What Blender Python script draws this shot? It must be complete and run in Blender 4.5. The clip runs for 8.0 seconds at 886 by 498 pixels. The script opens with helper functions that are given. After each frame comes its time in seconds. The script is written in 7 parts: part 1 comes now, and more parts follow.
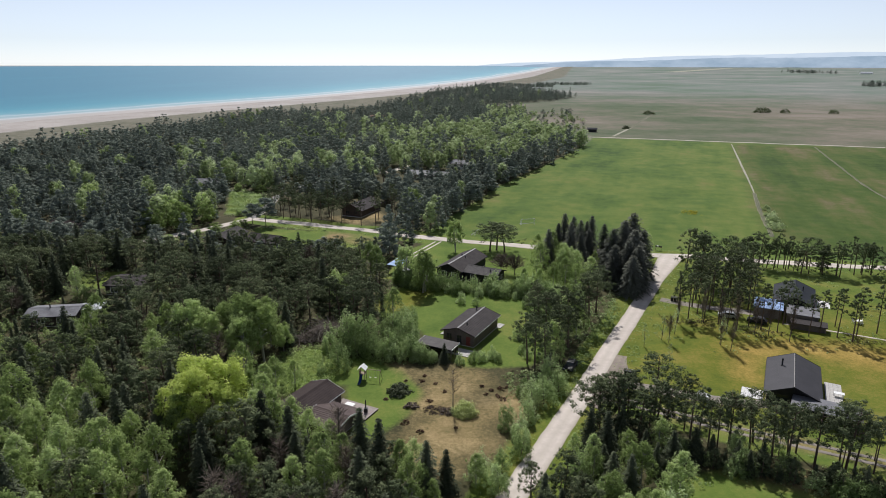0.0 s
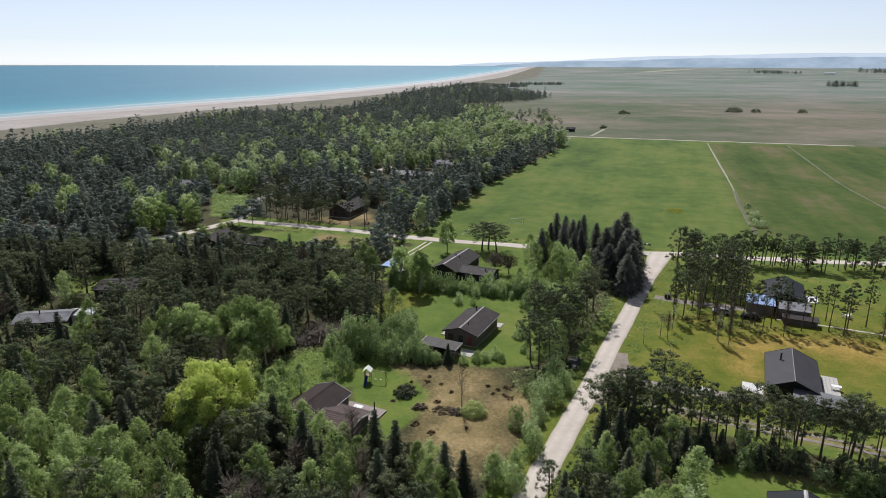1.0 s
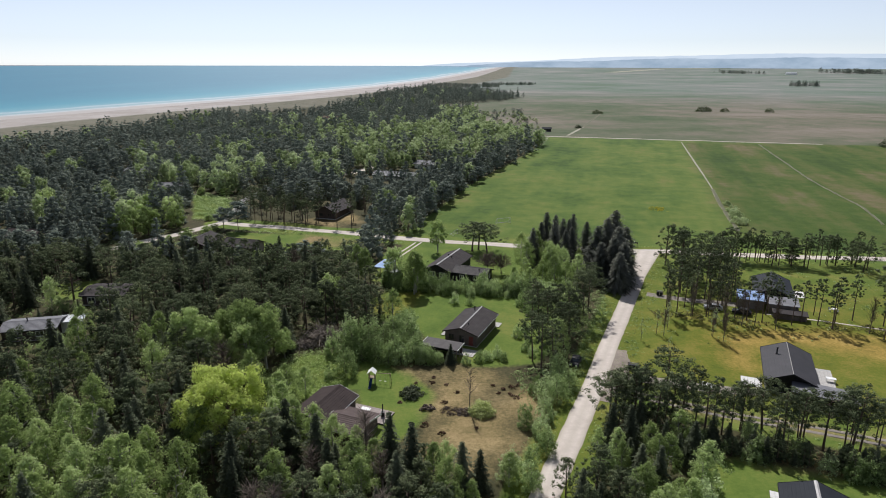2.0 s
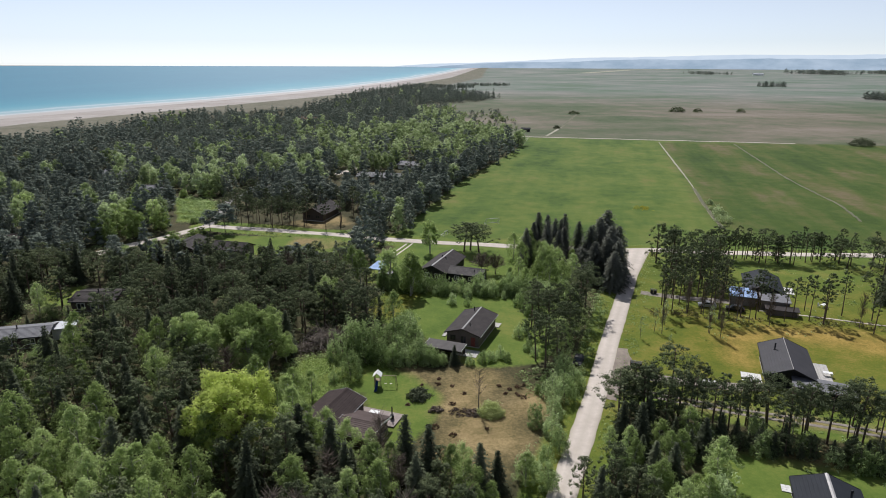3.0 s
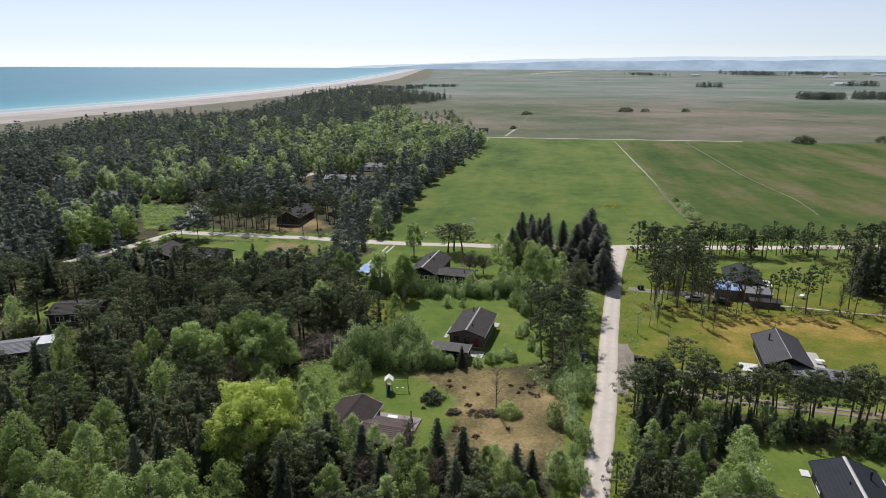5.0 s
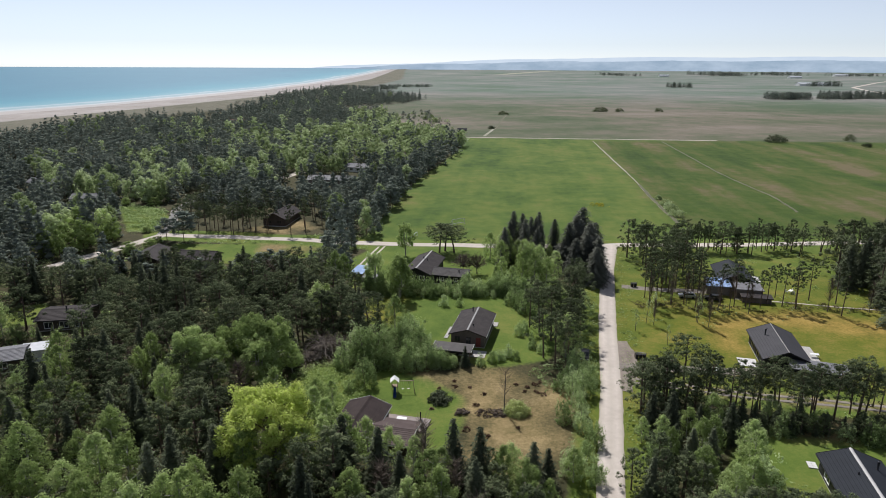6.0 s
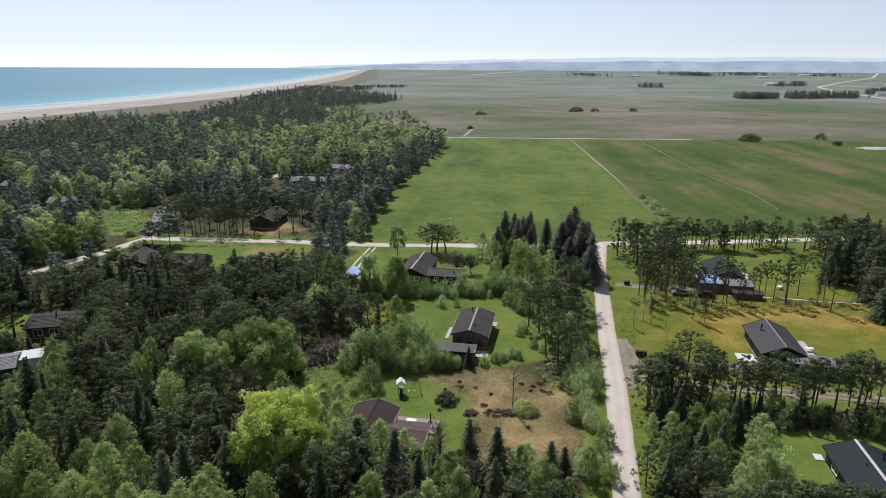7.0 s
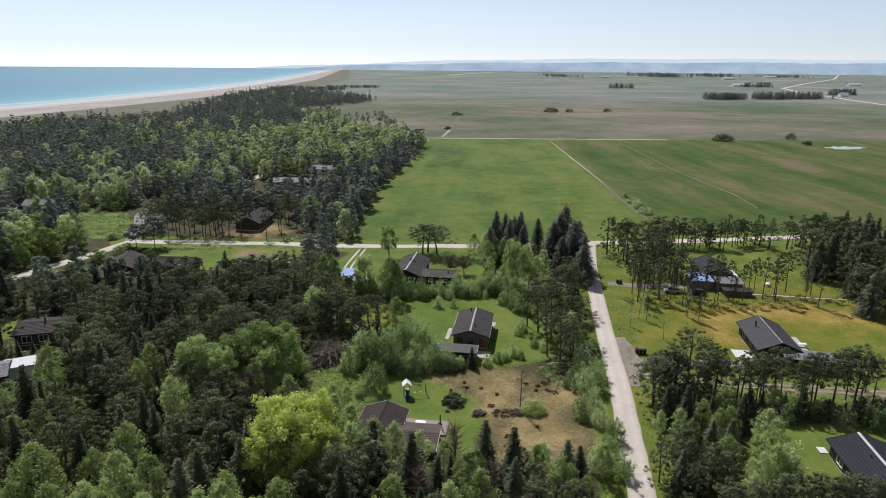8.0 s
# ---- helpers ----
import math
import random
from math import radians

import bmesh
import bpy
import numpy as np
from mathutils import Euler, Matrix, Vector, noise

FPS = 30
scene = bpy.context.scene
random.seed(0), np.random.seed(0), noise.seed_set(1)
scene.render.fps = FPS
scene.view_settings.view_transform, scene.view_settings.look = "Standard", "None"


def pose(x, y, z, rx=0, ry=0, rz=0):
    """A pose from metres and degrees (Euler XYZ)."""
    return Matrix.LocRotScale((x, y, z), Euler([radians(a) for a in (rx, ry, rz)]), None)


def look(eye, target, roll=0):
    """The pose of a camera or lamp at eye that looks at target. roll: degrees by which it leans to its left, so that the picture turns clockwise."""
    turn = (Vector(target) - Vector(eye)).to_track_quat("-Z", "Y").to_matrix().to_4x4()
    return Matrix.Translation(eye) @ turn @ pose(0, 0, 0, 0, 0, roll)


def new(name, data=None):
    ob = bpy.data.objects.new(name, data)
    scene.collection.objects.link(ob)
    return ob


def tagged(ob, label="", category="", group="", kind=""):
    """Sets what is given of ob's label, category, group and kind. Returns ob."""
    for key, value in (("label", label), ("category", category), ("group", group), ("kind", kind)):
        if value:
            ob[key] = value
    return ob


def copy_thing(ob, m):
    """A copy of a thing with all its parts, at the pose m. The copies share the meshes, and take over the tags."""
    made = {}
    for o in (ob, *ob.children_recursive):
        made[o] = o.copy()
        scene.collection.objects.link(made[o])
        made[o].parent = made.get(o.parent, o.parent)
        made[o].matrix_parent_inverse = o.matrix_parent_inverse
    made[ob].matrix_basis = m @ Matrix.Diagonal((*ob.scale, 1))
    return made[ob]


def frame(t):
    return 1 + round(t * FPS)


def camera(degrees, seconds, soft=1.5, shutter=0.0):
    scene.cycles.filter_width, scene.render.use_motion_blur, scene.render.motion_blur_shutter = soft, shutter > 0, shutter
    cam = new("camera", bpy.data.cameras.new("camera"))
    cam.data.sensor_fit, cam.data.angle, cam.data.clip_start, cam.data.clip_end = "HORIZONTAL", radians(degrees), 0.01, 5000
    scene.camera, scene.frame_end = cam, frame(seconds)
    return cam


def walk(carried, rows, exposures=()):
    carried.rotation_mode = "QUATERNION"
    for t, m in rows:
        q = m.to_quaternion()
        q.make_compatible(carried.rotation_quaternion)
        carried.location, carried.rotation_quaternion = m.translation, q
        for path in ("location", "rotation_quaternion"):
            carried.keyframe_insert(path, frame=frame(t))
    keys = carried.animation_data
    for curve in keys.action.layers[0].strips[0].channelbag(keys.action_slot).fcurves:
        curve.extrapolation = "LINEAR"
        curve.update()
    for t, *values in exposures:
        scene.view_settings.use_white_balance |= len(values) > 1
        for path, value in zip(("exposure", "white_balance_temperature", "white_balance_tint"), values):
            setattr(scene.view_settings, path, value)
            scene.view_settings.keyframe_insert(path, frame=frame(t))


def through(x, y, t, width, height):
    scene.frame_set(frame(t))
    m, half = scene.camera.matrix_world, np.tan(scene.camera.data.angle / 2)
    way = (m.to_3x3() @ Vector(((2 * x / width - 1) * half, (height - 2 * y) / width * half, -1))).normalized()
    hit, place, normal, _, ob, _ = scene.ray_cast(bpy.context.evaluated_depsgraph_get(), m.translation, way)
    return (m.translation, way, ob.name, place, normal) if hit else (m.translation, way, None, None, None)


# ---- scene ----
cam = camera(69.2, 8.0, soft=0.92)
PATH = [
    (0, (-4.888, 0.834, 54.817), (-4.967, 2.753, 54.257), 0.0),
    (0.5, (-7.626, 0.875, 54.807), (-7.664, 2.794, 54.247), 0.1),
    (1, (-10.303, 0.848, 54.845), (-10.301, 2.768, 54.285), 0.1),
    (1.5, (-13.126, 0.864, 54.883), (-13.079, 2.784, 54.323), 0.1),
    (3, (-21.252, 1.589, 54.889), (-21.082, 3.502, 54.332), 0.2),
    (3.5, (-23.934, 1.988, 54.84), (-23.723, 3.898, 54.283), 0.2),
    (4, (-26.567, 2.473, 54.796), (-26.316, 4.378, 54.241), 0.2),
    (4.5, (-29.154, 2.974, 54.769), (-28.864, 4.874, 54.215), 0.2),
    (6, (-37.021, 4.882, 54.555), (-36.61, 6.76, 54.003), 0.3),
    (6.5, (-39.552, 5.613, 54.508), (-39.102, 7.482, 53.956), 0.3),
    (7, (-42.066, 6.437, 54.475), (-41.577, 8.297, 53.924), 0.3),
    (7.5, (-44.681, 7.274, 54.432), (-44.151, 9.123, 53.882), 0.4),
    (8, (-47.311, 8.195, 54.433), (-46.74, 10.032, 53.884), 0.5),
]
walk(cam, [(t, look(eye, target, roll)) for t, eye, target, roll in PATH], [(0.0, 0.0, 6080, 13), (8.0, 0.0, 6080, 13)])

# ---- light ----
SUN_TO = Vector((-0.1, 0.99, 0.0)).normalized()
SUN_UP = radians(50)
world = bpy.data.worlds.new("sky")
scene.world = world
world.use_nodes = True
wn = world.node_tree
sky = wn.nodes.new("ShaderNodeTexSky")
sky.sky_type, sky.sun_disc = "NISHITA", False
sky.sun_elevation, sky.sun_rotation = SUN_UP, math.atan2(SUN_TO.x, SUN_TO.y)
sky.air_density, sky.dust_density, sky.ozone_density = 0.72, 0.0, 2.5
pale = wn.nodes.new("ShaderNodeHueSaturation")
pale.inputs["Saturation"].default_value = 0.42
wn.links.new(sky.outputs[0], pale.inputs["Color"])
wn.links.new(pale.outputs[0], wn.nodes["Background"].inputs[0])
wn.nodes["Background"].inputs[1].default_value = 0.097
sun = new("sun", bpy.data.lights.new("sun", "SUN"))
sun.data.energy, sun.data.angle, sun.data.color = 4.75, radians(0.6), (1.0, 0.95, 0.87)
sun.matrix_world = look((0, 0, 90), Vector((0, 0, 90)) - SUN_TO * math.cos(SUN_UP) - Vector((0, 0, math.sin(SUN_UP))))

# ---- materials ----
def nodes_of(name):
    m = bpy.data.materials.new(name)
    m.use_nodes = True
    nt = m.node_tree
    return m, nt, nt.nodes["Principled BSDF"]


def add(nt, kind, **values):
    n = nt.nodes.new("ShaderNode" + kind)
    for key, value in values.items():
        n.inputs[key.replace("_", " ")].default_value = value
    return n


def ramp(nt, fac, colours):
    n = nt.nodes.new("ShaderNodeValToRGB")
    el = n.color_ramp.elements
    for i, (at, c) in enumerate(colours):
        e = el[i] if i < 2 else el.new(at)
        e.position, e.color = at, (*c, 1)
    nt.links.new(fac, n.inputs[0])
    return n.outputs[0]


def maths(nt, op, a, b, c=None):
    n = nt.nodes.new("ShaderNodeMath")
    n.operation = op
    for i, v in enumerate((a, b, c)):
        if v is None:
            continue
        if isinstance(v, (int, float)):
            n.inputs[i].default_value = v
        else:
            nt.links.new(v, n.inputs[i])
    return n.outputs[0]


def mix(nt, fac, a, b):
    n = nt.nodes.new("ShaderNodeMix")
    n.data_type = "RGBA"
    for sock, v in ((n.inputs[0], fac), (n.inputs[6], a), (n.inputs[7], b)):
        if isinstance(v, (int, float)):
            sock.default_value = v
        elif isinstance(v, tuple):
            sock.default_value = (*v, 1)
        else:
            nt.links.new(v, sock)
    return n.outputs[2]


def noise_of(nt, scale, detail=4.0, rough=0.55, stretch=(1, 1, 1), where="Position"):
    if where == "Position":
        co = nt.nodes.new("ShaderNodeNewGeometry").outputs["Position"]
    else:
        co = nt.nodes.new("ShaderNodeTexCoord").outputs["Object"]
    mp = nt.nodes.new("ShaderNodeMapping")
    mp.inputs["Scale"].default_value = stretch
    nt.links.new(co, mp.inputs[0])
    n = add(nt, "TexNoise", Scale=scale, Detail=detail, Roughness=rough)
    nt.links.new(mp.outputs[0], n.inputs["Vector"])
    return n.outputs["Fac"]


def bump(nt, bsdf, height, strength, distance):
    b = add(nt, "Bump", Strength=strength, Distance=distance)
    nt.links.new(height, b.inputs["Height"])
    nt.links.new(b.outputs[0], bsdf.inputs["Normal"])


def plain(name, dark, light, rough=0.7, scale=1.5, fine=14.0, metal=0.0, relief=0.01, stretch=(1, 1, 1), shine=0.3):
    """A weathered surface: broad stains and fine grain between two colours."""
    m, nt, p = nodes_of(name)
    broad = noise_of(nt, scale, stretch=stretch, where="Object")
    grain = noise_of(nt, fine, stretch=stretch, where="Object")
    f = maths(nt, "ADD", maths(nt, "MULTIPLY", broad, 0.6), maths(nt, "MULTIPLY", grain, 0.4))
    nt.links.new(ramp(nt, f, [(0.3, dark), (0.7, light)]), p.inputs["Base Color"])
    p.inputs["Roughness"].default_value, p.inputs["Metallic"].default_value = rough, metal
    p.inputs["Specular IOR Level"].default_value = shine
    bump(nt, p, grain, 0.5, relief)
    return m


def foliage(name, colours, through=0.3, rough=0.8):
    """Leaves: colour differs from leaf to leaf and from tree to tree; some light passes through."""
    m, nt, p = nodes_of(name)
    info = nt.nodes.new("ShaderNodeObjectInfo").outputs["Random"]
    leaf = nt.nodes.new("ShaderNodeNewGeometry").outputs["Random Per Island"]
    tint = nt.nodes.new("ShaderNodeAttribute")
    tint.attribute_name = "tint"
    tree = maths(nt, "FRACT", maths(nt, "ADD", info, tint.outputs["Fac"]), 0)
    f = maths(nt, "ADD", maths(nt, "MULTIPLY", leaf, 0.3), maths(nt, "MULTIPLY", tree, 0.7))
    small = noise_of(nt, 2.6, 3.0, 0.65)
    hsv = nt.nodes.new("ShaderNodeHueSaturation")
    nt.links.new(ramp(nt, f, colours), hsv.inputs["Color"])
    nt.links.new(maths(nt, "MULTIPLY_ADD", small, 1.0, 0.5), hsv.inputs["Value"])
    col = hsv.outputs[0]
    nt.links.new(col, p.inputs["Base Color"])
    p.inputs["Roughness"].default_value = rough
    p.inputs["Specular IOR Level"].default_value = 0.03
    t = nt.nodes.new("ShaderNodeBsdfTranslucent")
    nt.links.new(col, t.inputs[0])
    s = nt.nodes.new("ShaderNodeMixShader")
    s.inputs[0].default_value = through
    nt.links.new(p.outputs[0], s.inputs[1])
    nt.links.new(t.outputs[0], s.inputs[2])
    nt.links.new(s.outputs[0], nt.nodes["Material Output"].inputs[0])
    return m


LEAF_BIRCH = foliage("birch_leaves", [(0.08, (0.185, 0.25, 0.085)), (0.5, (0.37, 0.465, 0.17)), (0.92, (0.54, 0.64, 0.3))], 0.58)
LEAF_MAPLE = foliage("maple_leaves", [(0.08, (0.25, 0.33, 0.055)), (0.5, (0.45, 0.55, 0.115)), (0.92, (0.63, 0.7, 0.22))], 0.58)
LEAF_SHRUB = foliage("shrub_leaves", [(0.08, (0.165, 0.23, 0.085)), (0.5, (0.34, 0.44, 0.18)), (0.92, (0.53, 0.63, 0.33))], 0.55)
# birch green paled for distance haze; saplings and ditch bushes share the tone
LEAF_PALE_HAZED = foliage("pale_hazed_leaves", [(0.08, (0.21, 0.268, 0.115)), (0.5, (0.4, 0.48, 0.235)), (0.92, (0.59, 0.67, 0.4))], 0.55)
# needles of mid and far conifers, greyed and lightened to carry distance haze
NEEDLE_HAZED = foliage("hazed_needles", [(0.08, (0.138, 0.162, 0.132)), (0.5, (0.19, 0.222, 0.18)), (0.92, (0.256, 0.286, 0.226))], 0.24)
NEEDLE_PINE = foliage("pine_needles", [(0.08, (0.06, 0.073, 0.04)), (0.5, (0.11, 0.136, 0.07)), (0.92, (0.165, 0.19, 0.1))], 0.19)
NEEDLE_SPRUCE = foliage("spruce_needles", [(0.08, (0.05, 0.06, 0.037)), (0.5, (0.088, 0.104, 0.063)), (0.92, (0.135, 0.152, 0.092))], 0.16)
NEEDLE_OLD = foliage("old_spruce_needles", [(0.08, (0.078, 0.083, 0.068)), (0.5, (0.128, 0.134, 0.108)), (0.92, (0.185, 0.19, 0.15))], 0.16)
TWIG = foliage("bare_twigs", [(0.1, (0.104, 0.0806, 0.065)), (0.5, (0.169, 0.137, 0.111)), (0.9, (0.247, 0.208, 0.169))], 0.05)
DRIFTWOOD = foliage("grey_dead_branches", [(0.1, (0.2, 0.17, 0.145)), (0.5, (0.33, 0.285, 0.25)), (0.9, (0.46, 0.41, 0.36))], 0.02)
BLOSSOM = foliage("rhododendron_blossom", [(0.1, (0.2, 0.27, 0.06)), (0.5, (0.4, 0.47, 0.14)), (0.85, (0.7, 0.72, 0.45))], 0.4)
HEATHER = foliage("heather_tuft", [(0.1, (0.075, 0.046, 0.03)), (0.5, (0.13, 0.084, 0.056)), (0.9, (0.2, 0.138, 0.092))], 0.05)
HEATH_BRUSH = foliage("heath_brush", [(0.1, (0.07, 0.06, 0.035)), (0.5, (0.13, 0.11, 0.06)), (0.9, (0.2, 0.19, 0.09))], 0.15)
FLOWER = foliage("yellow_flowers", [(0.1, (0.2, 0.24, 0.03)), (0.5, (0.4, 0.36, 0.04)), (0.9, (0.55, 0.46, 0.05))], 0.3)
BARK_PINE = plain("pine_bark", (0.07, 0.05, 0.04), (0.18, 0.13, 0.1), 0.9, 1.2, 9)
BARK_BIRCH = plain("birch_bark", (0.18, 0.17, 0.15), (0.55, 0.53, 0.48), 0.8, 2.5, 12)
BARK_DEAD = plain("dead_wood", (0.1, 0.085, 0.07), (0.24, 0.21, 0.18), 0.9, 1.2, 9)

ROOF_DARK = plain("anthracite_roof_felt", (0.018, 0.0205, 0.026), (0.027, 0.031, 0.038), 0.7, 0.5, 9, shine=0.13)
ROOF_SLATE = plain("grey_roof_felt", (0.034, 0.033, 0.037), (0.053, 0.051, 0.056), 0.65, 0.5, 9, shine=0.2)
ROOF_TILE = plain("grey_brown_fibre_cement", (0.03, 0.026, 0.026), (0.065, 0.056, 0.054), 0.8, 0.7, 9, shine=0.15)
ROOF_BROWN = plain("brown_roof_tile", (0.03, 0.022, 0.021), (0.058, 0.043, 0.04), 0.85, 0.7, 10, shine=0.15)
ROOF_ASHEN = plain("weathered_grey_felt", (0.075, 0.07, 0.068), (0.14, 0.13, 0.125), 0.85, 0.7, 9, shine=0.15)
ROOF_FADED = plain("faded_brown_roof_tile", (0.07, 0.052, 0.048), (0.125, 0.097, 0.09), 0.85, 0.7, 10, shine=0.15)
ROOF_RED = plain("faded_red_tile", (0.22, 0.1, 0.075), (0.34, 0.17, 0.13), 0.85, 0.7, 10)
ROOF_ASH = plain("ash_grey_sheet", (0.2, 0.2, 0.2), (0.32, 0.32, 0.32), 0.8, 0.6, 9)
ROOF_GREY = plain("grey_felt", (0.11, 0.11, 0.12), (0.22, 0.22, 0.23), 0.75, 0.6, 9)
ROOF_PALE = plain("pale_corrugated_sheet", (0.4, 0.42, 0.44), (0.6, 0.61, 0.63), 0.5, 0.8, 9)
ROOF_BLUE = plain("blue_tarpaulin", (0.15, 0.24, 0.44), (0.36, 0.47, 0.66), 0.75, 0.5, 6)
WALL_BROWN = plain("brown_stained_boards", (0.045, 0.035, 0.031), (0.085, 0.066, 0.057), 0.75, 0.8, 12)
WALL_GREYBROWN = plain("greyed_brown_boards", (0.085, 0.068, 0.058), (0.15, 0.125, 0.11), 0.8, 0.8, 12)
WALL_BLACK = plain("black_stained_boards", (0.01, 0.01, 0.012), (0.022, 0.022, 0.024), 0.65, 0.8, 12)
WALL_GREY = plain("grey_washed_boards", (0.14, 0.12, 0.11), (0.25, 0.22, 0.2), 0.8, 0.8, 12)
WHITE = plain("white_paint", (0.68, 0.68, 0.66), (0.84, 0.84, 0.82), 0.5, 1.2, 14)
ZINC = plain("pale_ridge_flashing", (0.3, 0.29, 0.28), (0.5, 0.48, 0.46), 0.5, 1.0, 12)
METAL = plain("dark_steel", (0.02, 0.02, 0.022), (0.05, 0.05, 0.055), 0.4, 1.0, 12, 0.6)
GALVANISED = plain("galvanised_steel", (0.3, 0.31, 0.32), (0.45, 0.46, 0.47), 0.4, 1.0, 12, 0.8)
DECK = plain("weathered_deck_boards", (0.2, 0.165, 0.15), (0.36, 0.31, 0.285), 0.85, 0.7, 10, stretch=(1, 6, 1))
PAVING = plain("pale_concrete_slabs", (0.36, 0.345, 0.32), (0.52, 0.5, 0.47), 0.85, 0.8, 10)
PALE_SLAB = plain("white_washed_slabs", (0.55, 0.54, 0.52), (0.72, 0.71, 0.69), 0.8, 0.8, 10)
PLASTIC_BLACK = plain("black_plastic", (0.01, 0.01, 0.01), (0.025, 0.025, 0.026), 0.45, 2, 14)
PLASTIC_BLUE = plain("blue_plastic", (0.015, 0.05, 0.2), (0.03, 0.09, 0.32), 0.35, 2, 14)
WOOD = plain("weathered_timber", (0.2, 0.15, 0.11), (0.36, 0.29, 0.22), 0.8, 1.0, 10)
DOOR_RED = plain("dull_red_door", (0.13, 0.03, 0.025), (0.2, 0.05, 0.04), 0.6, 1.5, 12)
GLASS, _nt, _p = nodes_of("window_glass")
_p.inputs["Base Color"].default_value = (0.02, 0.025, 0.03, 1)
_p.inputs["Roughness"].default_value = 0.05


def gravel_material(name, dark, light):
    m, nt, p = nodes_of(name)
    broad = noise_of(nt, 0.12, 5, 0.6)
    mid = noise_of(nt, 0.9, 5, 0.6)
    fine = noise_of(nt, 9.0, 4, 0.7)
    f = maths(nt, "ADD", maths(nt, "MULTIPLY", broad, 0.4), maths(nt, "ADD", maths(nt, "MULTIPLY", mid, 0.35), maths(nt, "MULTIPLY", fine, 0.25)))
    c = ramp(nt, f, [(0.35, dark), (0.62, light)])
    at = nt.nodes.new("ShaderNodeAttribute")
    at.attribute_name = "worn"
    # wheel tracks are paler, the crown and the edges hold a little dirt and grass
    w = maths(nt, "MULTIPLY", at.outputs["Fac"], maths(nt, "ADD", 0.4, mid))
    c = mix(nt, w, c, (0.3, 0.27, 0.2))
    nt.links.new(c, p.inputs["Base Color"])
    p.inputs["Roughness"].default_value = 0.95
    bump(nt, p, fine, 0.4, 0.03)
    return m


GRAVEL = gravel_material("crushed_shell_gravel", (0.43, 0.375, 0.325), (0.6, 0.535, 0.475))
DIRT = gravel_material("grey_dirt", (0.14, 0.12, 0.105), (0.27, 0.235, 0.205))
PARKING = gravel_material("trodden_gravel", (0.14, 0.112, 0.09), (0.3, 0.25, 0.21))
ASPHALT = gravel_material("old_grey_asphalt", (0.13, 0.127, 0.124), (0.23, 0.225, 0.22))
REED = gravel_material("pale_reeds", (0.1, 0.11, 0.05), (0.42, 0.4, 0.32))
REED_DARK = gravel_material("dark_rushes", (0.04, 0.05, 0.018), (0.1, 0.1, 0.045))


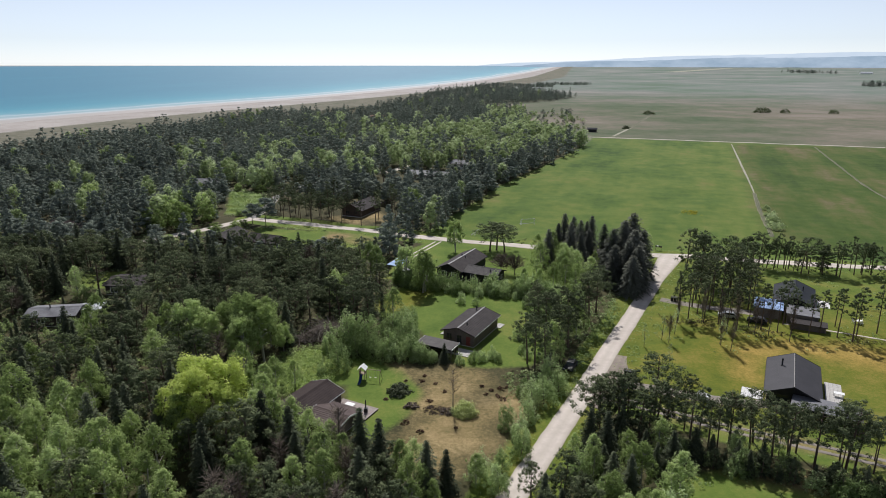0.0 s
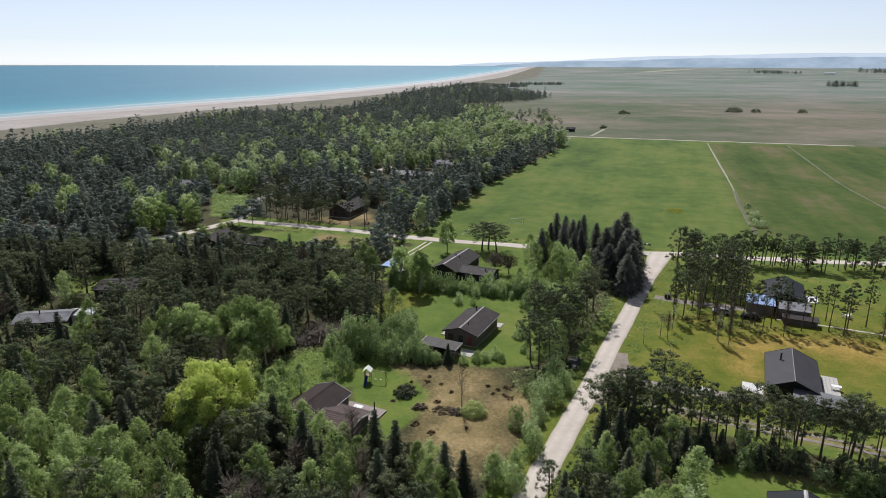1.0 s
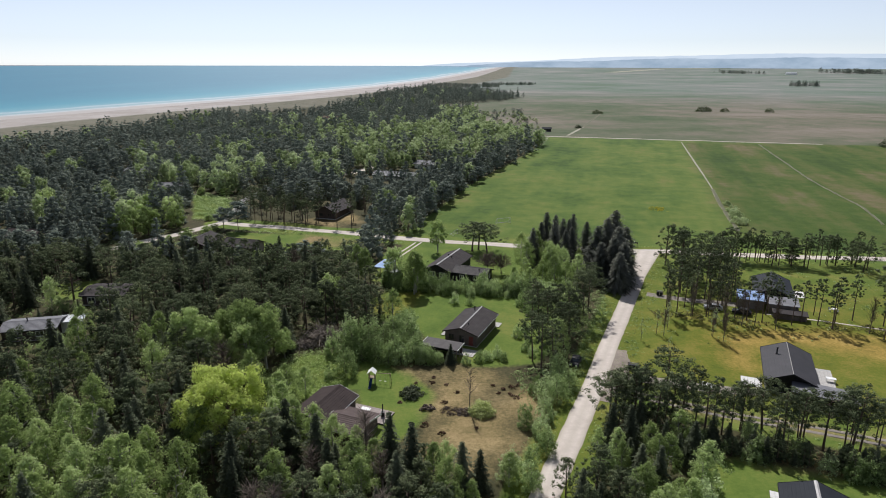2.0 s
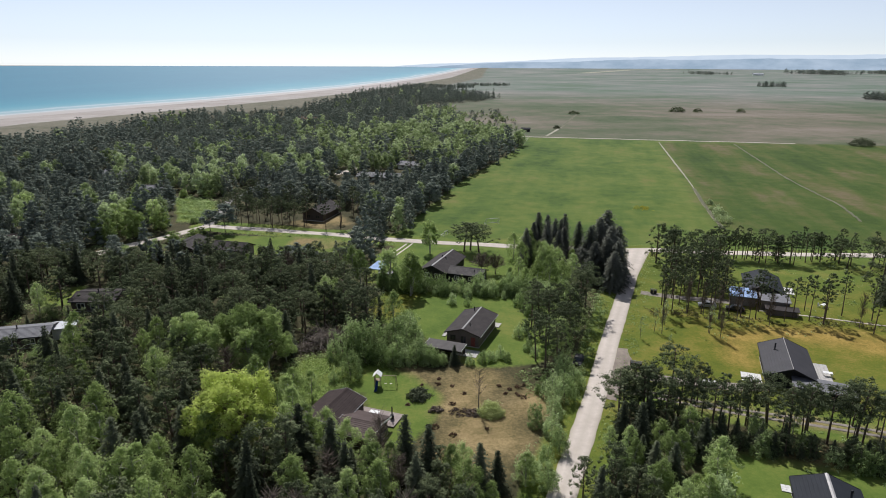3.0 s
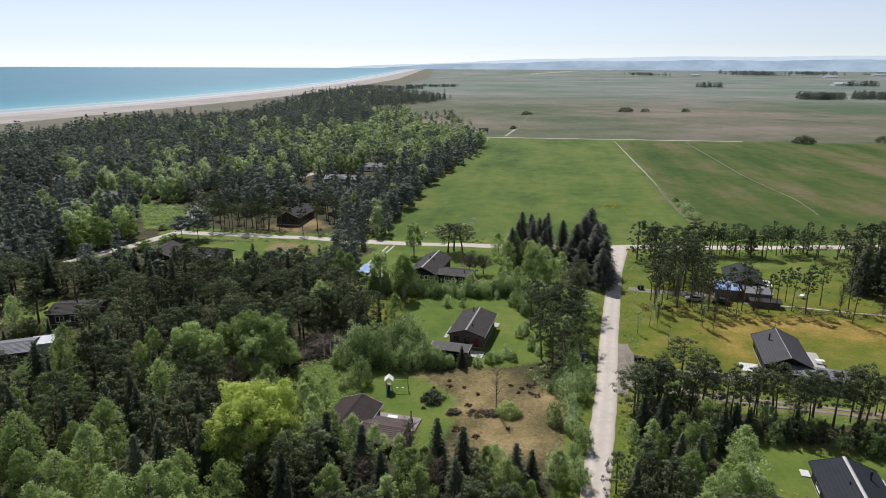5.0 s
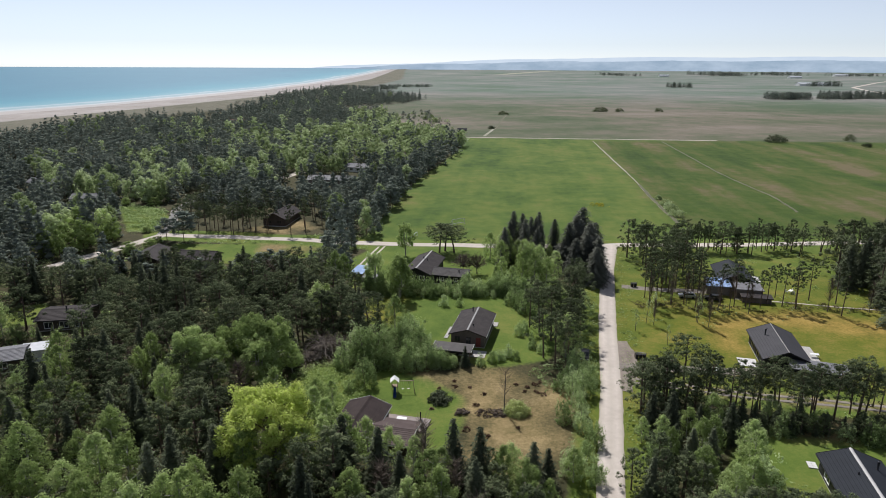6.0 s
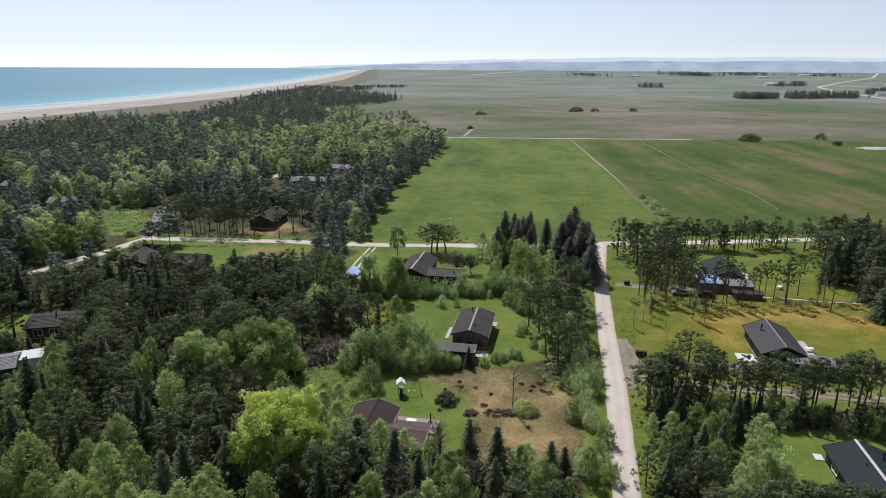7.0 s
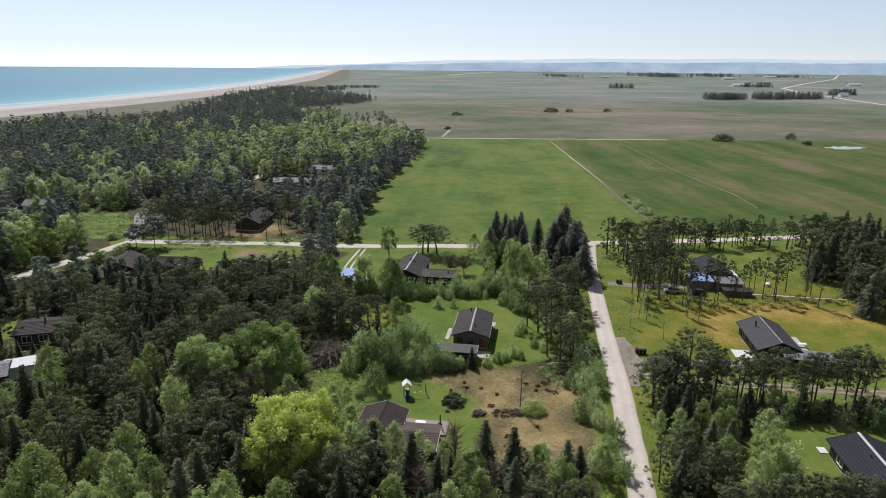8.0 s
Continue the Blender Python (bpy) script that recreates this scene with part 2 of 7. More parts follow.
def ground_material():
    m, nt, p = nodes_of("ground_cover")

    def mask(name):
        a = nt.nodes.new("ShaderNodeAttribute")
        a.attribute_name = name
        return a.outputs["Fac"]

    huge = noise_of(nt, 0.0045, 7, 0.65, (0.8, 1.0, 1))
    lush = noise_of(nt, 0.06, 4, 0.6)
    wide = noise_of(nt, 0.02, 6, 0.65, (1.0, 0.9, 1))
    mid = noise_of(nt, 0.16, 5, 0.62)
    fine = noise_of(nt, 1.6, 5, 0.7)
    tuft = noise_of(nt, 7.0, 3, 0.7)

    # swaths that run along the ditches
    turn, long = nt.nodes.new("ShaderNodeMapping"), nt.nodes.new("ShaderNodeMapping")
    turn.inputs["Rotation"].default_value = (0, 0, radians(18))
    long.inputs["Scale"].default_value = (1.0, 0.16, 1.0)
    nt.links.new(nt.nodes.new("ShaderNodeNewGeometry").outputs["Position"], turn.inputs[0])
    nt.links.new(turn.outputs[0], long.inputs[0])
    swath = add(nt, "TexNoise", Scale=0.055, Detail=5.0, Roughness=0.6)
    nt.links.new(long.outputs[0], swath.inputs["Vector"])
    swath = swath.outputs["Fac"]

    def blend(a, wa, b, wb, c, wc):
        return maths(nt, "ADD", maths(nt, "MULTIPLY", a, wa), maths(nt, "ADD", maths(nt, "MULTIPLY", b, wb), maths(nt, "MULTIPLY", c, wc)))

    floor = ramp(nt, blend(mid, 0.45, fine, 0.35, tuft, 0.2), [(0.35, (0.0301, 0.031, 0.0155)), (0.5, (0.0559, 0.0533, 0.0241)), (0.65, (0.103, 0.086, 0.043))])
    lawn = ramp(nt, blend(maths(nt, "ADD", maths(nt, "MULTIPLY", lush, 0.55), maths(nt, "MULTIPLY", mid, 0.45)), 0.65, fine, 0.22, tuft, 0.13), [(0.38, (0.062, 0.106, 0.018)), (0.5, (0.108, 0.156, 0.028)), (0.62, (0.18, 0.192, 0.046))])
    dry = ramp(nt, blend(mid, 0.4, fine, 0.35, tuft, 0.25), [(0.36, (0.1, 0.095, 0.036)), (0.5, (0.225, 0.17, 0.078)), (0.64, (0.36, 0.275, 0.14))])
    field = ramp(nt, blend(swath, 0.3, wide, 0.45, mid, 0.25), [(0.4, (0.045, 0.082, 0.016)), (0.48, (0.078, 0.124, 0.022)), (0.54, (0.112, 0.148, 0.03)), (0.63, (0.165, 0.156, 0.05))])
    marsh = ramp(nt, blend(huge, 0.6, wide, 0.3, mid, 0.1), [(0.41, (0.062, 0.092, 0.042)), (0.47, (0.1, 0.112, 0.064)), (0.53, (0.15, 0.136, 0.098)), (0.6, (0.205, 0.174, 0.138))])
    sand = ramp(nt, blend(wide, 0.5, mid, 0.3, fine, 0.2), [(0.38, (0.28, 0.25, 0.225)), (0.62, (0.41, 0.375, 0.345))])
    dune = ramp(nt, blend(wide, 0.3, mid, 0.5, fine, 0.2), [(0.35, (0.085, 0.09, 0.056)), (0.65, (0.2, 0.18, 0.135))])

    def soft(name, low=0.35, high=0.65, rough=0.9):
        # the edge of each cover is broken up by the finer noise
        e = maths(nt, "ADD", mask(name), maths(nt, "MULTIPLY", maths(nt, "SUBTRACT", blend(mid, 0.5, fine, 0.5, tuft, 0.0), 0.5), rough))
        n = nt.nodes.new("ShaderNodeMapRange")
        n.inputs[1].default_value, n.inputs[2].default_value = low, high
        nt.links.new(e, n.inputs[0])
        return n.outputs[0]

    c = mix(nt, soft("marsh"), floor, marsh)
    # far farmland: field tones greyed so that the colour itself holds the haze
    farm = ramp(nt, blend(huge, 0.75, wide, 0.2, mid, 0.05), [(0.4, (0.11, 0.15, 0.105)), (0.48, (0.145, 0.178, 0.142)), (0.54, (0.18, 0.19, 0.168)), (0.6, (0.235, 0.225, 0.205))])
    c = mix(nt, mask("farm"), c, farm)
    c = mix(nt, soft("field"), c, field)
    pasture = ramp(nt, blend(swath, 0.5, wide, 0.3, mid, 0.2), [(0.38, (0.03, 0.058, 0.01)), (0.47, (0.056, 0.09, 0.015)), (0.53, (0.085, 0.1, 0.026)), (0.6, (0.14, 0.115, 0.06))])
    c = mix(nt, soft("pasture", 0.1, 0.9), c, pasture)
    c = mix(nt, soft("lawn"), c, lawn)
    sere = ramp(nt, blend(mid, 0.5, fine, 0.3, tuft, 0.2), [(0.38, (0.075, 0.105, 0.011)), (0.5, (0.132, 0.142, 0.017)), (0.62, (0.22, 0.178, 0.04))])
    c = mix(nt, soft("sere", 0.1, 0.95, 0.5), c, sere)
    parched = ramp(nt, blend(mid, 0.45, fine, 0.35, tuft, 0.2), [(0.38, (0.15, 0.125, 0.025)), (0.5, (0.29, 0.205, 0.05)), (0.62, (0.4, 0.28, 0.08))])
    c = mix(nt, soft("parched", 0.15, 0.9, 0.8), c, parched)
    c = mix(nt, soft("dry", 0.2, 0.85, 0.9), c, dry)
    c = mix(nt, soft("dune"), c, dune)
    c = mix(nt, soft("sand"), c, sand)
    nt.links.new(c, p.inputs["Base Color"])
    p.inputs["Roughness"].default_value = 0.95
    p.inputs["Specular IOR Level"].default_value = 0.15
    bump(nt, p, blend(mid, 0.2, fine, 0.5, tuft, 0.3), 0.6, 0.15)
    return m


GROUND = ground_material()


def water_material():
    m, nt, p = nodes_of("sea_water")
    a = nt.nodes.new("ShaderNodeAttribute")
    a.attribute_name = "shore"
    bars = noise_of(nt, 0.006, 4, 0.6, (1.0, 0.35, 1))
    wave = noise_of(nt, 0.045, 4, 0.65, (1.0, 0.3, 1))
    f = maths(nt, "ADD", a.outputs["Fac"], maths(nt, "ADD", maths(nt, "MULTIPLY", maths(nt, "SUBTRACT", bars, 0.5), 0.3), maths(nt, "MULTIPLY", maths(nt, "SUBTRACT", wave, 0.5), 0.14)))
    c = ramp(nt, f, [(0.0, (0.016, 0.15, 0.23)), (0.35, (0.035, 0.22, 0.295)), (0.6, (0.12, 0.29, 0.34)), (0.67, (0.36, 0.44, 0.46)), (0.72, (0.19, 0.32, 0.35)), (0.82, (0.3, 0.37, 0.38)), (0.87, (0.46, 0.49, 0.49)), (0.92, (0.36, 0.36, 0.34)), (1.0, (0.37, 0.33, 0.29))])
    nt.links.new(c, p.inputs["Base Color"])
    p.inputs["Roughness"].default_value = 0.45
    p.inputs["Specular IOR Level"].default_value = 0.3
    p.inputs["IOR"].default_value = 1.33
    bump(nt, p, noise_of(nt, 0.35, 4, 0.6, (1.0, 0.5, 1)), 0.35, 0.4)
    return m


WATER = water_material()


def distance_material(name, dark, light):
    """Distant land that shows only as a pale band of air light under the sky, put in as glow."""
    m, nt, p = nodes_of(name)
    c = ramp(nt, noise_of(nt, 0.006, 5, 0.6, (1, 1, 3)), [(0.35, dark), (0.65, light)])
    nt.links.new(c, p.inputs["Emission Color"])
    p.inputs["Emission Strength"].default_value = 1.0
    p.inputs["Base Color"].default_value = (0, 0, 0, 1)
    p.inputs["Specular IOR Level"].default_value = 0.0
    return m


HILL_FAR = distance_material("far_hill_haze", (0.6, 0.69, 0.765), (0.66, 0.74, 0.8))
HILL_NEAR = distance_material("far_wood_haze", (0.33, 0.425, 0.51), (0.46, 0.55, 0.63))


# ---- mesh helpers ----
def mesh_from(name, verts, faces, material, smooth=False, normals=None):
    me = bpy.data.meshes.new(name)
    verts, faces = np.asarray(verts, dtype=np.float32), np.asarray(faces, dtype=np.int32)
    n, k = faces.shape
    me.vertices.add(len(verts))
    me.vertices.foreach_set("co", verts.ravel())
    me.loops.add(n * k)
    me.loops.foreach_set("vertex_index", faces.ravel())
    me.polygons.add(n)
    me.polygons.foreach_set("loop_start", np.arange(n, dtype=np.int32) * k)
    if smooth or normals is not None:
        me.polygons.foreach_set("use_smooth", np.ones(n, dtype=bool))
    me.update(calc_edges=True)
    if normals is not None:
        at = me.attributes.new("custom_normal", "FLOAT_VECTOR", "POINT")
        at.data.foreach_set("vector", np.asarray(normals, dtype=np.float32).ravel())
    me.materials.append(material)
    return me


def leaf_mesh(name, crown, material):
    """A crown of leaf sprays, softly shaded by the rounded clumps that they belong to."""
    v, f, nrm = crown
    return mesh_from(name, v, f, material, normals=nrm)


def float_attribute(me, name, values):
    at = me.attributes.new(name, "FLOAT", "POINT")
    at.data.foreach_set("value", np.asarray(values, dtype=np.float32))


def part(name, bm, material, parent=None, label=""):
    """Links a bmesh as one mesh object, under a thing or a part."""
    me = bpy.data.meshes.new(name)
    bm.normal_update()
    bm.to_mesh(me)
    bm.free()
    me.materials.append(material)
    ob = new(name, me)
    if parent:
        ob.parent = parent
    if label:
        ob["label"] = label
    return ob


def box(bm, x0, x1, y0, y1, z0, z1, m=None):
    """Adds a box between two corners, turned by m."""
    vs = [bm.verts.new((m @ Vector((x, y, z))) if m else (x, y, z)) for z in (z0, z1) for y in (y0, y1) for x in (x0, x1)]
    for q in ((0, 2, 3, 1), (4, 5, 7, 6), (0, 1, 5, 4), (2, 6, 7, 3), (0, 4, 6, 2), (1, 3, 7, 5)):
        bm.faces.new([vs[i] for i in q])
    return vs


def bevelled(bm, width=0.02):
    bmesh.ops.bevel(bm, geom=bm.edges[:], offset=width, segments=1, affect="EDGES")
    return bm


def boxes(*specs, bevel=0.0):
    bm = bmesh.new()
    for s in specs:
        box(bm, *s)
    return bevelled(bm, bevel) if bevel else bm


def prism(bm, outline, y0, y1):
    """An outline in the xz plane, drawn out from y0 to y1."""
    a = [bm.verts.new((x, y0, z)) for x, z in outline]
    b = [bm.verts.new((x, y1, z)) for x, z in outline]
    bm.faces.new(a)
    bm.faces.new(b[::-1])
    for i in range(len(outline)):
        j = (i + 1) % len(outline)
        bm.faces.new((a[j], a[i], b[i], b[j]))
    return bm


def tube(path, radii, sides=6):
    """Rings along a path, as vertex and face arrays."""
    path = [Vector(p) for p in path]
    vs, fs = [], []
    for i, p in enumerate(path):
        d = (path[min(i + 1, len(path) - 1)] - path[max(i - 1, 0)]).normalized()
        u = d.orthogonal().normalized()
        w = d.cross(u)
        for k in range(sides):
            a = 2 * math.pi * k / sides
            vs.append(p + (u * math.cos(a) + w * math.sin(a)) * radii[i])
        if i:
            for k in range(sides):
                k2 = (k + 1) % sides
                fs.append(((i - 1) * sides + k, (i - 1) * sides + k2, i * sides + k2, i * sides + k))
    return np.array([tuple(v) for v in vs]), np.array(fs)


def join(pieces):
    vs, fs, n = [], [], 0
    for v, f in pieces:
        vs.append(v)
        fs.append(f + n)
        n += len(v)
    return np.concatenate(vs), np.concatenate(fs)


# ---- plan ----
AXIS = -25.5
ROAD = [(-66, -65), (-34.0, 2.0), (0.6, 71.6), (13.6, 97.6), (24.0, 120.2), (40.6, 154.4), (55.0, 184.6)]
CROSS = [(-83.0, 224.5), (-65.0, 219.3), (-44.5, 211.8), (-15.0, 200.4), (16.5, 191.5), (52.0, 184.6), (87.0, 178.6), (111.0, 174.8), (157.0, 168.8), (260.0, 156.0)]
LANE_WEST = [(-83.0, 224.5), (-93.0, 211.0), (-108.0, 193.0)]
LANE_NORTH = [(-84.0, 222.0), (-83.5, 240.0), (-86.0, 264.0), (-80.0, 296.0), (-60.0, 320.0)]
LANE_FAR = [(-60.0, 320.0), (-47.5, 331.0), (-39.5, 346.0), (-21.0, 372.0)]
TRACK = [(84.0, 497.0), (183.0, 467.0), (271.0, 441.0)]
DITCH_A = [(176.0, 455.0), (126.0, 302.0), (107.5, 249.0), (94.0, 207.0)]
DITCH_B = [(226.0, 443.0), (177.0, 301.0), (161.0, 240.0), (150.0, 214.0)]
DITCH_C = [(104.0, 500.0), (133.0, 566.0), (193.0, 721.0)]
TRACK_FAR = [(98.0, 716.0), (410.0, 670.0), (530.0, 664.0), (760.0, 600.0)]
DRIVE_NORTH = [(41.5, 148.0), (50.5, 143.2), (63.0, 138.2)]
DRIVE_GARAGE = [(18.5, 106.0), (29.8, 102.0), (39.5, 99.0), (45.0, 98.5)]
DRIVE_SOUTH = [(17.5, 100.2), (22.0, 98.0), (30.0, 94.3), (38.3, 89.8), (49.7, 84.6), (56.0, 81.5), (75.0, 74.0)]
BORDER = [(-16.0, 206.0), (-2.7, 243.0), (13.0, 292.0), (44.0, 362.0), (78.0, 444.0), (66.0, 490.0), (50.0, 540.0), (46.0, 620.0), (58.0, 730.0), (48.0, 800.0), (24.0, 875.0), (46.0, 890.0), (115.0, 955.0), (168.0, 1060.0), (150.0, 1125.0), (90.0, 1300.0)]
LAWNS = [
    [(-29, 141), (-21, 155), (-12, 153), (15, 146), (16, 130), (12, 118), (7, 110.5), (-5.5, 109.5), (-8, 113), (-15, 126), (-22, 132)],
    [(-27, 160), (-25, 185), (-17, 197), (14, 188), (36, 181), (35, 172), (24, 156), (12, 149), (2, 153), (-12, 157)],
    [(-37, 117), (-31, 112), (-24, 113), (-17, 109), (-12, 100), (-14, 92), (-20, 84), (-24, 90), (-26, 102), (-36, 102), (-42, 108)],
    [(28, 119), (42, 146), (57, 180), (90, 175), (170, 163), (170, 70), (70, 75), (54, 87), (30, 97), (20, 102)],
    [(14.5, 58), (15, 68), (23, 77), (30, 80), (38, 77), (46, 73), (54, 67), (48, 44), (20, 44)],
    [(-79, 213), (-42, 206), (-32, 199), (-36, 190), (-60, 187), (-74, 200)],
    [(-108, 160), (-98, 163), (-95, 157), (-96, 150), (-104, 149)],
    [(-110, 276), (-96, 272), (-86, 252), (-88, 232), (-96, 232)],
    [(-44, 105), (-38, 116), (-31, 117), (-29, 108), (-33, 99), (-40, 99)],
]
DRY = [
    [(-21, 112), (-4, 110.5), (3, 101.5), (9, 98), (3, 87), (-2, 78), (-10, 76), (-18, 82), (-16, 92), (-12, 100), (-17, 107)],
    [(43, 108), (46, 121), (58, 125), (74, 123), (86, 115), (88, 106), (79, 106), (70, 112), (58, 117), (51, 115), (47, 107)],
    [(-52, 208), (-38, 203), (-33, 198), (-40, 193), (-52, 198)],
    [(26, 81), (34, 82), (48, 78), (47, 74), (34, 77)],
    [(-58, 226), (-40, 216), (-34, 225), (-38, 238), (-52, 232)],
]
FIELD = [(-20, 206), (-7, 243), (8.5, 292), (39.5, 362), (73, 444), (88, 493), (183, 466), (271, 440), (520, 370), (620, 230), (400, 150), (157, 173), (52, 188)]
BROWN_FIELD = [(215, 440), (330, 425), (600, 340), (480, 190), (250, 162), (176, 200), (168, 260)]
PASTURE = [(176, 455), (126, 302), (107, 249), (94, 207), (118, 180), (400, 150), (620, 230), (520, 370), (271, 440)]
COAST_Y = [-5000, 200, 627, 870, 1100, 1243, 1721, 2350, 3800, 5000]
COAST_X = [-900, -540, -450, -345, -255, -200, -60, 100, 430, 690]
DUNE_X = [-760, -430, -310, -195, -90, -45, 80, 250, 520, 750]


def smooth(a, b, v):
    t = np.clip((v - a) / (b - a), 0, 1)
    return t * t * (3 - 2 * t)


def coast(y):
    return np.interp(y, COAST_Y, COAST_X)


def dune_line(y):
    return np.interp(y, COAST_Y, DUNE_X)


def far_rise(x, y):
    return 28.0 * smooth(1500, 5600, np.hypot(x, y)) / float(smooth(1500, 5600, np.float64(4900)))


def ground_z(x, y):
    """Height of the ground: gentle swells, dunes, and a beach that dips under the sea."""
    x, y = np.asarray(x, dtype=float), np.asarray(y, dtype=float)
    near = 1 - smooth(250, 500, np.hypot(x, y - 120))
    z = near * (0.14 * np.sin(x * 0.21 + 1.3) * np.cos(y * 0.17) + 0.1 * np.sin(x * 0.09 - y * 0.13 + 0.6))
    w, d = coast(y), dune_line(y)
    t = (x - w) / (d - w)
    z = z + np.where(t < 1.6, 2.6 * smooth(0.75, 1.15, t) * (1 - smooth(1.3, 1.6, t)) * (0.7 + 0.5 * np.sin(y * 0.035 + 1.2 * np.sin(x * 0.05))), 0)
    z = z - 3.0 * (1 - smooth(-0.6, 0.35, t)) + np.where((t > 0) & (t < 1), 0.4 * t, 0)
    return z + far_rise(x, y)


def gz(x, y):
    return float(ground_z(x, y))


def along(path, x, y):
    """Distance of points from a path."""
    best = np.full(np.shape(x), 1e9)
    for (x0, y0), (x1, y1) in zip(path, path[1:]):
        dx, dy = x1 - x0, y1 - y0
        t = np.clip(((x - x0) * dx + (y - y0) * dy) / (dx * dx + dy * dy), 0, 1)
        best = np.minimum(best, np.hypot(x - x0 - t * dx, y - y0 - t * dy))
    return best


def within(poly, x, y):
    """Signed distance to a polygon's edge, positive inside."""
    inside = np.zeros(np.shape(x), dtype=bool)
    for (x0, y0), (x1, y1) in zip(poly, poly[1:] + poly[:1]):
        if y0 != y1:
            inside ^= ((y0 > y) != (y1 > y)) & (x < (x1 - x0) * (y - y0) / (y1 - y0) + x0)
    return np.where(inside, 1, -1) * along(poly + poly[:1], x, y)


# ---- ground, sea and distance ----
def lines(start, step, stop, grow, end):
    out = list(np.arange(start, stop, step))
    while out[-1] < end:
        step *= grow
        out.append(out[-1] + step)
    return out


def build_ground():
    xr = lines(0, 1.6, 95, 1.06, 4850)
    xl = lines(0, 1.6, 110, 1.06, 4850)
    yr = lines(56, 1.6, 215, 1.035, 4850)
    yl = lines(-56, 4.0, -50, 1.12, 2200)
    xs = np.array([-v for v in xl[:0:-1]] + xr)
    ys = np.array([-v for v in yl[::-1]] + yr)
    ys = np.unique(np.round(ys, 3))
    gx, gy = np.meshgrid(xs, ys)
    x, y = gx.ravel(), gy.ravel()
    z = ground_z(x, y)
    nx, ny = len(xs), len(ys)
    i = (np.arange(ny - 1)[:, None] * nx + np.arange(nx - 1)[None, :]).ravel()
    me = mesh_from("ground", np.stack([x, y, z], 1), np.stack([i, i + 1, i + nx + 1, i + nx], 1), GROUND, True)

    def edge(d, width):
        return np.clip(0.5 + d / width, 0, 1)

    lawn = np.max([edge(within(p, x, y), 4.0) for p in LAWNS], axis=0)
    for path, w in ((ROAD, 5.5), (CROSS, 6.5), (DRIVE_SOUTH, 4.5)):
        lawn = np.maximum(lawn, edge(w - along(path, x, y), 3.0))
    dry = np.max([edge(within(p, x, y), 5.0) for p in DRY[:1] + DRY[2:]], axis=0)
    float_attribute(me, "parched", 0.9 * edge(within(DRY[1], x, y), 7.0))
    dry = np.maximum(dry, 0.75 * edge(2.4 - along(DRIVE_SOUTH, x, y), 2.0) * (x > 26))
    border = np.interp(y, [p[1] for p in BORDER], [p[0] for p in BORDER])
    border = np.where(y > 1300, 90 - (y - 1300) * 0.6, border)
    open_land = np.where(y > 203, edge(x - border, 8.0), np.where(x > 60, edge(y - np.interp(x, [60, 157, 400], [184, 170, 150]), 8.0), 0))
    open_land = np.maximum(open_land, smooth(1500, 1700, y))
    t = (x - coast(y)) / (dune_line(y) - coast(y))
    float_attribute(me, "lawn", lawn)
    dry = dry * np.clip(0.72 + 0.35 * np.sin(x * 0.37 + 1.1 * np.sin(y * 0.23)) * np.cos(y * 0.31 + 0.7), 0, 1)
    float_attribute(me, "dry", dry)
    sere = edge(within(LAWNS[3], x, y), 6.0) * np.clip(0.95 - np.maximum(-within(DRY[1], x, y), 0) / 60, 0.25, 1) + edge(5.0 - along(ROAD, x, y), 3.0) * 0.5 + 0.9 * edge(within([(-28, 140), (-22, 153), (-14, 151), (-17, 140), (-20, 134)], x, y), 4.0)
    float_attribute(me, "sere", np.clip(sere, 0, 1))
    float_attribute(me, "marsh", open_land)
    # grows with distance, and brings in the haze-greyed tones
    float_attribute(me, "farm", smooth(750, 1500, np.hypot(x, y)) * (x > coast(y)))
    float_attribute(me, "field", edge(within(FIELD, x, y), 8.0) * (1 - 0.8 * edge(within(BROWN_FIELD, x, y), 80.0) * (0.75 + 0.35 * np.sin(x * 0.045 + 2.2 * np.sin(y * 0.021)) * np.cos(y * 0.05 - x * 0.02))))
    float_attribute(me, "pasture", edge(within(PASTURE, x, y), 10.0) * 0.95)
    float_attribute(me, "dune", edge(1.5 - t, 0.4) * (t > 0))
    float_attribute(me, "sand", edge(0.74 - t, 0.2))
    tagged(new("ground", me), "mixed ground: forest floor, lawns, dry grass, green fields, marsh, haze-greyed farmland", "ground", kind="structure")


def build_water():
    ys = np.array(sorted(set(list(np.linspace(-3000, 300, 30)) + list(np.linspace(300, 2000, 110)) + list(np.linspace(2000, 4850, 80)))))
    d = np.concatenate([np.linspace(-60, 300, 37), np.geomspace(320, 5200, 40)])
    gy, gd = np.meshgrid(ys, d, indexing="ij")
    gx = coast(gy) - gd
    keep = np.hypot(gx, gy)
    k = np.where(keep > 4900, 4900 / keep, 1)
    x, y = (gx * k).ravel(), (gy * k).ravel()
    z = far_rise(x, y) - 0.35
    nx = len(d)
    i = (np.arange(len(ys) - 1)[:, None] * nx + np.arange(nx - 1)[None, :]).ravel()
    me = mesh_from("water", np.stack([x, y, z], 1), np.stack([i, i + nx, i + nx + 1, i + 1], 1), WATER, True)
    float_attribute(me, "shore", np.exp(-np.maximum(gd.ravel(), 0) / 150))
    tagged(new("water", me), "calm blue-green sea with pale shallows along the beach", "sea", kind="structure")


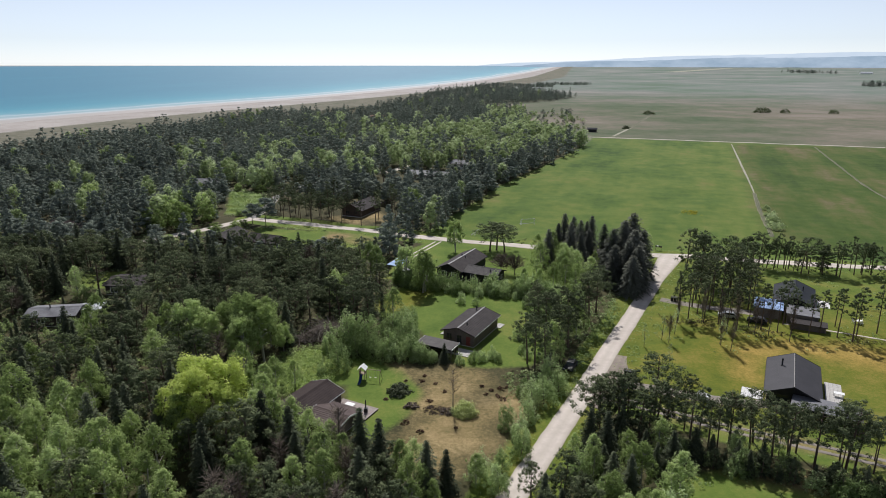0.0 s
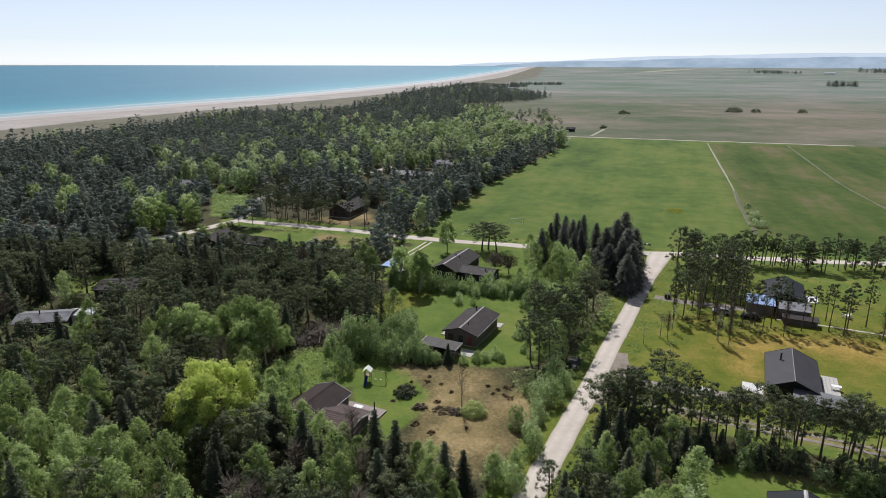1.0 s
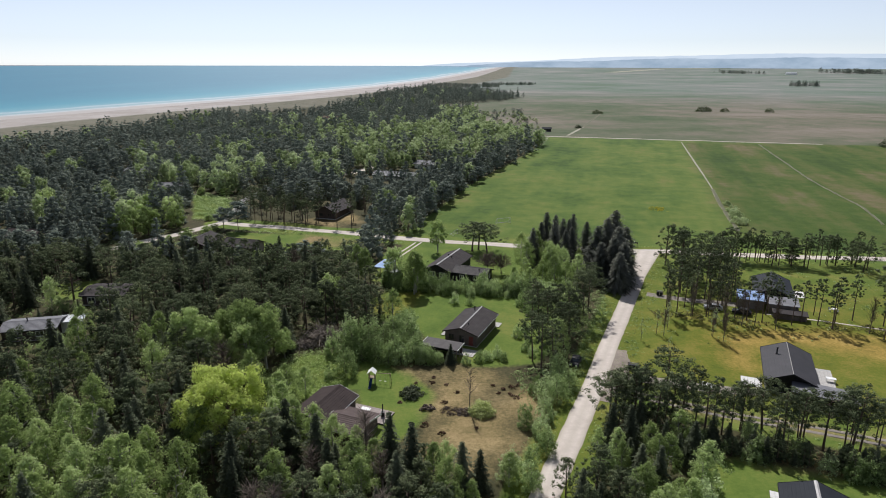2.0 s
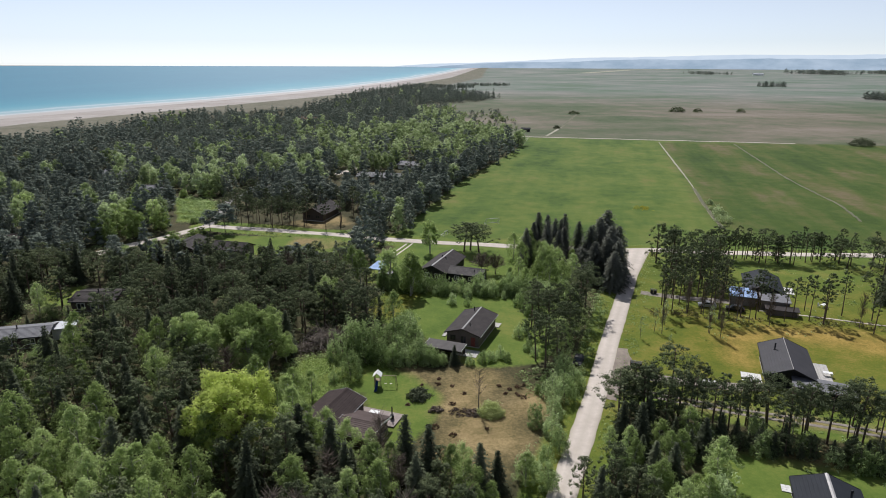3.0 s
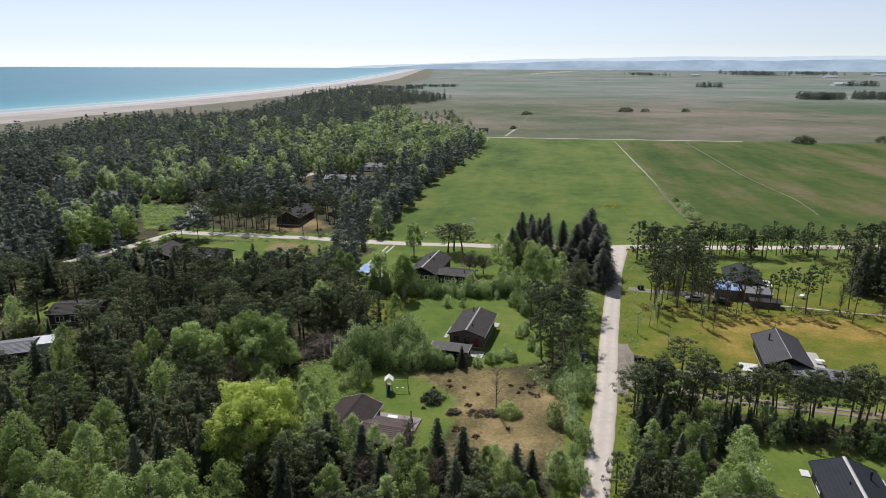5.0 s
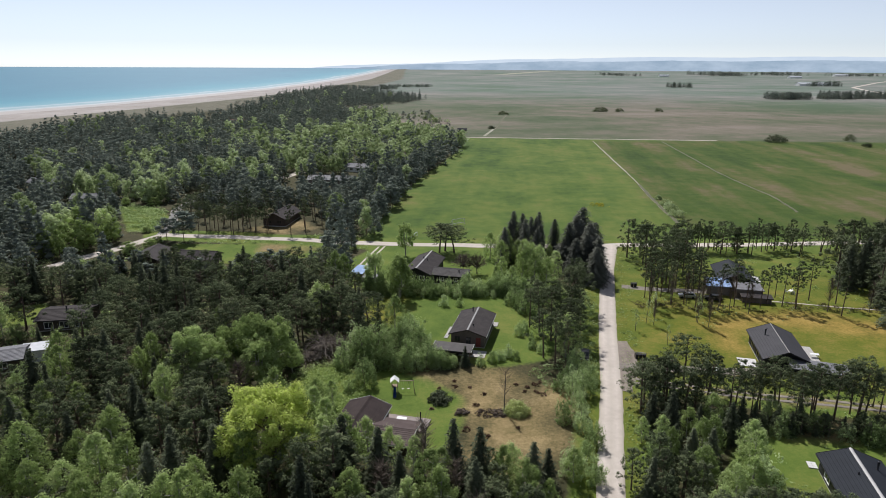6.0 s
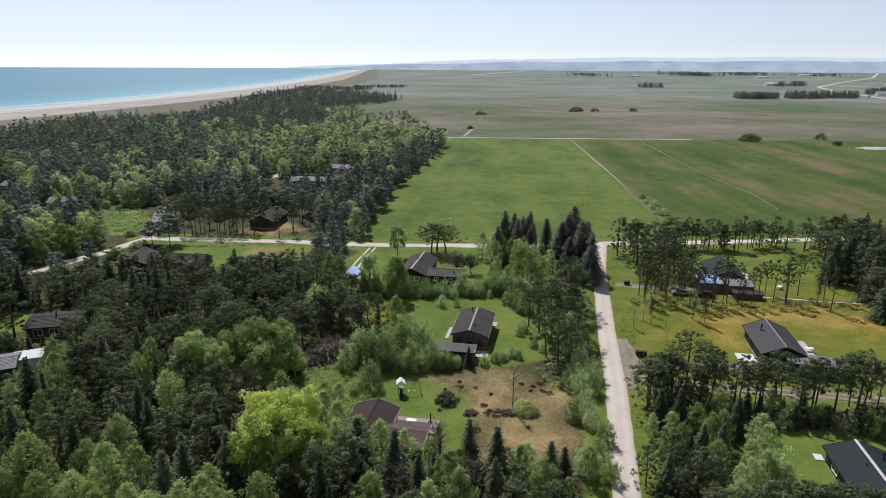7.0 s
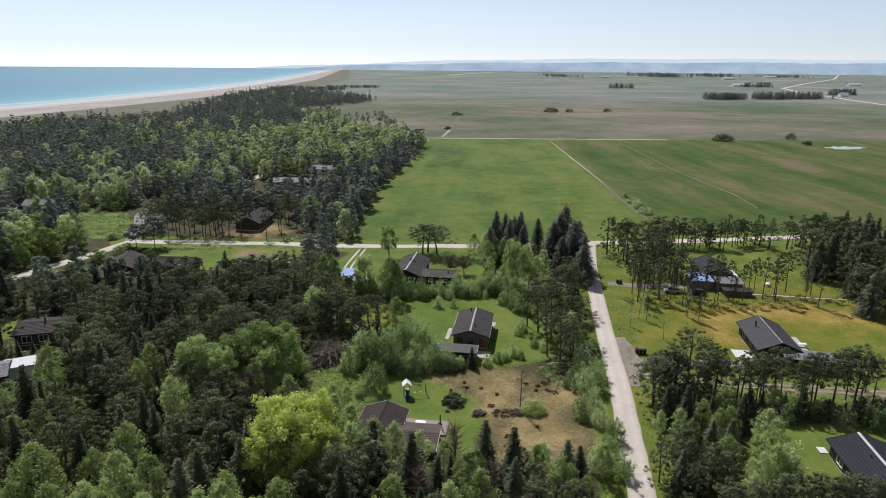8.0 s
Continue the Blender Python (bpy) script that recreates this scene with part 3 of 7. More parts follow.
def ribbon(name, path, width, material, label, category, lift=0.05, ragged=0.25, step=1.0):
    """A strip of road or ditch laid on the ground, with uneven edges."""
    pts = [Vector((*p, 0)) for p in path]
    out = []
    for a, b in zip(pts, pts[1:]):
        n = max(1, int((b - a).length / step))
        out += [a.lerp(b, k / n) for k in range(n)]
    out.append(pts[-1])
    for _ in range(int(6 / step)):
        out = [out[0]] + [(p + q + r) / 3 for p, q, r in zip(out, out[1:], out[2:])] + [out[-1]]
    rows, worn = [], []
    across = (-0.5, -0.42, -0.25, 0.0, 0.25, 0.42, 0.5)
    for k, p in enumerate(out):
        d = (out[min(k + 1, len(out) - 1)] - out[max(k - 1, 0)]).normalized()
        side = Vector((d.y, -d.x, 0))
        w = width(k / len(out)) if callable(width) else width
        for c in across:
            e = ragged * noise.noise((p.x * 0.3 + c * 40, p.y * 0.3, 3.1)) * (abs(c) > 0.4)
            q = p + side * (c * w + math.copysign(e, c))
            rows.append((q.x, q.y, gz(q.x, q.y) + lift - (0.06 if abs(c) == 0.5 else 0)))
            worn.append({0.5: 0.9, 0.42: 0.35, 0.25: 0.0, 0.0: 0.3}[abs(c)])
    n = len(across)
    i = (np.arange(len(out) - 1)[:, None] * n + np.arange(n - 1)[None, :]).ravel()
    me = mesh_from(name, rows, np.stack([i, i + 1, i + n + 1, i + n], 1), material, True)
    float_attribute(me, "worn", worn)
    return tagged(new(name, me), label, category, kind="structure")


def build_roads():
    ribbon("road", ROAD, lambda s: 3.7 if s < 0.9 else 3.7 + (s - 0.9) * 34, GRAVEL, "straight pale gravel lane between the summer house plots", "road", 0.09)
    ribbon("road", CROSS, 4.2, GRAVEL, "pale gravel road along the edge of the green field", "road", 0.07)
    ribbon("road", LANE_WEST, 4.0, GRAVEL, "pale gravel lane leading off between the trees", "road", 0.06)
    ribbon("road", LANE_NORTH, 3.4, ASPHALT, "grey lane leading off between the trees", "road", 0.055)
    ribbon("road", LANE_FAR, 4.5, GRAVEL, "pale sandy lane between far summer houses", "road", 0.06)
    ribbon("drive", DRIVE_NORTH, 2.8, DIRT, "grey-brown gravel drive to the shaded house", "drive", 0.06)
    ribbon("garden_path", [(64.0, 133.5), (73.6, 128.7), (88.0, 122.4), (97.0, 118.0)], 0.55, GRAVEL, "narrow pale path below the shaded house", "path", 0.06, 0.1)
    ribbon("drive", DRIVE_GARAGE, 2.7, DIRT, "grey gravel drive to the anthracite house", "drive", 0.06)
    for off in (-0.8, 0.8):
        ribbon("wheel_track", [(x + off * 0.42, y + off * 0.9) for x, y in DRIVE_SOUTH], 0.75, DIRT, "pale wheel rut of a grassy track", "track", 0.05, 0.15)
    for off in (-0.9, 0.9):
        ribbon("wheel_track", [(-14.5 + off, 197), (-18.5 + off, 188), (-22.5 + off, 178), (-23.0 + off, 170)], 0.6, GRAVEL, "pale wheel rut across the lawn", "track", 0.05, 0.1)
    ribbon("parking", [(15.6, 96.0), (20.2, 105.0), (25.0, 116.0)], lambda s: 1.0 + 3.8 * math.sin(math.pi * min(0.92, max(0.08, s))), PARKING, "grey dirt parking place beside the lane", "parking place", 0.045, 1.0)
    ribbon("road", TRACK, 2.6, GRAVEL, "thin white track along the field's far edge", "track", 0.12, step=4)
    ribbon("ditch", DITCH_A[:2] + [(119.0, 281.0)], lambda q: 0.35 + 0.45 * math.sin(math.pi * q), REED, "straight ditch with pale reeds across the field", "ditch", 0.12, 0.5, 2)
    ribbon("ditch", [(119.0, 281.0)] + DITCH_A[2:], 1.1, REED_DARK, "overgrown lower end of the field ditch", "ditch", 0.12, 0.7, 2)
    ribbon("ditch", DITCH_B, 0.8, REED_DARK, "faint overgrown ditch across the field", "ditch", 0.12, 0.6, 2)
    ribbon("ditch", DITCH_C[:2], 2.2, REED, "short pale ditch beyond the white track", "ditch", 0.15, 0.5, 4)
    ribbon("ditch", DITCH_C[1:], 2.0, REED_DARK, "dark narrow ditch in the marsh", "ditch", 0.15, 0.5, 4)
    ribbon("road", [(900, 750), (960, 845), (1028, 953), (1112, 1078), (1250, 1290), (1394, 1484), (1764, 1780), (2396, 2237), (3100, 2855)], 11.0, GRAVEL, "far pale country road across the farmland", "road", 0.5, 0.5, 20)
    ribbon("farm_strip", [(880, 2990), (1400, 3700), (1900, 3900)], 60.0, REED, "far pale strip of ripe grass", "field", 0.6, 4.0, 60)
    ribbon("ditch", TRACK_FAR, 4.0, REED_DARK, "dark line of rushes along a marsh ditch", "ditch", 0.15, 1.0, 6)


def build_distance():
    """Low hills and woods that close the view on the landward side, their haze put in as glow."""
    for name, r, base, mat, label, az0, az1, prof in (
        ("backdrop", 4820, 20, HILL_FAR, "far hills, pale blue haze given as glow", -4, 75, lambda a: float(np.interp(a, [-4, 4, 11, 17, 22, 32, 45, 75], [30, 46, 70, 90, 102, 112, 112, 112])) + 3 * math.sin(a * 0.5)),
        ("backdrop", 4300, 12, HILL_NEAR, "far woods, blue-green haze given as glow", -1, 75, lambda a: float(np.interp(a, [-1, 5, 12, 22, 40, 75], [30, 44, 60, 78, 86, 86])) + 2.5 * math.sin(a * 0.6 + 2)),
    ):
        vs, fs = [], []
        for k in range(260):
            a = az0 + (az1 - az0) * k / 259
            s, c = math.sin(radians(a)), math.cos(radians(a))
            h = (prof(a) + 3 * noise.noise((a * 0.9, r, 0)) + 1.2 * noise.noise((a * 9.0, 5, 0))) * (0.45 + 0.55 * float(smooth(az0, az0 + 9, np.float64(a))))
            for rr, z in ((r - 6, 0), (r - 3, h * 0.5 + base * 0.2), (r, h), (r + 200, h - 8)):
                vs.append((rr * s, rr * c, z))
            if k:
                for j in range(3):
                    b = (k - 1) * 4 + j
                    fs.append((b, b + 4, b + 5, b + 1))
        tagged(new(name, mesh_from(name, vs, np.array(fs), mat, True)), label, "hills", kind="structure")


build_ground()
build_water()
build_roads()
build_distance()


def pond():
    vs = [(366, 366, 0)] + [(366 + (15 + 4 * math.sin(k * 1.9)) * math.cos(k * 0.3491), 366 + (8 + 2 * math.sin(k * 2.7)) * math.sin(k * 0.3491), 0) for k in range(18)]
    me = mesh_from("water", [(x, y, gz(x, y) + 0.12) for x, y, _ in vs], np.array([(0, 1 + k, 1 + (k + 1) % 18) for k in range(18)]), WATER)
    float_attribute(me, "shore", [0.85] * 19)
    tagged(new("water", me), "small bright pond in the marsh", "pond", kind="structure")


pond()


# ---- houses ----
def thing(name, x, y, turn, label, category, group="", z=None):
    ob = new(name)
    ob.empty_display_size = 0.3
    ob.matrix_world = pose(x, y, gz(x, y) if z is None else z, 0, 0, turn)
    return tagged(ob, label, category, group)


def wall_panel(width, height, holes, thick=0.2):
    """A wall in the xz plane from x = 0, with openings (x0, x1, z0, z1) through it."""
    bm = bmesh.new()
    xs = sorted({0, width, *[v for h in holes for v in h[:2]]})
    zs = sorted({0, height, *[v for h in holes for v in h[2:]]})
    for x0, x1 in zip(xs, xs[1:]):
        for z0, z1 in zip(zs, zs[1:]):
            cx, cz = (x0 + x1) / 2, (z0 + z1) / 2
            if not any(h[0] < cx < h[1] and h[2] < cz < h[3] for h in holes):
                box(bm, x0, x1, 0, thick, z0, z1)
    bmesh.ops.remove_doubles(bm, verts=bm.verts[:], dist=0.0005)
    return bm


def house(label, x, y, turn, w, l, eave, ridge, wall, roof, over=0.5, barge=None, cap=None, chimneys=(), windows=(), doors=(), name="summer_house", end_over=0.5, ribs=0, trim=None, cap_width=0.24, gable=None):
    """A gabled house: its ridge runs along local y. windows and doors: (side, from, width, sill, head)."""
    h = thing(name, x, y, turn, label, "house")
    rise = (ridge - eave) / (w / 2)
    sides = {
        "front": (Matrix.Translation((-w / 2, -l / 2, 0)), w),
        "back": (Matrix.Translation((w / 2, l / 2, 0)) @ pose(0, 0, 0, 0, 0, 180), w),
        "east": (Matrix.Translation((w / 2, -l / 2 + 0.2, 0)) @ pose(0, 0, 0, 0, 0, 90), l - 0.4),
        "west": (Matrix.Translation((-w / 2, l / 2 - 0.2, 0)) @ pose(0, 0, 0, 0, 0, -90), l - 0.4),
    }
    for side, (m, width) in sides.items():
        holes = [(a, a + b, c, d) for s, a, b, c, d in (*windows, *doors) if s == side]
        bm = wall_panel(width, eave, holes)
        if side in ("front", "back"):
            prism(bm, [(0, eave), (w, eave), (w / 2, ridge)], 0, 0.2)
        bmesh.ops.transform(bm, matrix=m @ Matrix.Translation((0, 0, 0)), verts=bm.verts[:])
        bmesh.ops.recalc_face_normals(bm, faces=bm.faces[:])
        part("wall", bm, wall, h)
        for s, a, b, c, d in windows:
            if s != side:
                continue
            bm = boxes((a, a + 0.09, -0.03, 0.1, c, d), (a + b - 0.09, a + b, -0.03, 0.1, c, d), (a + 0.09, a + b - 0.09, -0.03, 0.1, d - 0.09, d), (a + 0.09, a + b - 0.09, -0.05, 0.1, c, c + 0.09), (a + b / 2 - 0.03, a + b / 2 + 0.03, -0.02, 0.08, c + 0.09, d - 0.09))
            bmesh.ops.transform(bm, matrix=m, verts=bm.verts[:])
            win = part("window", bm, trim or WHITE, h)
            bm = boxes((a + 0.09, a + b - 0.09, 0.04, 0.06, c + 0.09, d - 0.09))
            bmesh.ops.transform(bm, matrix=m, verts=bm.verts[:])
            part("pane", bm, GLASS, win)
        for s, a, b, c, d in doors:
            if s != side:
                continue
            bm = boxes((a, a + b, 0.04, 0.1, c, d), (a + 0.12, a + b - 0.12, 0.02, 0.04, c + 0.15, c + 0.9), (a + 0.12, a + b - 0.12, 0.02, 0.04, c + 1.05, d - 0.15))
            bmesh.ops.transform(bm, matrix=m, verts=bm.verts[:])
            door = part("door", bm, DOOR_RED, h)
            bm = boxes((a + b - 0.16, a + b - 0.04, -0.03, 0.02, c + 0.98, c + 1.02))
            bmesh.ops.transform(bm, matrix=m, verts=bm.verts[:])
            part("handle", bm, GALVANISED, door)
    ex, y0, y1, t = w / 2 + over, -l / 2 - end_over, l / 2 + end_over, 0.16
    ze, zr = eave - rise * over + 0.06, ridge + 0.06
    for sx in (-1, 1):
        bm = bmesh.new()
        # the covering is laid in courses, each lapping over the one below
        n, line = 9, []
        for k in range(n):
            for f, up in ((k / n, 0.04), ((k + 1) / n, 0.0)):
                line.append((sx * ex * (1 - f), ze + (zr - ze) * f + up))
        prism(bm, (line + [(0, zr - t), (sx * ex, ze - t)])[::sx], y0, y1)
        bmesh.ops.recalc_face_normals(bm, faces=bm.faces[:])
        slope = part("roof", bm, roof, h)
        if ribs:
            bm = bmesh.new()
            for k in range(int((y1 - y0) / ribs)):
                yy = y0 + (k + 0.5) * ribs
                prism(bm, [(sx * ex, ze + 0.075), (sx * 0.1, zr + 0.055), (sx * 0.1, zr), (sx * ex, ze)][:: sx], yy - 0.025, yy + 0.025)
            bmesh.ops.recalc_face_normals(bm, faces=bm.faces[:])
            part("batten", bm, roof, slope)
        bm = boxes((sx * ex - 0.07, sx * ex + 0.07, y0, y1, ze - 0.16, ze - 0.05), bevel=0.02)
        part("gutter", bm, barge or METAL, h)
        for yy in (y0 - 0.035, y1 + 0.002):
            bm = bmesh.new()
            prism(bm, [(sx * (ex + 0.02), ze + 0.06), (0, zr + 0.07), (0, zr - 0.2), (sx * (ex + 0.02), ze - 0.2)], yy, yy + 0.033)
            bmesh.ops.recalc_face_normals(bm, faces=bm.faces[:])
            part("bargeboard", bm, gable or barge or WALL_BLACK, h)
    bm = bmesh.new()
    prism(bm, [(-cap_width, zr - 0.02), (0, zr + 0.1), (cap_width, zr - 0.02), (cap_width - 0.04, zr - 0.06), (0, zr + 0.03), (0.04 - cap_width, zr - 0.06)], y0, y1)
    bmesh.ops.recalc_face_normals(bm, faces=bm.faces[:])
    part("ridge_cap", bm, cap or roof, h)
    for cx, cy, r, top in chimneys:
        zb = zr - rise * abs(cx) - 0.1
        v, f = tube([(cx, cy, zb), (cx, cy, zb + 0.16), (cx, cy, zb + 0.17), (cx, cy, zb + top)], [r * 1.7, r * 1.6, r, r], 12)
        pipe = new("chimney", mesh_from("chimney", v, f, METAL, True))
        pipe.parent = h
        v, f = tube([(cx, cy, zb + top - 0.05), (cx, cy, zb + top), (cx, cy, zb + top + 0.12), (cx, cy, zb + top + 0.16)], [r * 1.25, r * 1.3, r * 1.1, 0.01], 12)
        hat = new("cowl", mesh_from("cowl", v, f, METAL, True))
        hat.parent = pipe
    bm = boxes((-w / 2 - 0.03, w / 2 + 0.03, -l / 2 - 0.03, l / 2 + 0.03, -0.5, 0.12))
    part("plinth", bm, PAVING, h)
    return h


def shelter(label, x, y, turn, w, l, front, back, roof, wall, name="carport", category="carport", posts=True, wall_sides=("back",), edge=None):
    """A lean-to or carport: posts, a beam, a gently sloped slab of roof, boarded on some sides."""
    s = thing(name, x, y, turn, label, category)
    bm = bmesh.new()
    vs = box(bm, -w / 2 - 0.2, w / 2 + 0.2, -l / 2 - 0.2, l / 2 + 0.2, 0, 0.14)
    for v in vs:
        v.co.z += front + (back - front) * (v.co.y + l / 2) / l
    part("roof", bevelled(bm, 0.02), roof, s)
    for sx in (-1, 1):
        bm = bmesh.new()
        vs = box(bm, sx * (w / 2 + 0.2), sx * (w / 2 + 0.235), -l / 2 - 0.2, l / 2 + 0.2, -0.06, 0.19)
        for v in vs:
            v.co.z += front + (back - front) * (v.co.y + l / 2) / l
        part("fascia", bm, edge or wall, s)
    for px in (-w / 2 + 0.1, w / 2 - 0.1):
        for py in (-l / 2 + 0.1, 0.0, l / 2 - 0.1):
            top = front + (back - front) * (py + l / 2) / l
            part("post", boxes((px - 0.06, px + 0.06, py - 0.06, py + 0.06, -0.2, top), bevel=0.008), WOOD, s)
    for side in wall_sides:
        # one panel of boards, with a groove at each joint
        long = w if side in ("back", "front") else l
        top = back if side == "back" else front if side == "front" else min(front, back)
        line = []
        for k in range(int(long / 0.2)):
            line += [(-long / 2 + k * 0.2, 0.0), (-long / 2 + k * 0.2 + 0.02, -0.02), (-long / 2 + k * 0.2 + 0.18, -0.02)]
        bm = prism(bmesh.new(), line + [(line[-1][0], 0.03), (-long / 2, 0.03)], -0.1, top)
        m = {"front": Matrix.Translation((0, -l / 2 + 0.25, 0)), "back": Matrix.Translation((0, l / 2 - 0.25, 0)), "east": Matrix.Translation((w / 2 - 0.25, 0, 0)) @ pose(0, 0, 0, 0, 0, 90), "west": Matrix.Translation((-w / 2 + 0.25, 0, 0)) @ pose(0, 0, 0, 0, 0, 90)}[side]
        bmesh.ops.transform(bm, matrix=m @ Matrix(((1, 0, 0, 0), (0, 0, 1, 0), (0, 1, 0, 0), (0, 0, 0, 1))), verts=bm.verts[:])
        bmesh.ops.recalc_face_normals(bm, faces=bm.faces[:])
        part("boarding", bm, wall, s)
    return s


def slab_terrace(label, x, y, turn, w, l, size=0.6, material=PAVING, name="terrace"):
    """Square slabs laid with open joints on a sand bed."""
    t = thing(name, x, y, turn, label, "terrace")
    part("bed", boxes((-w / 2, w / 2, -l / 2, l / 2, -0.3, 0.05)), DIRT, t)
    nx, ny = max(1, round(w / size)), max(1, round(l / size))
    bm = boxes((-w / nx / 2 + 0.012, w / nx / 2 - 0.012, -l / ny / 2 + 0.012, l / ny / 2 - 0.012, 0.0, 0.06), bevel=0.008)
    first = part("slab", bm, material, t)
    for i in range(nx):
        for j in range(ny):
            ob = first if i + j == 0 else new("slab", first.data)
            ob.parent = t
            ob.location = (-w / 2 + (i + 0.5) * w / nx, -l / 2 + (j + 0.5) * l / ny, 0.052 + random.uniform(0, 0.006))
    return t


def deck(label, x, y, turn, w, l, top, name="deck"):
    d = thing(name, x, y, turn, label, "deck")
    part("frame", boxes((-w / 2 + 0.05, w / 2 - 0.05, -l / 2 + 0.05, l / 2 - 0.05, -0.2, top - 0.035)), WALL_BROWN, d)
    n = round(w / 0.3)
    bm = boxes((-w / n / 2 + 0.006, w / n / 2 - 0.006, -l / 2, l / 2, top - 0.03, top), bevel=0.004)
    first = part("board", bm, DECK, d)
    for k in range(n):
        ob = first if k == 0 else new("board", first.data)
        ob.parent = d
        ob.location.x = -w / 2 + (k + 0.5) * w / n
    return d


def build_houses():
    # the grey-brown house on the lawn
    house("low grey-brown summer house with pale ridge and white gutters", -4.1, 125.4, AXIS, 6.8, 12.0, 2.7, 3.75, WALL_GREYBROWN, ROOF_TILE, 0.45, WHITE, ZINC, [(-0.9, 4.6, 0.12, 0.9), (0.75, -3.6, 0.1, 0.45)], [("front", 0.7, 1.2, 0.9, 2.1), ("front", 3.0, 1.1, 0.1, 2.1), ("west", 2.0, 2.2, 0.4, 2.1), ("west", 7.0, 2.2, 0.4, 2.1), ("back", 2.0, 1.6, 0.9, 2.1)], [("front", 5.1, 0.95, 0.05, 2.1)], trim=WALL_BROWN, gable=WALL_BROWN, cap_width=0.18)
    shelter("flat grey-brown felt roof on posts beside the house", -10.6, 116.2, AXIS, 7.4, 3.2, 1.95, 2.1, ROOF_ASHEN, WALL_BROWN, edge=WHITE)
    slab_terrace("pale concrete slab terrace at the gable", -6.5, 116.6, AXIS, 5.2, 3.0)
    slab_terrace("narrow pale slab walk along the house wall", -8.9, 127.2, AXIS, 0.8, 6.0)
    slab_terrace("small pale slab terrace behind the house", 2.0, 130.0, AXIS, 1.5, 2.4)
    # the anthracite house east of the lane
    house("anthracite gabled summer house with thin pale ridge and flue", 51.3, 103.2, AXIS, 7.6, 12.6, 2.6, 4.2, WALL_BLACK, ROOF_SLATE, 0.5, None, ZINC, [(-1.9, 2.6, 0.14, 1.3)], [("west", 1.5, 2.4, 0.3, 2.1), ("west", 6.0, 2.4, 0.3, 2.1), ("front", 1.0, 2.2, 0.4, 2.1), ("front", 4.4, 2.2, 0.4, 2.1), ("east", 4.0, 2.4, 0.3, 2.1)], [], end_over=0.9, cap_width=0.06, trim=WALL_BLACK)
    shelter("long flat grey carport roof beside the anthracite house", 52.0, 93.6, AXIS - 5, 9.5, 4.2, 2.3, 2.4, ROOF_GREY, WALL_BLACK, wall_sides=("back", "east"))
    slab_terrace("pale slab terrace west of the anthracite house", 44.2, 102.2, AXIS, 3.4, 3.6, material=PALE_SLAB)
    slab_terrace("pale slab terrace east of the anthracite house", 58.3, 102.9, AXIS, 2.6, 7.5)
    # the nearest dark house
    house("dark gabled summer house with a broad pale ridge", 31.8, 62.6, AXIS, 7.2, 12.8, 2.5, 3.8, WALL_BLACK, ROOF_DARK, 0.5, None, ZINC, [(2.2, 3.4, 0.15, 1.2), (-0.9, 1.0, 0.08, 0.35)], [("west", 2.0, 2.0, 0.5, 2.1), ("west", 7.0, 2.0, 0.5, 2.1), ("back", 2.0, 2.0, 0.5, 2.1)], [])
    slab_terrace("white slab terrace at the dark house", 31.2, 71.0, AXIS, 1.2, 1.6, material=PALE_SLAB)
    slab_terrace("pale slab terrace beside the dark house", 38.8, 66.2, AXIS, 2.2, 5.0)
    # the brown house with the play tower
    house("brown-tiled gabled summer house with white bargeboards beside a play lawn", -30.6, 93.4, AXIS, 6.3, 9.0, 2.4, 3.5, WALL_BROWN, ROOF_BROWN, 0.4, WHITE, None, [], [("back", 1.2, 1.6, 0.9, 2.1), ("east", 1.5, 1.8, 0.3, 2.1), ("east", 5.0, 1.8, 0.3, 2.1)], [])
    house("low brown-tiled wing with a white bargeboard", -25.9, 89.2, AXIS + 90, 6.2, 5.8, 2.0, 2.6, WALL_BROWN, ROOF_FADED, 0.4, WHITE, None, [], [("east", 1.5, 1.4, 0.9, 2.0)], [], name="house_wing")
    deck("weathered grey-pink timber terrace beside the brown house", -23.4, 93.9, AXIS, 7.2, 4.0, 0.35)
    # the black house behind the hedge
    house("black timber summer house with a grey roof and white windows", -6.6, 167.6, AXIS, 7.0, 15.5, 2.7, 4.2, WALL_BLACK, ROOF_TILE, 0.45, None, ZINC, [(-0.2, 0.5, 0.18, 0.6), (0.9, 0.2, 0.14, 0.5)], [("front", 1.4, 1.5, 0.9, 2.1), ("front", 4.2, 1.5, 0.9, 2.1), ("west", 3.0, 1.4, 0.9, 2.1)], [])
    house("grey-roofed wing of the black timber house", -0.6, 160.4, AXIS + 90, 5.6, 8.6, 2.6, 3.6, WALL_BLACK, ROOF_ASHEN, 0.4, None, None, [(-1.3, -2.2, 0.12, 0.5)], [("west", 1.4, 1.2, 1.0, 2.0), ("west", 5.2, 1.0, 1.0, 2.0), ("front", 1.2, 1.2, 0.9, 2.0), ("front", 3.4, 1.0, 0.9, 2.0)], [], name="house_wing")
    shelter("open shed with a blue tarpaulin roof", -23.8, 167.0, AXIS, 3.2, 6.0, 2.3, 2.6, ROOF_BLUE, WALL_GREY, name="shed", category="shed")
    shelter("low shed with a grey felt roof", -21.6, 162.3, AXIS, 3.4, 2.8, 2.0, 2.2, ROOF_GREY, WALL_GREY, name="shed", category="shed", wall_sides=("back", "east", "west"))
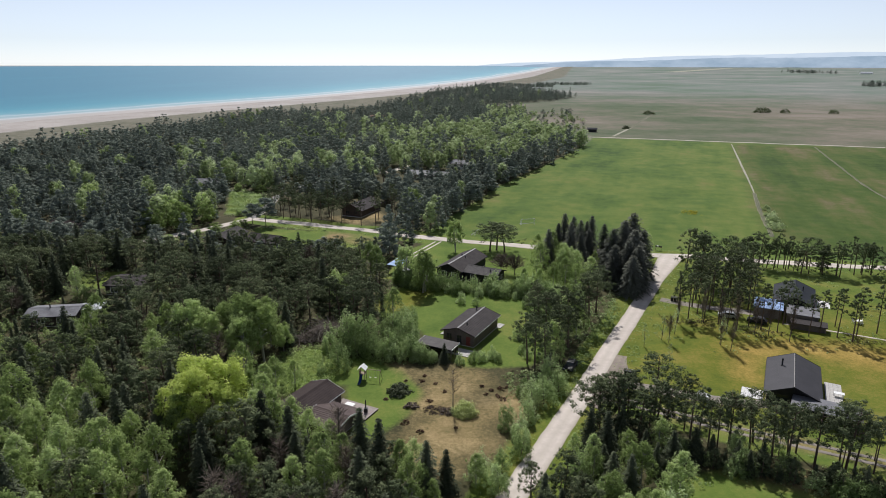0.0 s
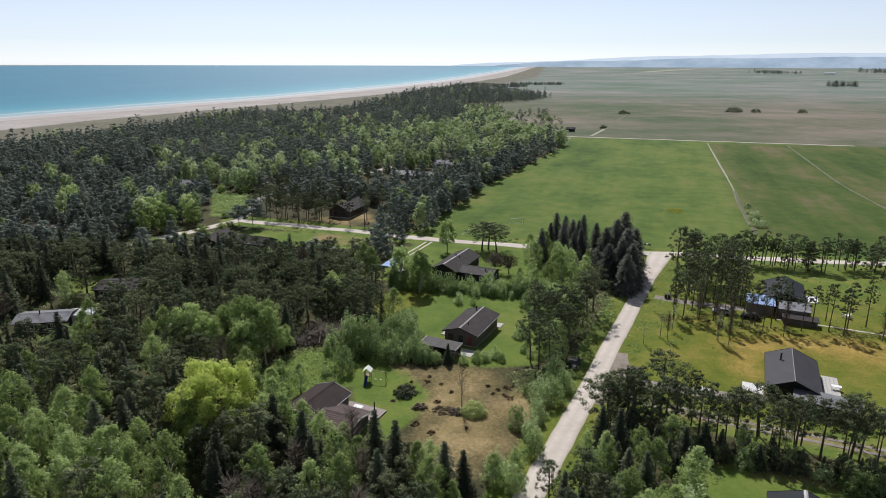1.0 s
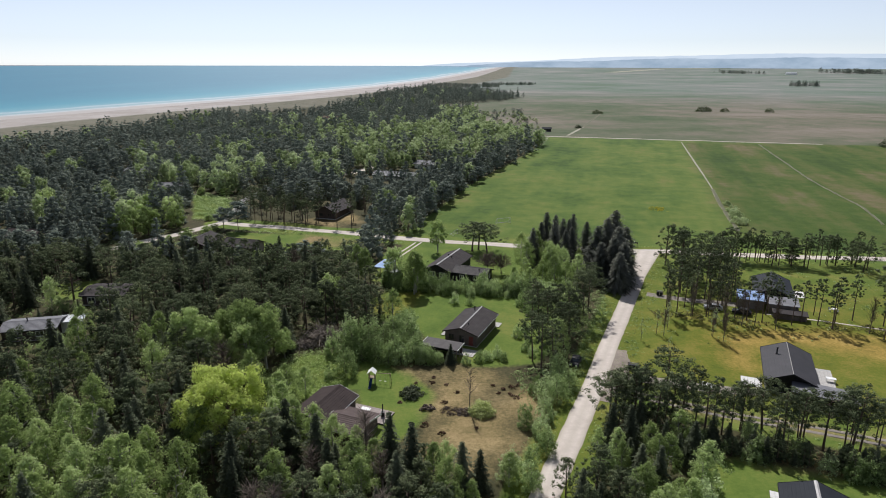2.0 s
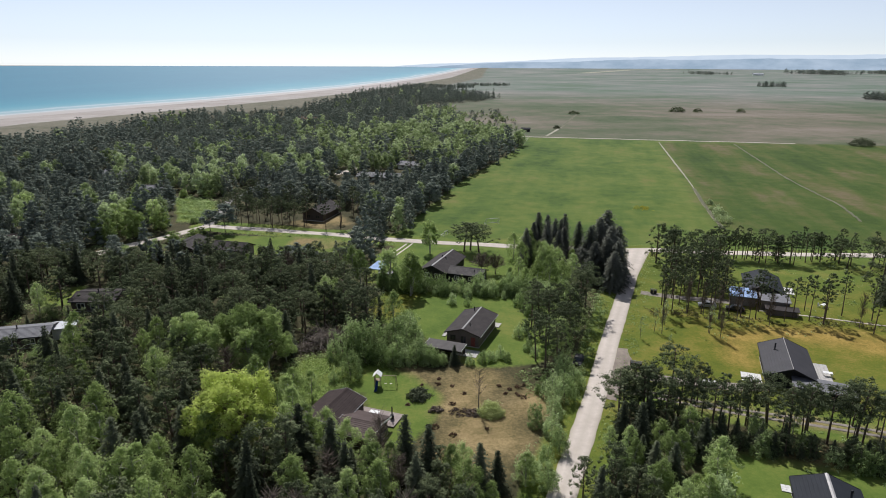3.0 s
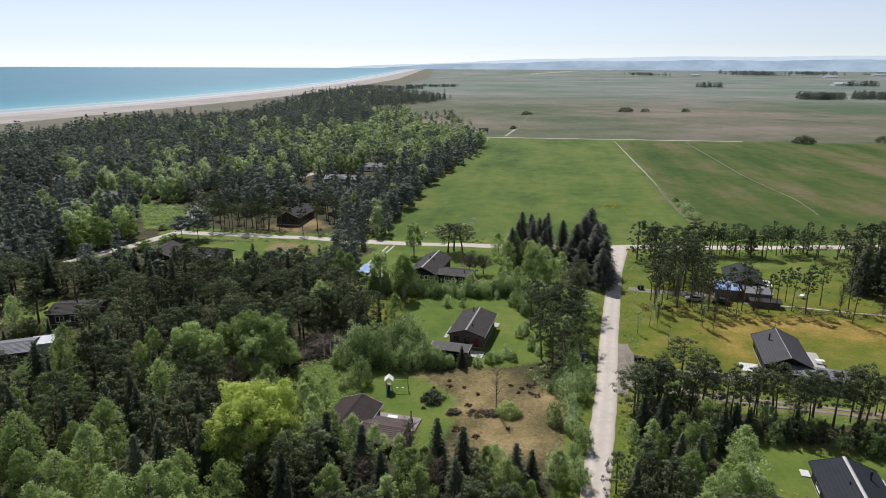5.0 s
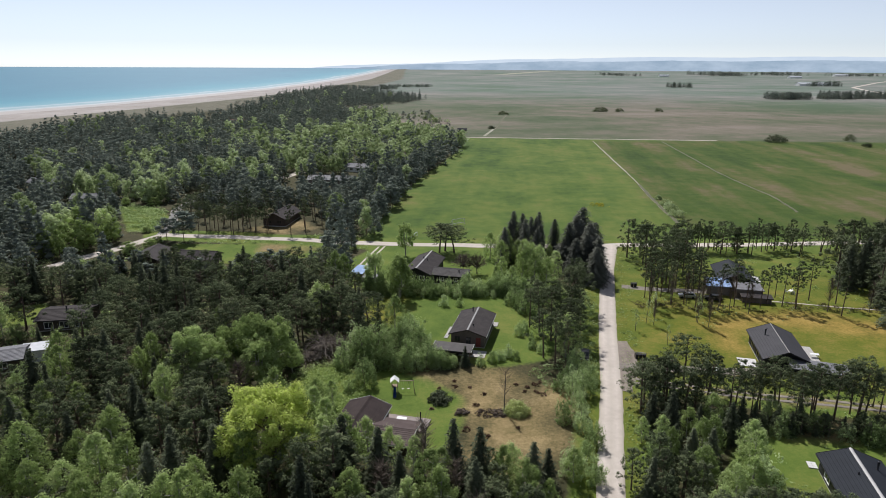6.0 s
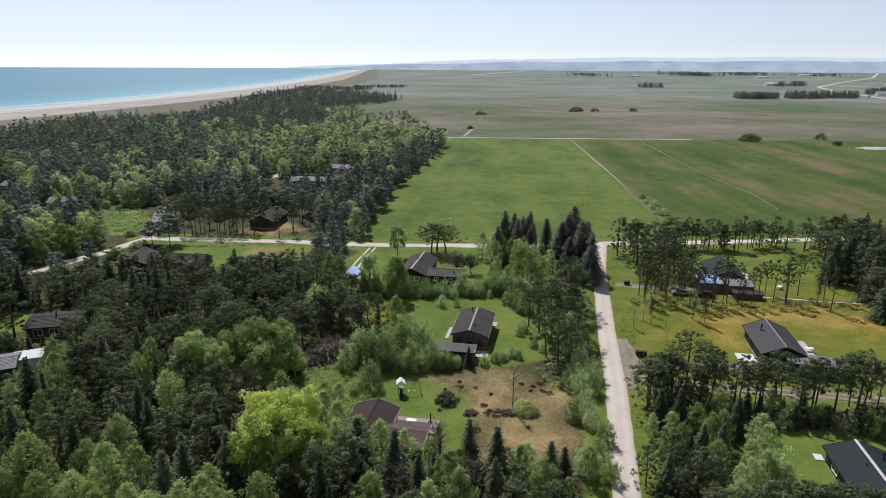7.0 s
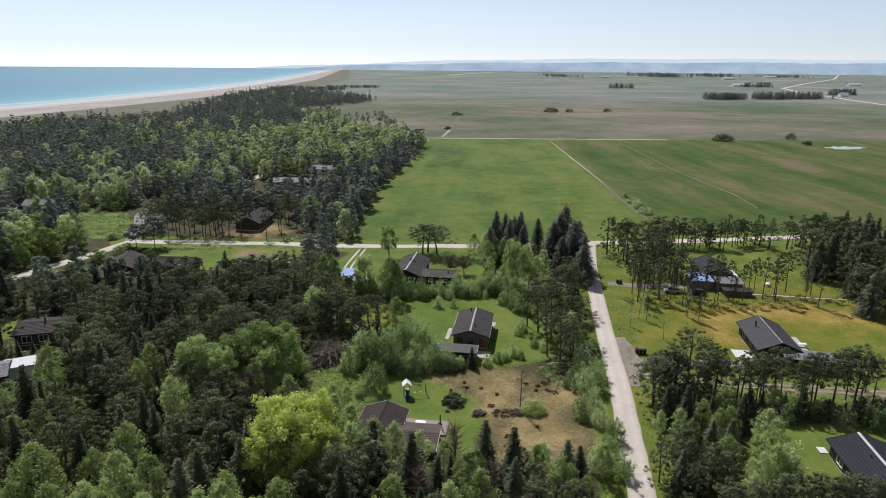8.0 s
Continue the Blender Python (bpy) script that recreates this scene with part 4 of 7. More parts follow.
    # the shaded house among the pines
    house("black gabled summer house standing among tall pines", 71.3, 145.0, AXIS, 7.8, 13.0, 2.5, 4.1, WALL_BLACK, ROOF_DARK, 0.5, None, None, [(1.6, 1.0, 0.14, 1.1)], [("front", 1.5, 1.8, 0.5, 2.1), ("front", 4.6, 1.8, 0.5, 2.1), ("east", 3.0, 2.0, 0.5, 2.1)], [])
    shelter("shed with a pale blue tarpaulin roof between pines", 62.9, 139.2, AXIS, 5.6, 5.8, 2.2, 2.5, ROOF_BLUE, WALL_GREY, name="shed", category="shed", wall_sides=("back", "front"))
    shelter("grey flat-roofed carport with boarded sides", 68.4, 135.0, AXIS, 6.0, 5.2, 2.2, 2.4, ROOF_GREY, WALL_GREY, wall_sides=("front", "back"))
    shelter("low brown flat-roofed shed by the drive", 67.6, 130.6, AXIS, 6.6, 2.4, 1.3, 1.5, ROOF_TILE, WALL_GREYBROWN, name="shed", category="shed", wall_sides=("front", "east"))
    slab_terrace("white slab terrace beside the black house", 78.6, 145.6, AXIS, 2.6, 5.0, material=PALE_SLAB)
    # houses in the western wood
    house("dark-roofed summer house in a clearing of the wood", -88.6, 149.2, -92, 8.0, 9.4, 2.5, 3.3, WALL_BROWN, ROOF_TILE, 0.5, None, None, [(0.4, 0.0, 0.14, 0.9)], [("east", 1.0, 1.8, 0.5, 2.0), ("east", 4.0, 1.8, 0.5, 2.0), ("east", 7.0, 1.6, 0.5, 2.0)], [])
    house("long grey-roofed summer house half hidden by trees", -95.0, 128.6, -80, 6.4, 10.0, 2.5, 3.2, WALL_BROWN, ROOF_GREY, 0.5, None, None, [(0.2, -1.0, 0.12, 0.8)], [("east", 2.0, 1.6, 0.8, 2.0), ("east", 6.0, 1.6, 0.8, 2.0)], [])
    shelter("carport with a pale corrugated roof", -88.6, 131.4, -80 + 90, 4.6, 3.8, 2.4, 2.5, ROOF_PALE, WHITE, wall_sides=("front",))
    house("brown timber summer house with a grey roof by the lane", -45.4, 237.0, -20, 8.0, 15.0, 2.6, 4.6, WALL_BROWN, ROOF_TILE, 0.5, WALL_BROWN, None, [(0.0, -5.0, 0.3, 0.8)], [("front", 1.5, 1.5, 0.9, 2.0), ("front", 5.0, 1.5, 0.9, 2.0)], [], trim=WALL_BROWN)
    for label, x, y, turn, w, l, wall, roof in (
        ("grey-roofed summer house beside the green plot", -80.5, 193.0, -10, 7.0, 11.0, WALL_BROWN, ROOF_TILE),
        ("grey-gabled summer house at the green plot", -67.0, 188.5, 70, 6.5, 10.0, WALL_GREY, ROOF_TILE),
        ("brown-roofed summer house under the trees", -138.0, 203.0, 80, 7.0, 11.0, WALL_GREY, ROOF_BROWN),
        ("grey-roofed house among birches", -29.0, 312.0, 75, 8.0, 11.0, WALL_GREY, ROOF_ASH),
        ("grey-roofed outbuilding among birches", -18.5, 307.5, 75, 6.0, 8.0, WALL_GREY, ROOF_ASH),
        ("grey-roofed house with a light gable", -7.5, 346.0, 60, 8.0, 13.0, WHITE, ROOF_GREY),
        ("reddish-brown roofed house behind the field's edge", 6.5, 398.0, 75, 7.0, 11.0, WALL_GREY, ROOF_RED),
        ("brown-roofed house behind the field's edge", 19.0, 385.0, 70, 6.0, 9.0, WALL_BROWN, ROOF_FADED),
        ("grey-roofed house in the wood", -152.0, 326.0, 70, 7.0, 13.0, WALL_GREY, ROOF_GREY),
        ("summer house with a pale terrace roof in the wood", -122.0, 284.0, 80, 7.0, 12.0, WHITE, ROOF_GREY),
        ("grey-roofed house deep in the wood", -226.0, 333.0, 75, 7.0, 15.0, WALL_GREY, ROOF_GREY),
        ("red-roofed house near the dunes", -98.0, 645.0, 80, 12.0, 22.0, WHITE, ROOF_RED),
    ):
        house(label, x, y, turn, w, l, 2.6, 4.0, wall, roof, windows=[("front", 1.2, 1.4, 0.9, 2.0), ("east", 2.0, 1.8, 0.9, 2.0), ("west", 2.0, 1.8, 0.9, 2.0), ("west", 6.0, 1.8, 0.9, 2.0)])
    for x, y, w, l in ((1380, 1630, 26, 60), (1440, 1640, 22, 44), (1130, 1054, 10, 18), (1792, 1612, 18, 40), (1900, 2300, 20, 50), (2300, 2500, 22, 60), (1500, 2600, 16, 40)):
        house("white farm building far off in the fields", x, y, 80, w, l, 5.0, 9.0, WHITE, ROOF_PALE, name="farm_building", windows=[("front", 2, 3, 1, 3)])
    house("small dark hut at the corner of the marsh", 94.5, 533.0, 80, 4.0, 7.0, 2.4, 3.4, WALL_BLACK, ROOF_DARK, 0.2, name="field_hut")


build_houses()


# ---- garden things ----
def wheelie_bin(x, y, turn):
    b = thing("wheelie_bin", x, y, turn, "black plastic wheelie bin beside the drive", "bin", "bins by the drives")
    bm = bmesh.new()
    vs = box(bm, -0.24, 0.24, -0.25, 0.25, 0.08, 0.98)
    for v in vs[4:]:
        v.co.x *= 1.2
        v.co.y *= 1.2
    part("body", bevelled(bm, 0.025), PLASTIC_BLACK, b)
    part("lid", boxes((-0.31, 0.31, -0.33, 0.36, 0.985, 1.05), bevel=0.025), PLASTIC_BLACK, b)
    part("handle", boxes((-0.2, 0.2, 0.37, 0.41, 0.95, 0.99), bevel=0.01), PLASTIC_BLACK, b)
    for sx in (-0.27, 0.27):
        v, f = tube([(sx - 0.03, 0.22, 0.1), (sx - 0.03, 0.22, 0.1), (sx + 0.03, 0.22, 0.1), (sx + 0.03, 0.22, 0.1)], [0.01, 0.1, 0.1, 0.01], 10)
        v = np.asarray(v)
        w = new("wheel", mesh_from("wheel", v, f, PLASTIC_BLACK, True))
        w.parent = b


def bin_screen(x, y, turn, w):
    s = thing("bin_screen", x, y, turn, "low pale timber screen round the waste bins", "screen")
    part("post", boxes((-w / 2 - 0.05, -w / 2 + 0.05, 0.45, 0.55, -0.2, 1.2), bevel=0.01), WOOD, s)
    part("post", boxes((w / 2 - 0.05, w / 2 + 0.05, 0.45, 0.55, -0.2, 1.2), bevel=0.01), WOOD, s)
    part("rail", boxes((-w / 2 + 0.05, w / 2 - 0.05, 0.46, 0.54, 1.08, 1.2), bevel=0.01), PAVING, s)
    for k in range(3):
        part("board", boxes((-w / 2 + 0.05, w / 2 - 0.05, 0.48, 0.52, 0.15 + k * 0.3, 0.4 + k * 0.3), bevel=0.006), WOOD, s)


def play_tower(x, y, turn):
    p = thing("play_tower", x, y, turn, "wooden play tower with white roof, blue slide and swings", "play tower")
    p.matrix_world = p.matrix_world @ Matrix.Scale(0.82, 4)
    for px in (-0.6, 0.6):
        for py in (-0.6, 0.6):
            part("post", boxes((px - 0.05, px + 0.05, py - 0.05, py + 0.05, -0.2, 2.6), bevel=0.01), WOOD, p)
    part("platform", boxes((-0.68, 0.68, -0.68, 0.68, 1.3, 1.38), bevel=0.01), WOOD, p)
    for side in (-1, 1):
        part("railing", boxes((side * 0.62 - 0.02, side * 0.62 + 0.02, -0.55, 0.55, 1.5, 2.0), bevel=0.008), WOOD, p)
        bm = bmesh.new()
        prism(bm, [(0, 3.35), (side * 0.95, 2.5), (side * 0.95, 2.44), (0, 3.28)][::side], -0.95, 0.95)
        bmesh.ops.recalc_face_normals(bm, faces=bm.faces[:])
        part("roof", bm, WHITE, p, "white roof")
    # slide: a trough with raised edges that levels out at the foot
    bm = bmesh.new()
    prof = [(-0.68, 1.38), (-0.95, 1.32), (-2.2, 0.4), (-2.7, 0.22), (-3.1, 0.2)]
    rows = []
    for yy, zz in prof:
        rows.append([bm.verts.new((xx, yy, zz + h)) for xx, h in ((-0.3, 0.16), (-0.24, 0.0), (0.24, 0.0), (0.3, 0.16))])
    for a, b in zip(rows, rows[1:]):
        for k in range(3):
            bm.faces.new((a[k], a[k + 1], b[k + 1], b[k]))
    bmesh.ops.solidify(bm, geom=bm.faces[:], thickness=0.03)
    part("slide", bm, PLASTIC_BLUE, p, "blue plastic slide")
    part("beam", boxes((0.6, 4.1, -0.06, 0.06, 2.3, 2.42), bevel=0.01), WOOD, p)
    for s in (-1, 1):
        v, f = tube([(3.95, 0, 2.36), (4.1, s * 1.1, -0.1)], [0.06, 0.06], 8)
        leg = new("leg", mesh_from("leg", v, f, WOOD, True))
        leg.parent = p
    for sx in (1.7, 2.9):
        seat = part("swing_seat", boxes((sx - 0.24, sx + 0.24, -0.09, 0.09, 0.5, 0.54), bevel=0.012), WHITE, p, "white swing seat")
        for k in (-0.2, 0.2):
            v, f = tube([(sx + k, 0, 0.54), (sx + k, 0, 2.32)], [0.012, 0.012], 5)
            rope = new("rope", mesh_from("rope", v, f, GALVANISED))
            rope.parent = seat


def football_goal(x, y, turn, w=5.0, h=2.0):
    g = thing("football_goal", x, y, turn, "white tubular football goal on the field", "goal")
    for s in (-1, 1):
        v, f = tube([(s * w / 2, 0, -0.1), (s * w / 2, 0, h)], [0.07, 0.07], 8)
        o = new("post", mesh_from("post", v, f, WHITE, True))
        o.parent = g
        v, f = tube([(s * w / 2, 0, h), (s * w / 2, 1.6, 0.05), (s * w / 2, 0, 0.05)], [0.05, 0.05, 0.05], 8)
        o = new("brace", mesh_from("brace", v, f, WHITE, True))
        o.parent = g
    for yy, zz in ((0, h), (1.6, 0.06)):
        v, f = tube([(-w / 2, yy, zz), (w / 2, yy, zz)], [0.07, 0.07], 8)
        o = new("crossbar", mesh_from("crossbar", v, f, WHITE, True))
        o.parent = g


def garden_stove(x, y, z):
    s = thing("outdoor_stove", x, y, 0, "dark outdoor stove with a tall flue on the terrace", "stove", z=z)
    part("body", boxes((-0.3, 0.3, -0.3, 0.3, 0.0, 0.7), bevel=0.04), METAL, s)
    v, f = tube([(0, 0, 0.7), (0, 0, 2.1)], [0.1, 0.1], 10)
    o = new("flue", mesh_from("flue", v, f, METAL, True))
    o.parent = s


def lamp_pole(x, y, h):
    s = thing("wooden_pole", x, y, 0, "tall thin grey pole beside the house in the wood", "pole")
    v, f = tube([(0, 0, -0.3), (-0.1, 0.1, h * 0.5), (-0.35, 0.2, h)], [0.1, 0.085, 0.07], 8)
    o = new("shaft", mesh_from("shaft", v, f, GALVANISED, True))
    o.parent = s


def garden_table(x, y, turn, z, mat=WHITE):
    t = thing("garden_table", x, y, turn, "pale garden table on the terrace", "table", z=z)
    part("tabletop", boxes((-0.8, 0.8, -0.45, 0.45, 0.7, 0.75), bevel=0.015), mat, t)
    for px in (-0.7, 0.7):
        for py in (-0.36, 0.36):
            part("leg", boxes((px - 0.03, px + 0.03, py - 0.03, py + 0.03, 0, 0.7)), mat, t)


for k in range(3):
    wheelie_bin(23.9 + k * 0.62, 107.7 - k * 0.3, AXIS)
bin_screen(24.5, 107.4, AXIS, 2.1)
for k in range(2):
    wheelie_bin(43.9 + k * 0.66, 147.0 - k * 0.3, AXIS)
bin_screen(44.3, 146.9, AXIS, 1.5)
play_tower(-23.6, 104.7, -8)
football_goal(16.0, 221.5, 15)
football_goal(-2.0, 207.0, 60, 2.6, 1.4)
garden_stove(-21.2, 92.9, gz(-21.2, 92.9) + 0.35)
garden_table(-24.0, 94.2, AXIS, gz(-24.0, 94.2) + 0.35)
lamp_pole(-82.7, 138.0, 5.5)


def covered_trailer(x, y, turn):
    t = thing("covered_trailer", x, y, turn, "small trailer under a white tarpaulin beside the drive", "trailer")
    part("cover", boxes((-0.75, 0.75, -1.1, 1.1, 0.45, 0.95), bevel=0.12), WHITE, t)
    part("chassis", boxes((-0.7, 0.7, -1.05, 1.05, 0.36, 0.44), bevel=0.01), METAL, t)
    part("drawbar", boxes((-0.05, 0.05, -2.0, -1.05, 0.34, 0.42)), METAL, t)
    for sx in (-0.8, 0.8):
        v, f = tube([(sx - 0.08, 0, 0.28), (sx - 0.08, 0, 0.28), (sx + 0.08, 0, 0.28), (sx + 0.08, 0, 0.28)], [0.01, 0.28, 0.28, 0.01], 14)
        v = np.asarray(v)
        w = new("wheel", mesh_from("wheel", v, f, PLASTIC_BLACK, True))
        w.parent = t


def garden_chair(x, y, turn):
    c = thing("garden_chair", x, y, turn, "white plastic garden chair on the grass", "chair", "white garden chairs")
    part("seat", boxes((-0.24, 0.24, -0.24, 0.24, 0.4, 0.45), bevel=0.015), WHITE, c)
    part("backrest", boxes((-0.24, 0.24, 0.2, 0.25, 0.45, 0.95), bevel=0.02), WHITE, c)
    for px in (-0.2, 0.2):
        for py in (-0.2, 0.2):
            part("leg", boxes((px - 0.02, px + 0.02, py - 0.02, py + 0.02, 0, 0.4)), WHITE, c)


def low_fence(x0, y0, x1, y1, n, h, label):
    f = thing("low_fence", x0, y0, math.degrees(math.atan2(y1 - y0, x1 - x0)), label, "fence")
    long = math.hypot(x1 - x0, y1 - y0)
    for k in range(n + 1):
        px = long * k / n
        part("post", boxes((px - 0.05, px + 0.05, -0.05, 0.05, -0.4, h), bevel=0.01), WOOD, f)
    for z in (h * 0.45, h * 0.85):
        part("rail", boxes((0, long, 0.05, 0.08, z - 0.06, z + 0.06), bevel=0.008), WOOD, f)


def hatchback(x, y, turn, paint, label):
    """A small parked car: lofted body and cabin, wheels, windows, lamps."""
    c = thing("car", x, y, turn, label, "car")
    bm = bmesh.new()
    prism(bm, [(-2.0, 0.3), (-2.02, 0.62), (-1.9, 0.82), (-1.1, 0.92), (1.75, 0.95), (1.98, 0.85), (2.02, 0.45), (1.95, 0.28)], -0.85, 0.85)
    bmesh.ops.recalc_face_normals(bm, faces=bm.faces[:])
    part("body", bevelled(bm, 0.06), paint, c)
    bm = bmesh.new()
    prism(bm, [(-1.05, 0.9), (-0.35, 1.42), (1.25, 1.45), (1.8, 0.93)], -0.7, 0.7)
    bmesh.ops.recalc_face_normals(bm, faces=bm.faces[:])
    part("cabin", bevelled(bm, 0.06), paint, c)
    bm = bmesh.new()
    prism(bm, [(-0.85, 0.98), (-0.32, 1.36), (1.2, 1.38), (1.55, 0.98)], -0.715, 0.715)
    bmesh.ops.recalc_face_normals(bm, faces=bm.faces[:])
    part("side_window", bm, GLASS, c)
    part("windscreen", boxes((-0.02, 0.02, -0.6, 0.6, -0.38, 0.38)), GLASS, c).matrix_basis = pose(-0.72, 0, 1.18, 0, 52, 0)
    for wx in (-1.25, 1.25):
        for wy in (-0.82, 0.82):
            v, f = tube([(wx, wy - 0.1, 0.31), (wx, wy - 0.1, 0.31), (wx, wy + 0.1, 0.31), (wx, wy + 0.1, 0.31)], [0.01, 0.31, 0.31, 0.01], 16)
            w = new("wheel", mesh_from("wheel", v, f, PLASTIC_BLACK, True))
            w.parent = c
    for wy in (-0.6, 0.6):
        part("headlight", boxes((-2.04, -1.92, wy - 0.18, wy + 0.18, 0.6, 0.74), bevel=0.02), WHITE, c)
        part("tail_light", boxes((1.94, 2.04, wy - 0.16, wy + 0.16, 0.62, 0.8), bevel=0.02), DOOR_RED, c)


hatchback(53.0, 136.6, -22, GALVANISED, "silver hatchback car parked on the drive under pines")
hatchback(14.4, 110.6, 64, PLASTIC_BLACK, "black hatchback car parked under trees beside the lane")
hatchback(58.3, 133.8, -30, PLASTIC_BLACK, "black hatchback car parked beside the shed")
tub = thing("fire_bowl", 78.4, 145.4, 0, "round dark steel fire bowl on the white terrace", "fire bowl", z=gz(78.4, 145.4) + 0.06)
_v, _f = tube([(0, 0, 0), (0, 0, 0.08), (0, 0, 0.4), (0, 0, 0.42), (0, 0, 0.15)], [0.3, 0.35, 0.55, 0.52, 0.05], 20)
new("bowl", mesh_from("bowl", _v, _f, METAL, True)).parent = tub
covered_trailer(35.1, 99.9, AXIS + 70)
for x, y, a in ((79.2, 134.4, 20), (80.3, 133.2, 140), (81.0, 134.8, 250)):
    garden_chair(x, y, a)
garden_table(80.1, 134.1, 30, gz(80.1, 134.1))
garden_table(58.4, 101.5, AXIS, gz(58.4, 101.5) + 0.06)
low_fence(-26.0, 160.5, -12.0, 157.5, 8, 1.1, "weathered garden fence of grey posts and rails")


def letter_boxes(x, y, turn):
    r = thing("letterbox_rack", x, y, turn, "dark rack of letterboxes with one white box at the junction", "letterboxes")
    for px in (-0.8, 0.8):
        part("post", boxes((px - 0.05, px + 0.05, -0.05, 0.05, -0.3, 1.0), bevel=0.01), WOOD, r)
    part("rail", boxes((-1.0, 1.0, -0.06, 0.06, 1.0, 1.1), bevel=0.01), WOOD, r)
    for k in range(4):
        b = part("letterbox", boxes((-0.95 + k * 0.5, -0.55 + k * 0.5, -0.2, 0.2, 1.1, 1.5), bevel=0.03), WHITE if k == 1 else PLASTIC_BLACK, r, "white letterbox" if k == 1 else "")
        part("flap", boxes((-0.9 + k * 0.5, -0.6 + k * 0.5, -0.22, -0.2, 1.36, 1.44)), METAL, b)


letter_boxes(52.6, 190.0, AXIS)


# ---- trees ----
rng = np.random.default_rng(7)


def unit(v):
    return v / np.maximum(np.linalg.norm(v, axis=-1, keepdims=True), 1e-6)


def leaves(centres, size, outward, spread=0.5, up=0.5, narrow=0.5):
    """Small three-cornered leaf sprays at the centres, turned mostly outward and up."""
    n = len(centres)
    nrm = unit(outward + np.array([0, 0, up]) + rng.normal(0, spread, (n, 3)))
    u = unit(np.cross(nrm, rng.normal(0, 1, (n, 3))))
    v = np.cross(nrm, u)
    s = size * rng.uniform(0.6, 1.35, (n, 1))
    p = np.stack([centres + u * s * 0.62, centres - u * s * 0.38 + v * s * 0.5 * narrow, centres - u * s * 0.38 - v * s * 0.5 * narrow], 1)
    soft = unit(outward + np.array([0, 0, 0.35]) + nrm * 0.55)
    return p.reshape(-1, 3), np.arange(n * 3).reshape(n, 3), np.repeat(soft, 3, 0)


def clumps(centres, radii, count, size, squash=0.8, loose=0.5, narrow=0.5, spread=0.5):
    """Leaf sprays that thin out from the middle of many small clumps."""
    m = len(centres)
    d = unit(rng.normal(0, 1, (m, count, 3)))
    k = 0.45 + np.abs(rng.normal(0, loose, (m, count, 1)))
    c = np.asarray(centres)[:, None, :] + d * k * np.asarray(radii)[:, None, None] * np.array([1, 1, squash])
    return leaves(c.reshape(-1, 3), size, d.reshape(-1, 3), spread, narrow=narrow)


LUMP_V = np.array([(1, 0, 0), (-1, 0, 0), (0, 1, 0), (0, -1, 0), (0, 0, 1), (0, 0, -1)], dtype=float)
LUMP_F = np.array([(0, 2, 4), (2, 1, 4), (1, 3, 4), (3, 0, 4), (2, 0, 5), (1, 2, 5), (3, 1, 5), (0, 3, 5)])


def massed(centres, radii, squash, sprays, size):
    """Dense clumps of foliage for trees that stand far off: an uneven core under a thick coat of leaf sprays."""
    m = len(centres)
    a = rng.uniform(0, 6.28, (m, 1))
    d = np.repeat(LUMP_V[None], m, 0)
    d = np.stack([d[:, :, 0] * np.cos(a) - d[:, :, 1] * np.sin(a), d[:, :, 0] * np.sin(a) + d[:, :, 1] * np.cos(a), d[:, :, 2]], 2)
    r = np.asarray(radii)[:, None, None]
    v = np.asarray(centres)[:, None, :] + d * r * rng.uniform(0.5, 0.85, (m, 6, 1)) * np.array([1, 1, squash])
    f = LUMP_F[None] + 6 * np.arange(m)[:, None, None]
    nrm = unit(d + np.array([0, 0, 0.3]))
    e = unit(rng.normal(0, 1, (m, sprays, 3)) + np.array([0, 0, 0.25]))
    c = np.asarray(centres)[:, None, :] + e * r * rng.uniform(0.6, 1.2, (m, sprays, 1)) * np.array([1, 1, squash])
    v2, f2, n2 = leaves(c.reshape(-1, 3), size, e.reshape(-1, 3), 0.5, 0.4, 0.7)
    return np.concatenate([v.reshape(-1, 3), v2]), np.concatenate([f.reshape(-1, 3), f2 + 6 * m]), np.concatenate([nrm.reshape(-1, 3), n2])


def massed_birch(h, width, count, sprays, size):
    t = (np.arange(count) + rng.uniform(0, 1, count)) / count
    prof = np.sin(np.pi * np.clip(0.2 + 0.78 * t, 0, 1)) ** 0.65
    a = np.arange(count) * 2.4 + rng.uniform(-0.6, 0.6, count)
    rad = width * prof * rng.uniform(0.3, 0.85, count)
    c = np.stack([np.cos(a) * rad, np.sin(a) * rad, h * (0.12 + 0.8 * t)], 1)
    return massed(c, width * (0.24 + 0.2 * prof) * rng.uniform(0.8, 1.2, count), 1.35, sprays, size)


def massed_pine(h, width, count, sprays, size, low):
    t = (np.arange(count) + rng.uniform(0, 1, count)) / count
    prof = (1 - t ** 2.2) ** 0.6
    a = np.arange(count) * 2.4 + rng.uniform(-0.7, 0.7, count)
    rad = width * prof * rng.uniform(0.4, 0.85, count)
    c = np.stack([np.cos(a) * rad, np.sin(a) * rad, h * (low + (0.92 - low) * t)], 1)
    return massed(c, width * (0.24 + 0.22 * prof) * rng.uniform(0.75, 1.25, count), 0.75, sprays, size)


def massed_spruce(h, width, count, sprays, size):
    t = ((np.arange(count) + rng.uniform(0, 1, count)) / count) ** 1.2
    a = np.arange(count) * 2.4 + rng.uniform(-0.5, 0.5, count)
    rad = width * (1 - t) ** 0.75 * rng.uniform(0.4, 0.75, count)
    c = np.stack([np.cos(a) * rad, np.sin(a) * rad, h * (0.06 + 0.9 * t)], 1)
    return massed(c, width * (0.14 + 0.34 * (1 - t) ** 0.8) * rng.uniform(0.8, 1.2, count), 1.0, sprays, size)


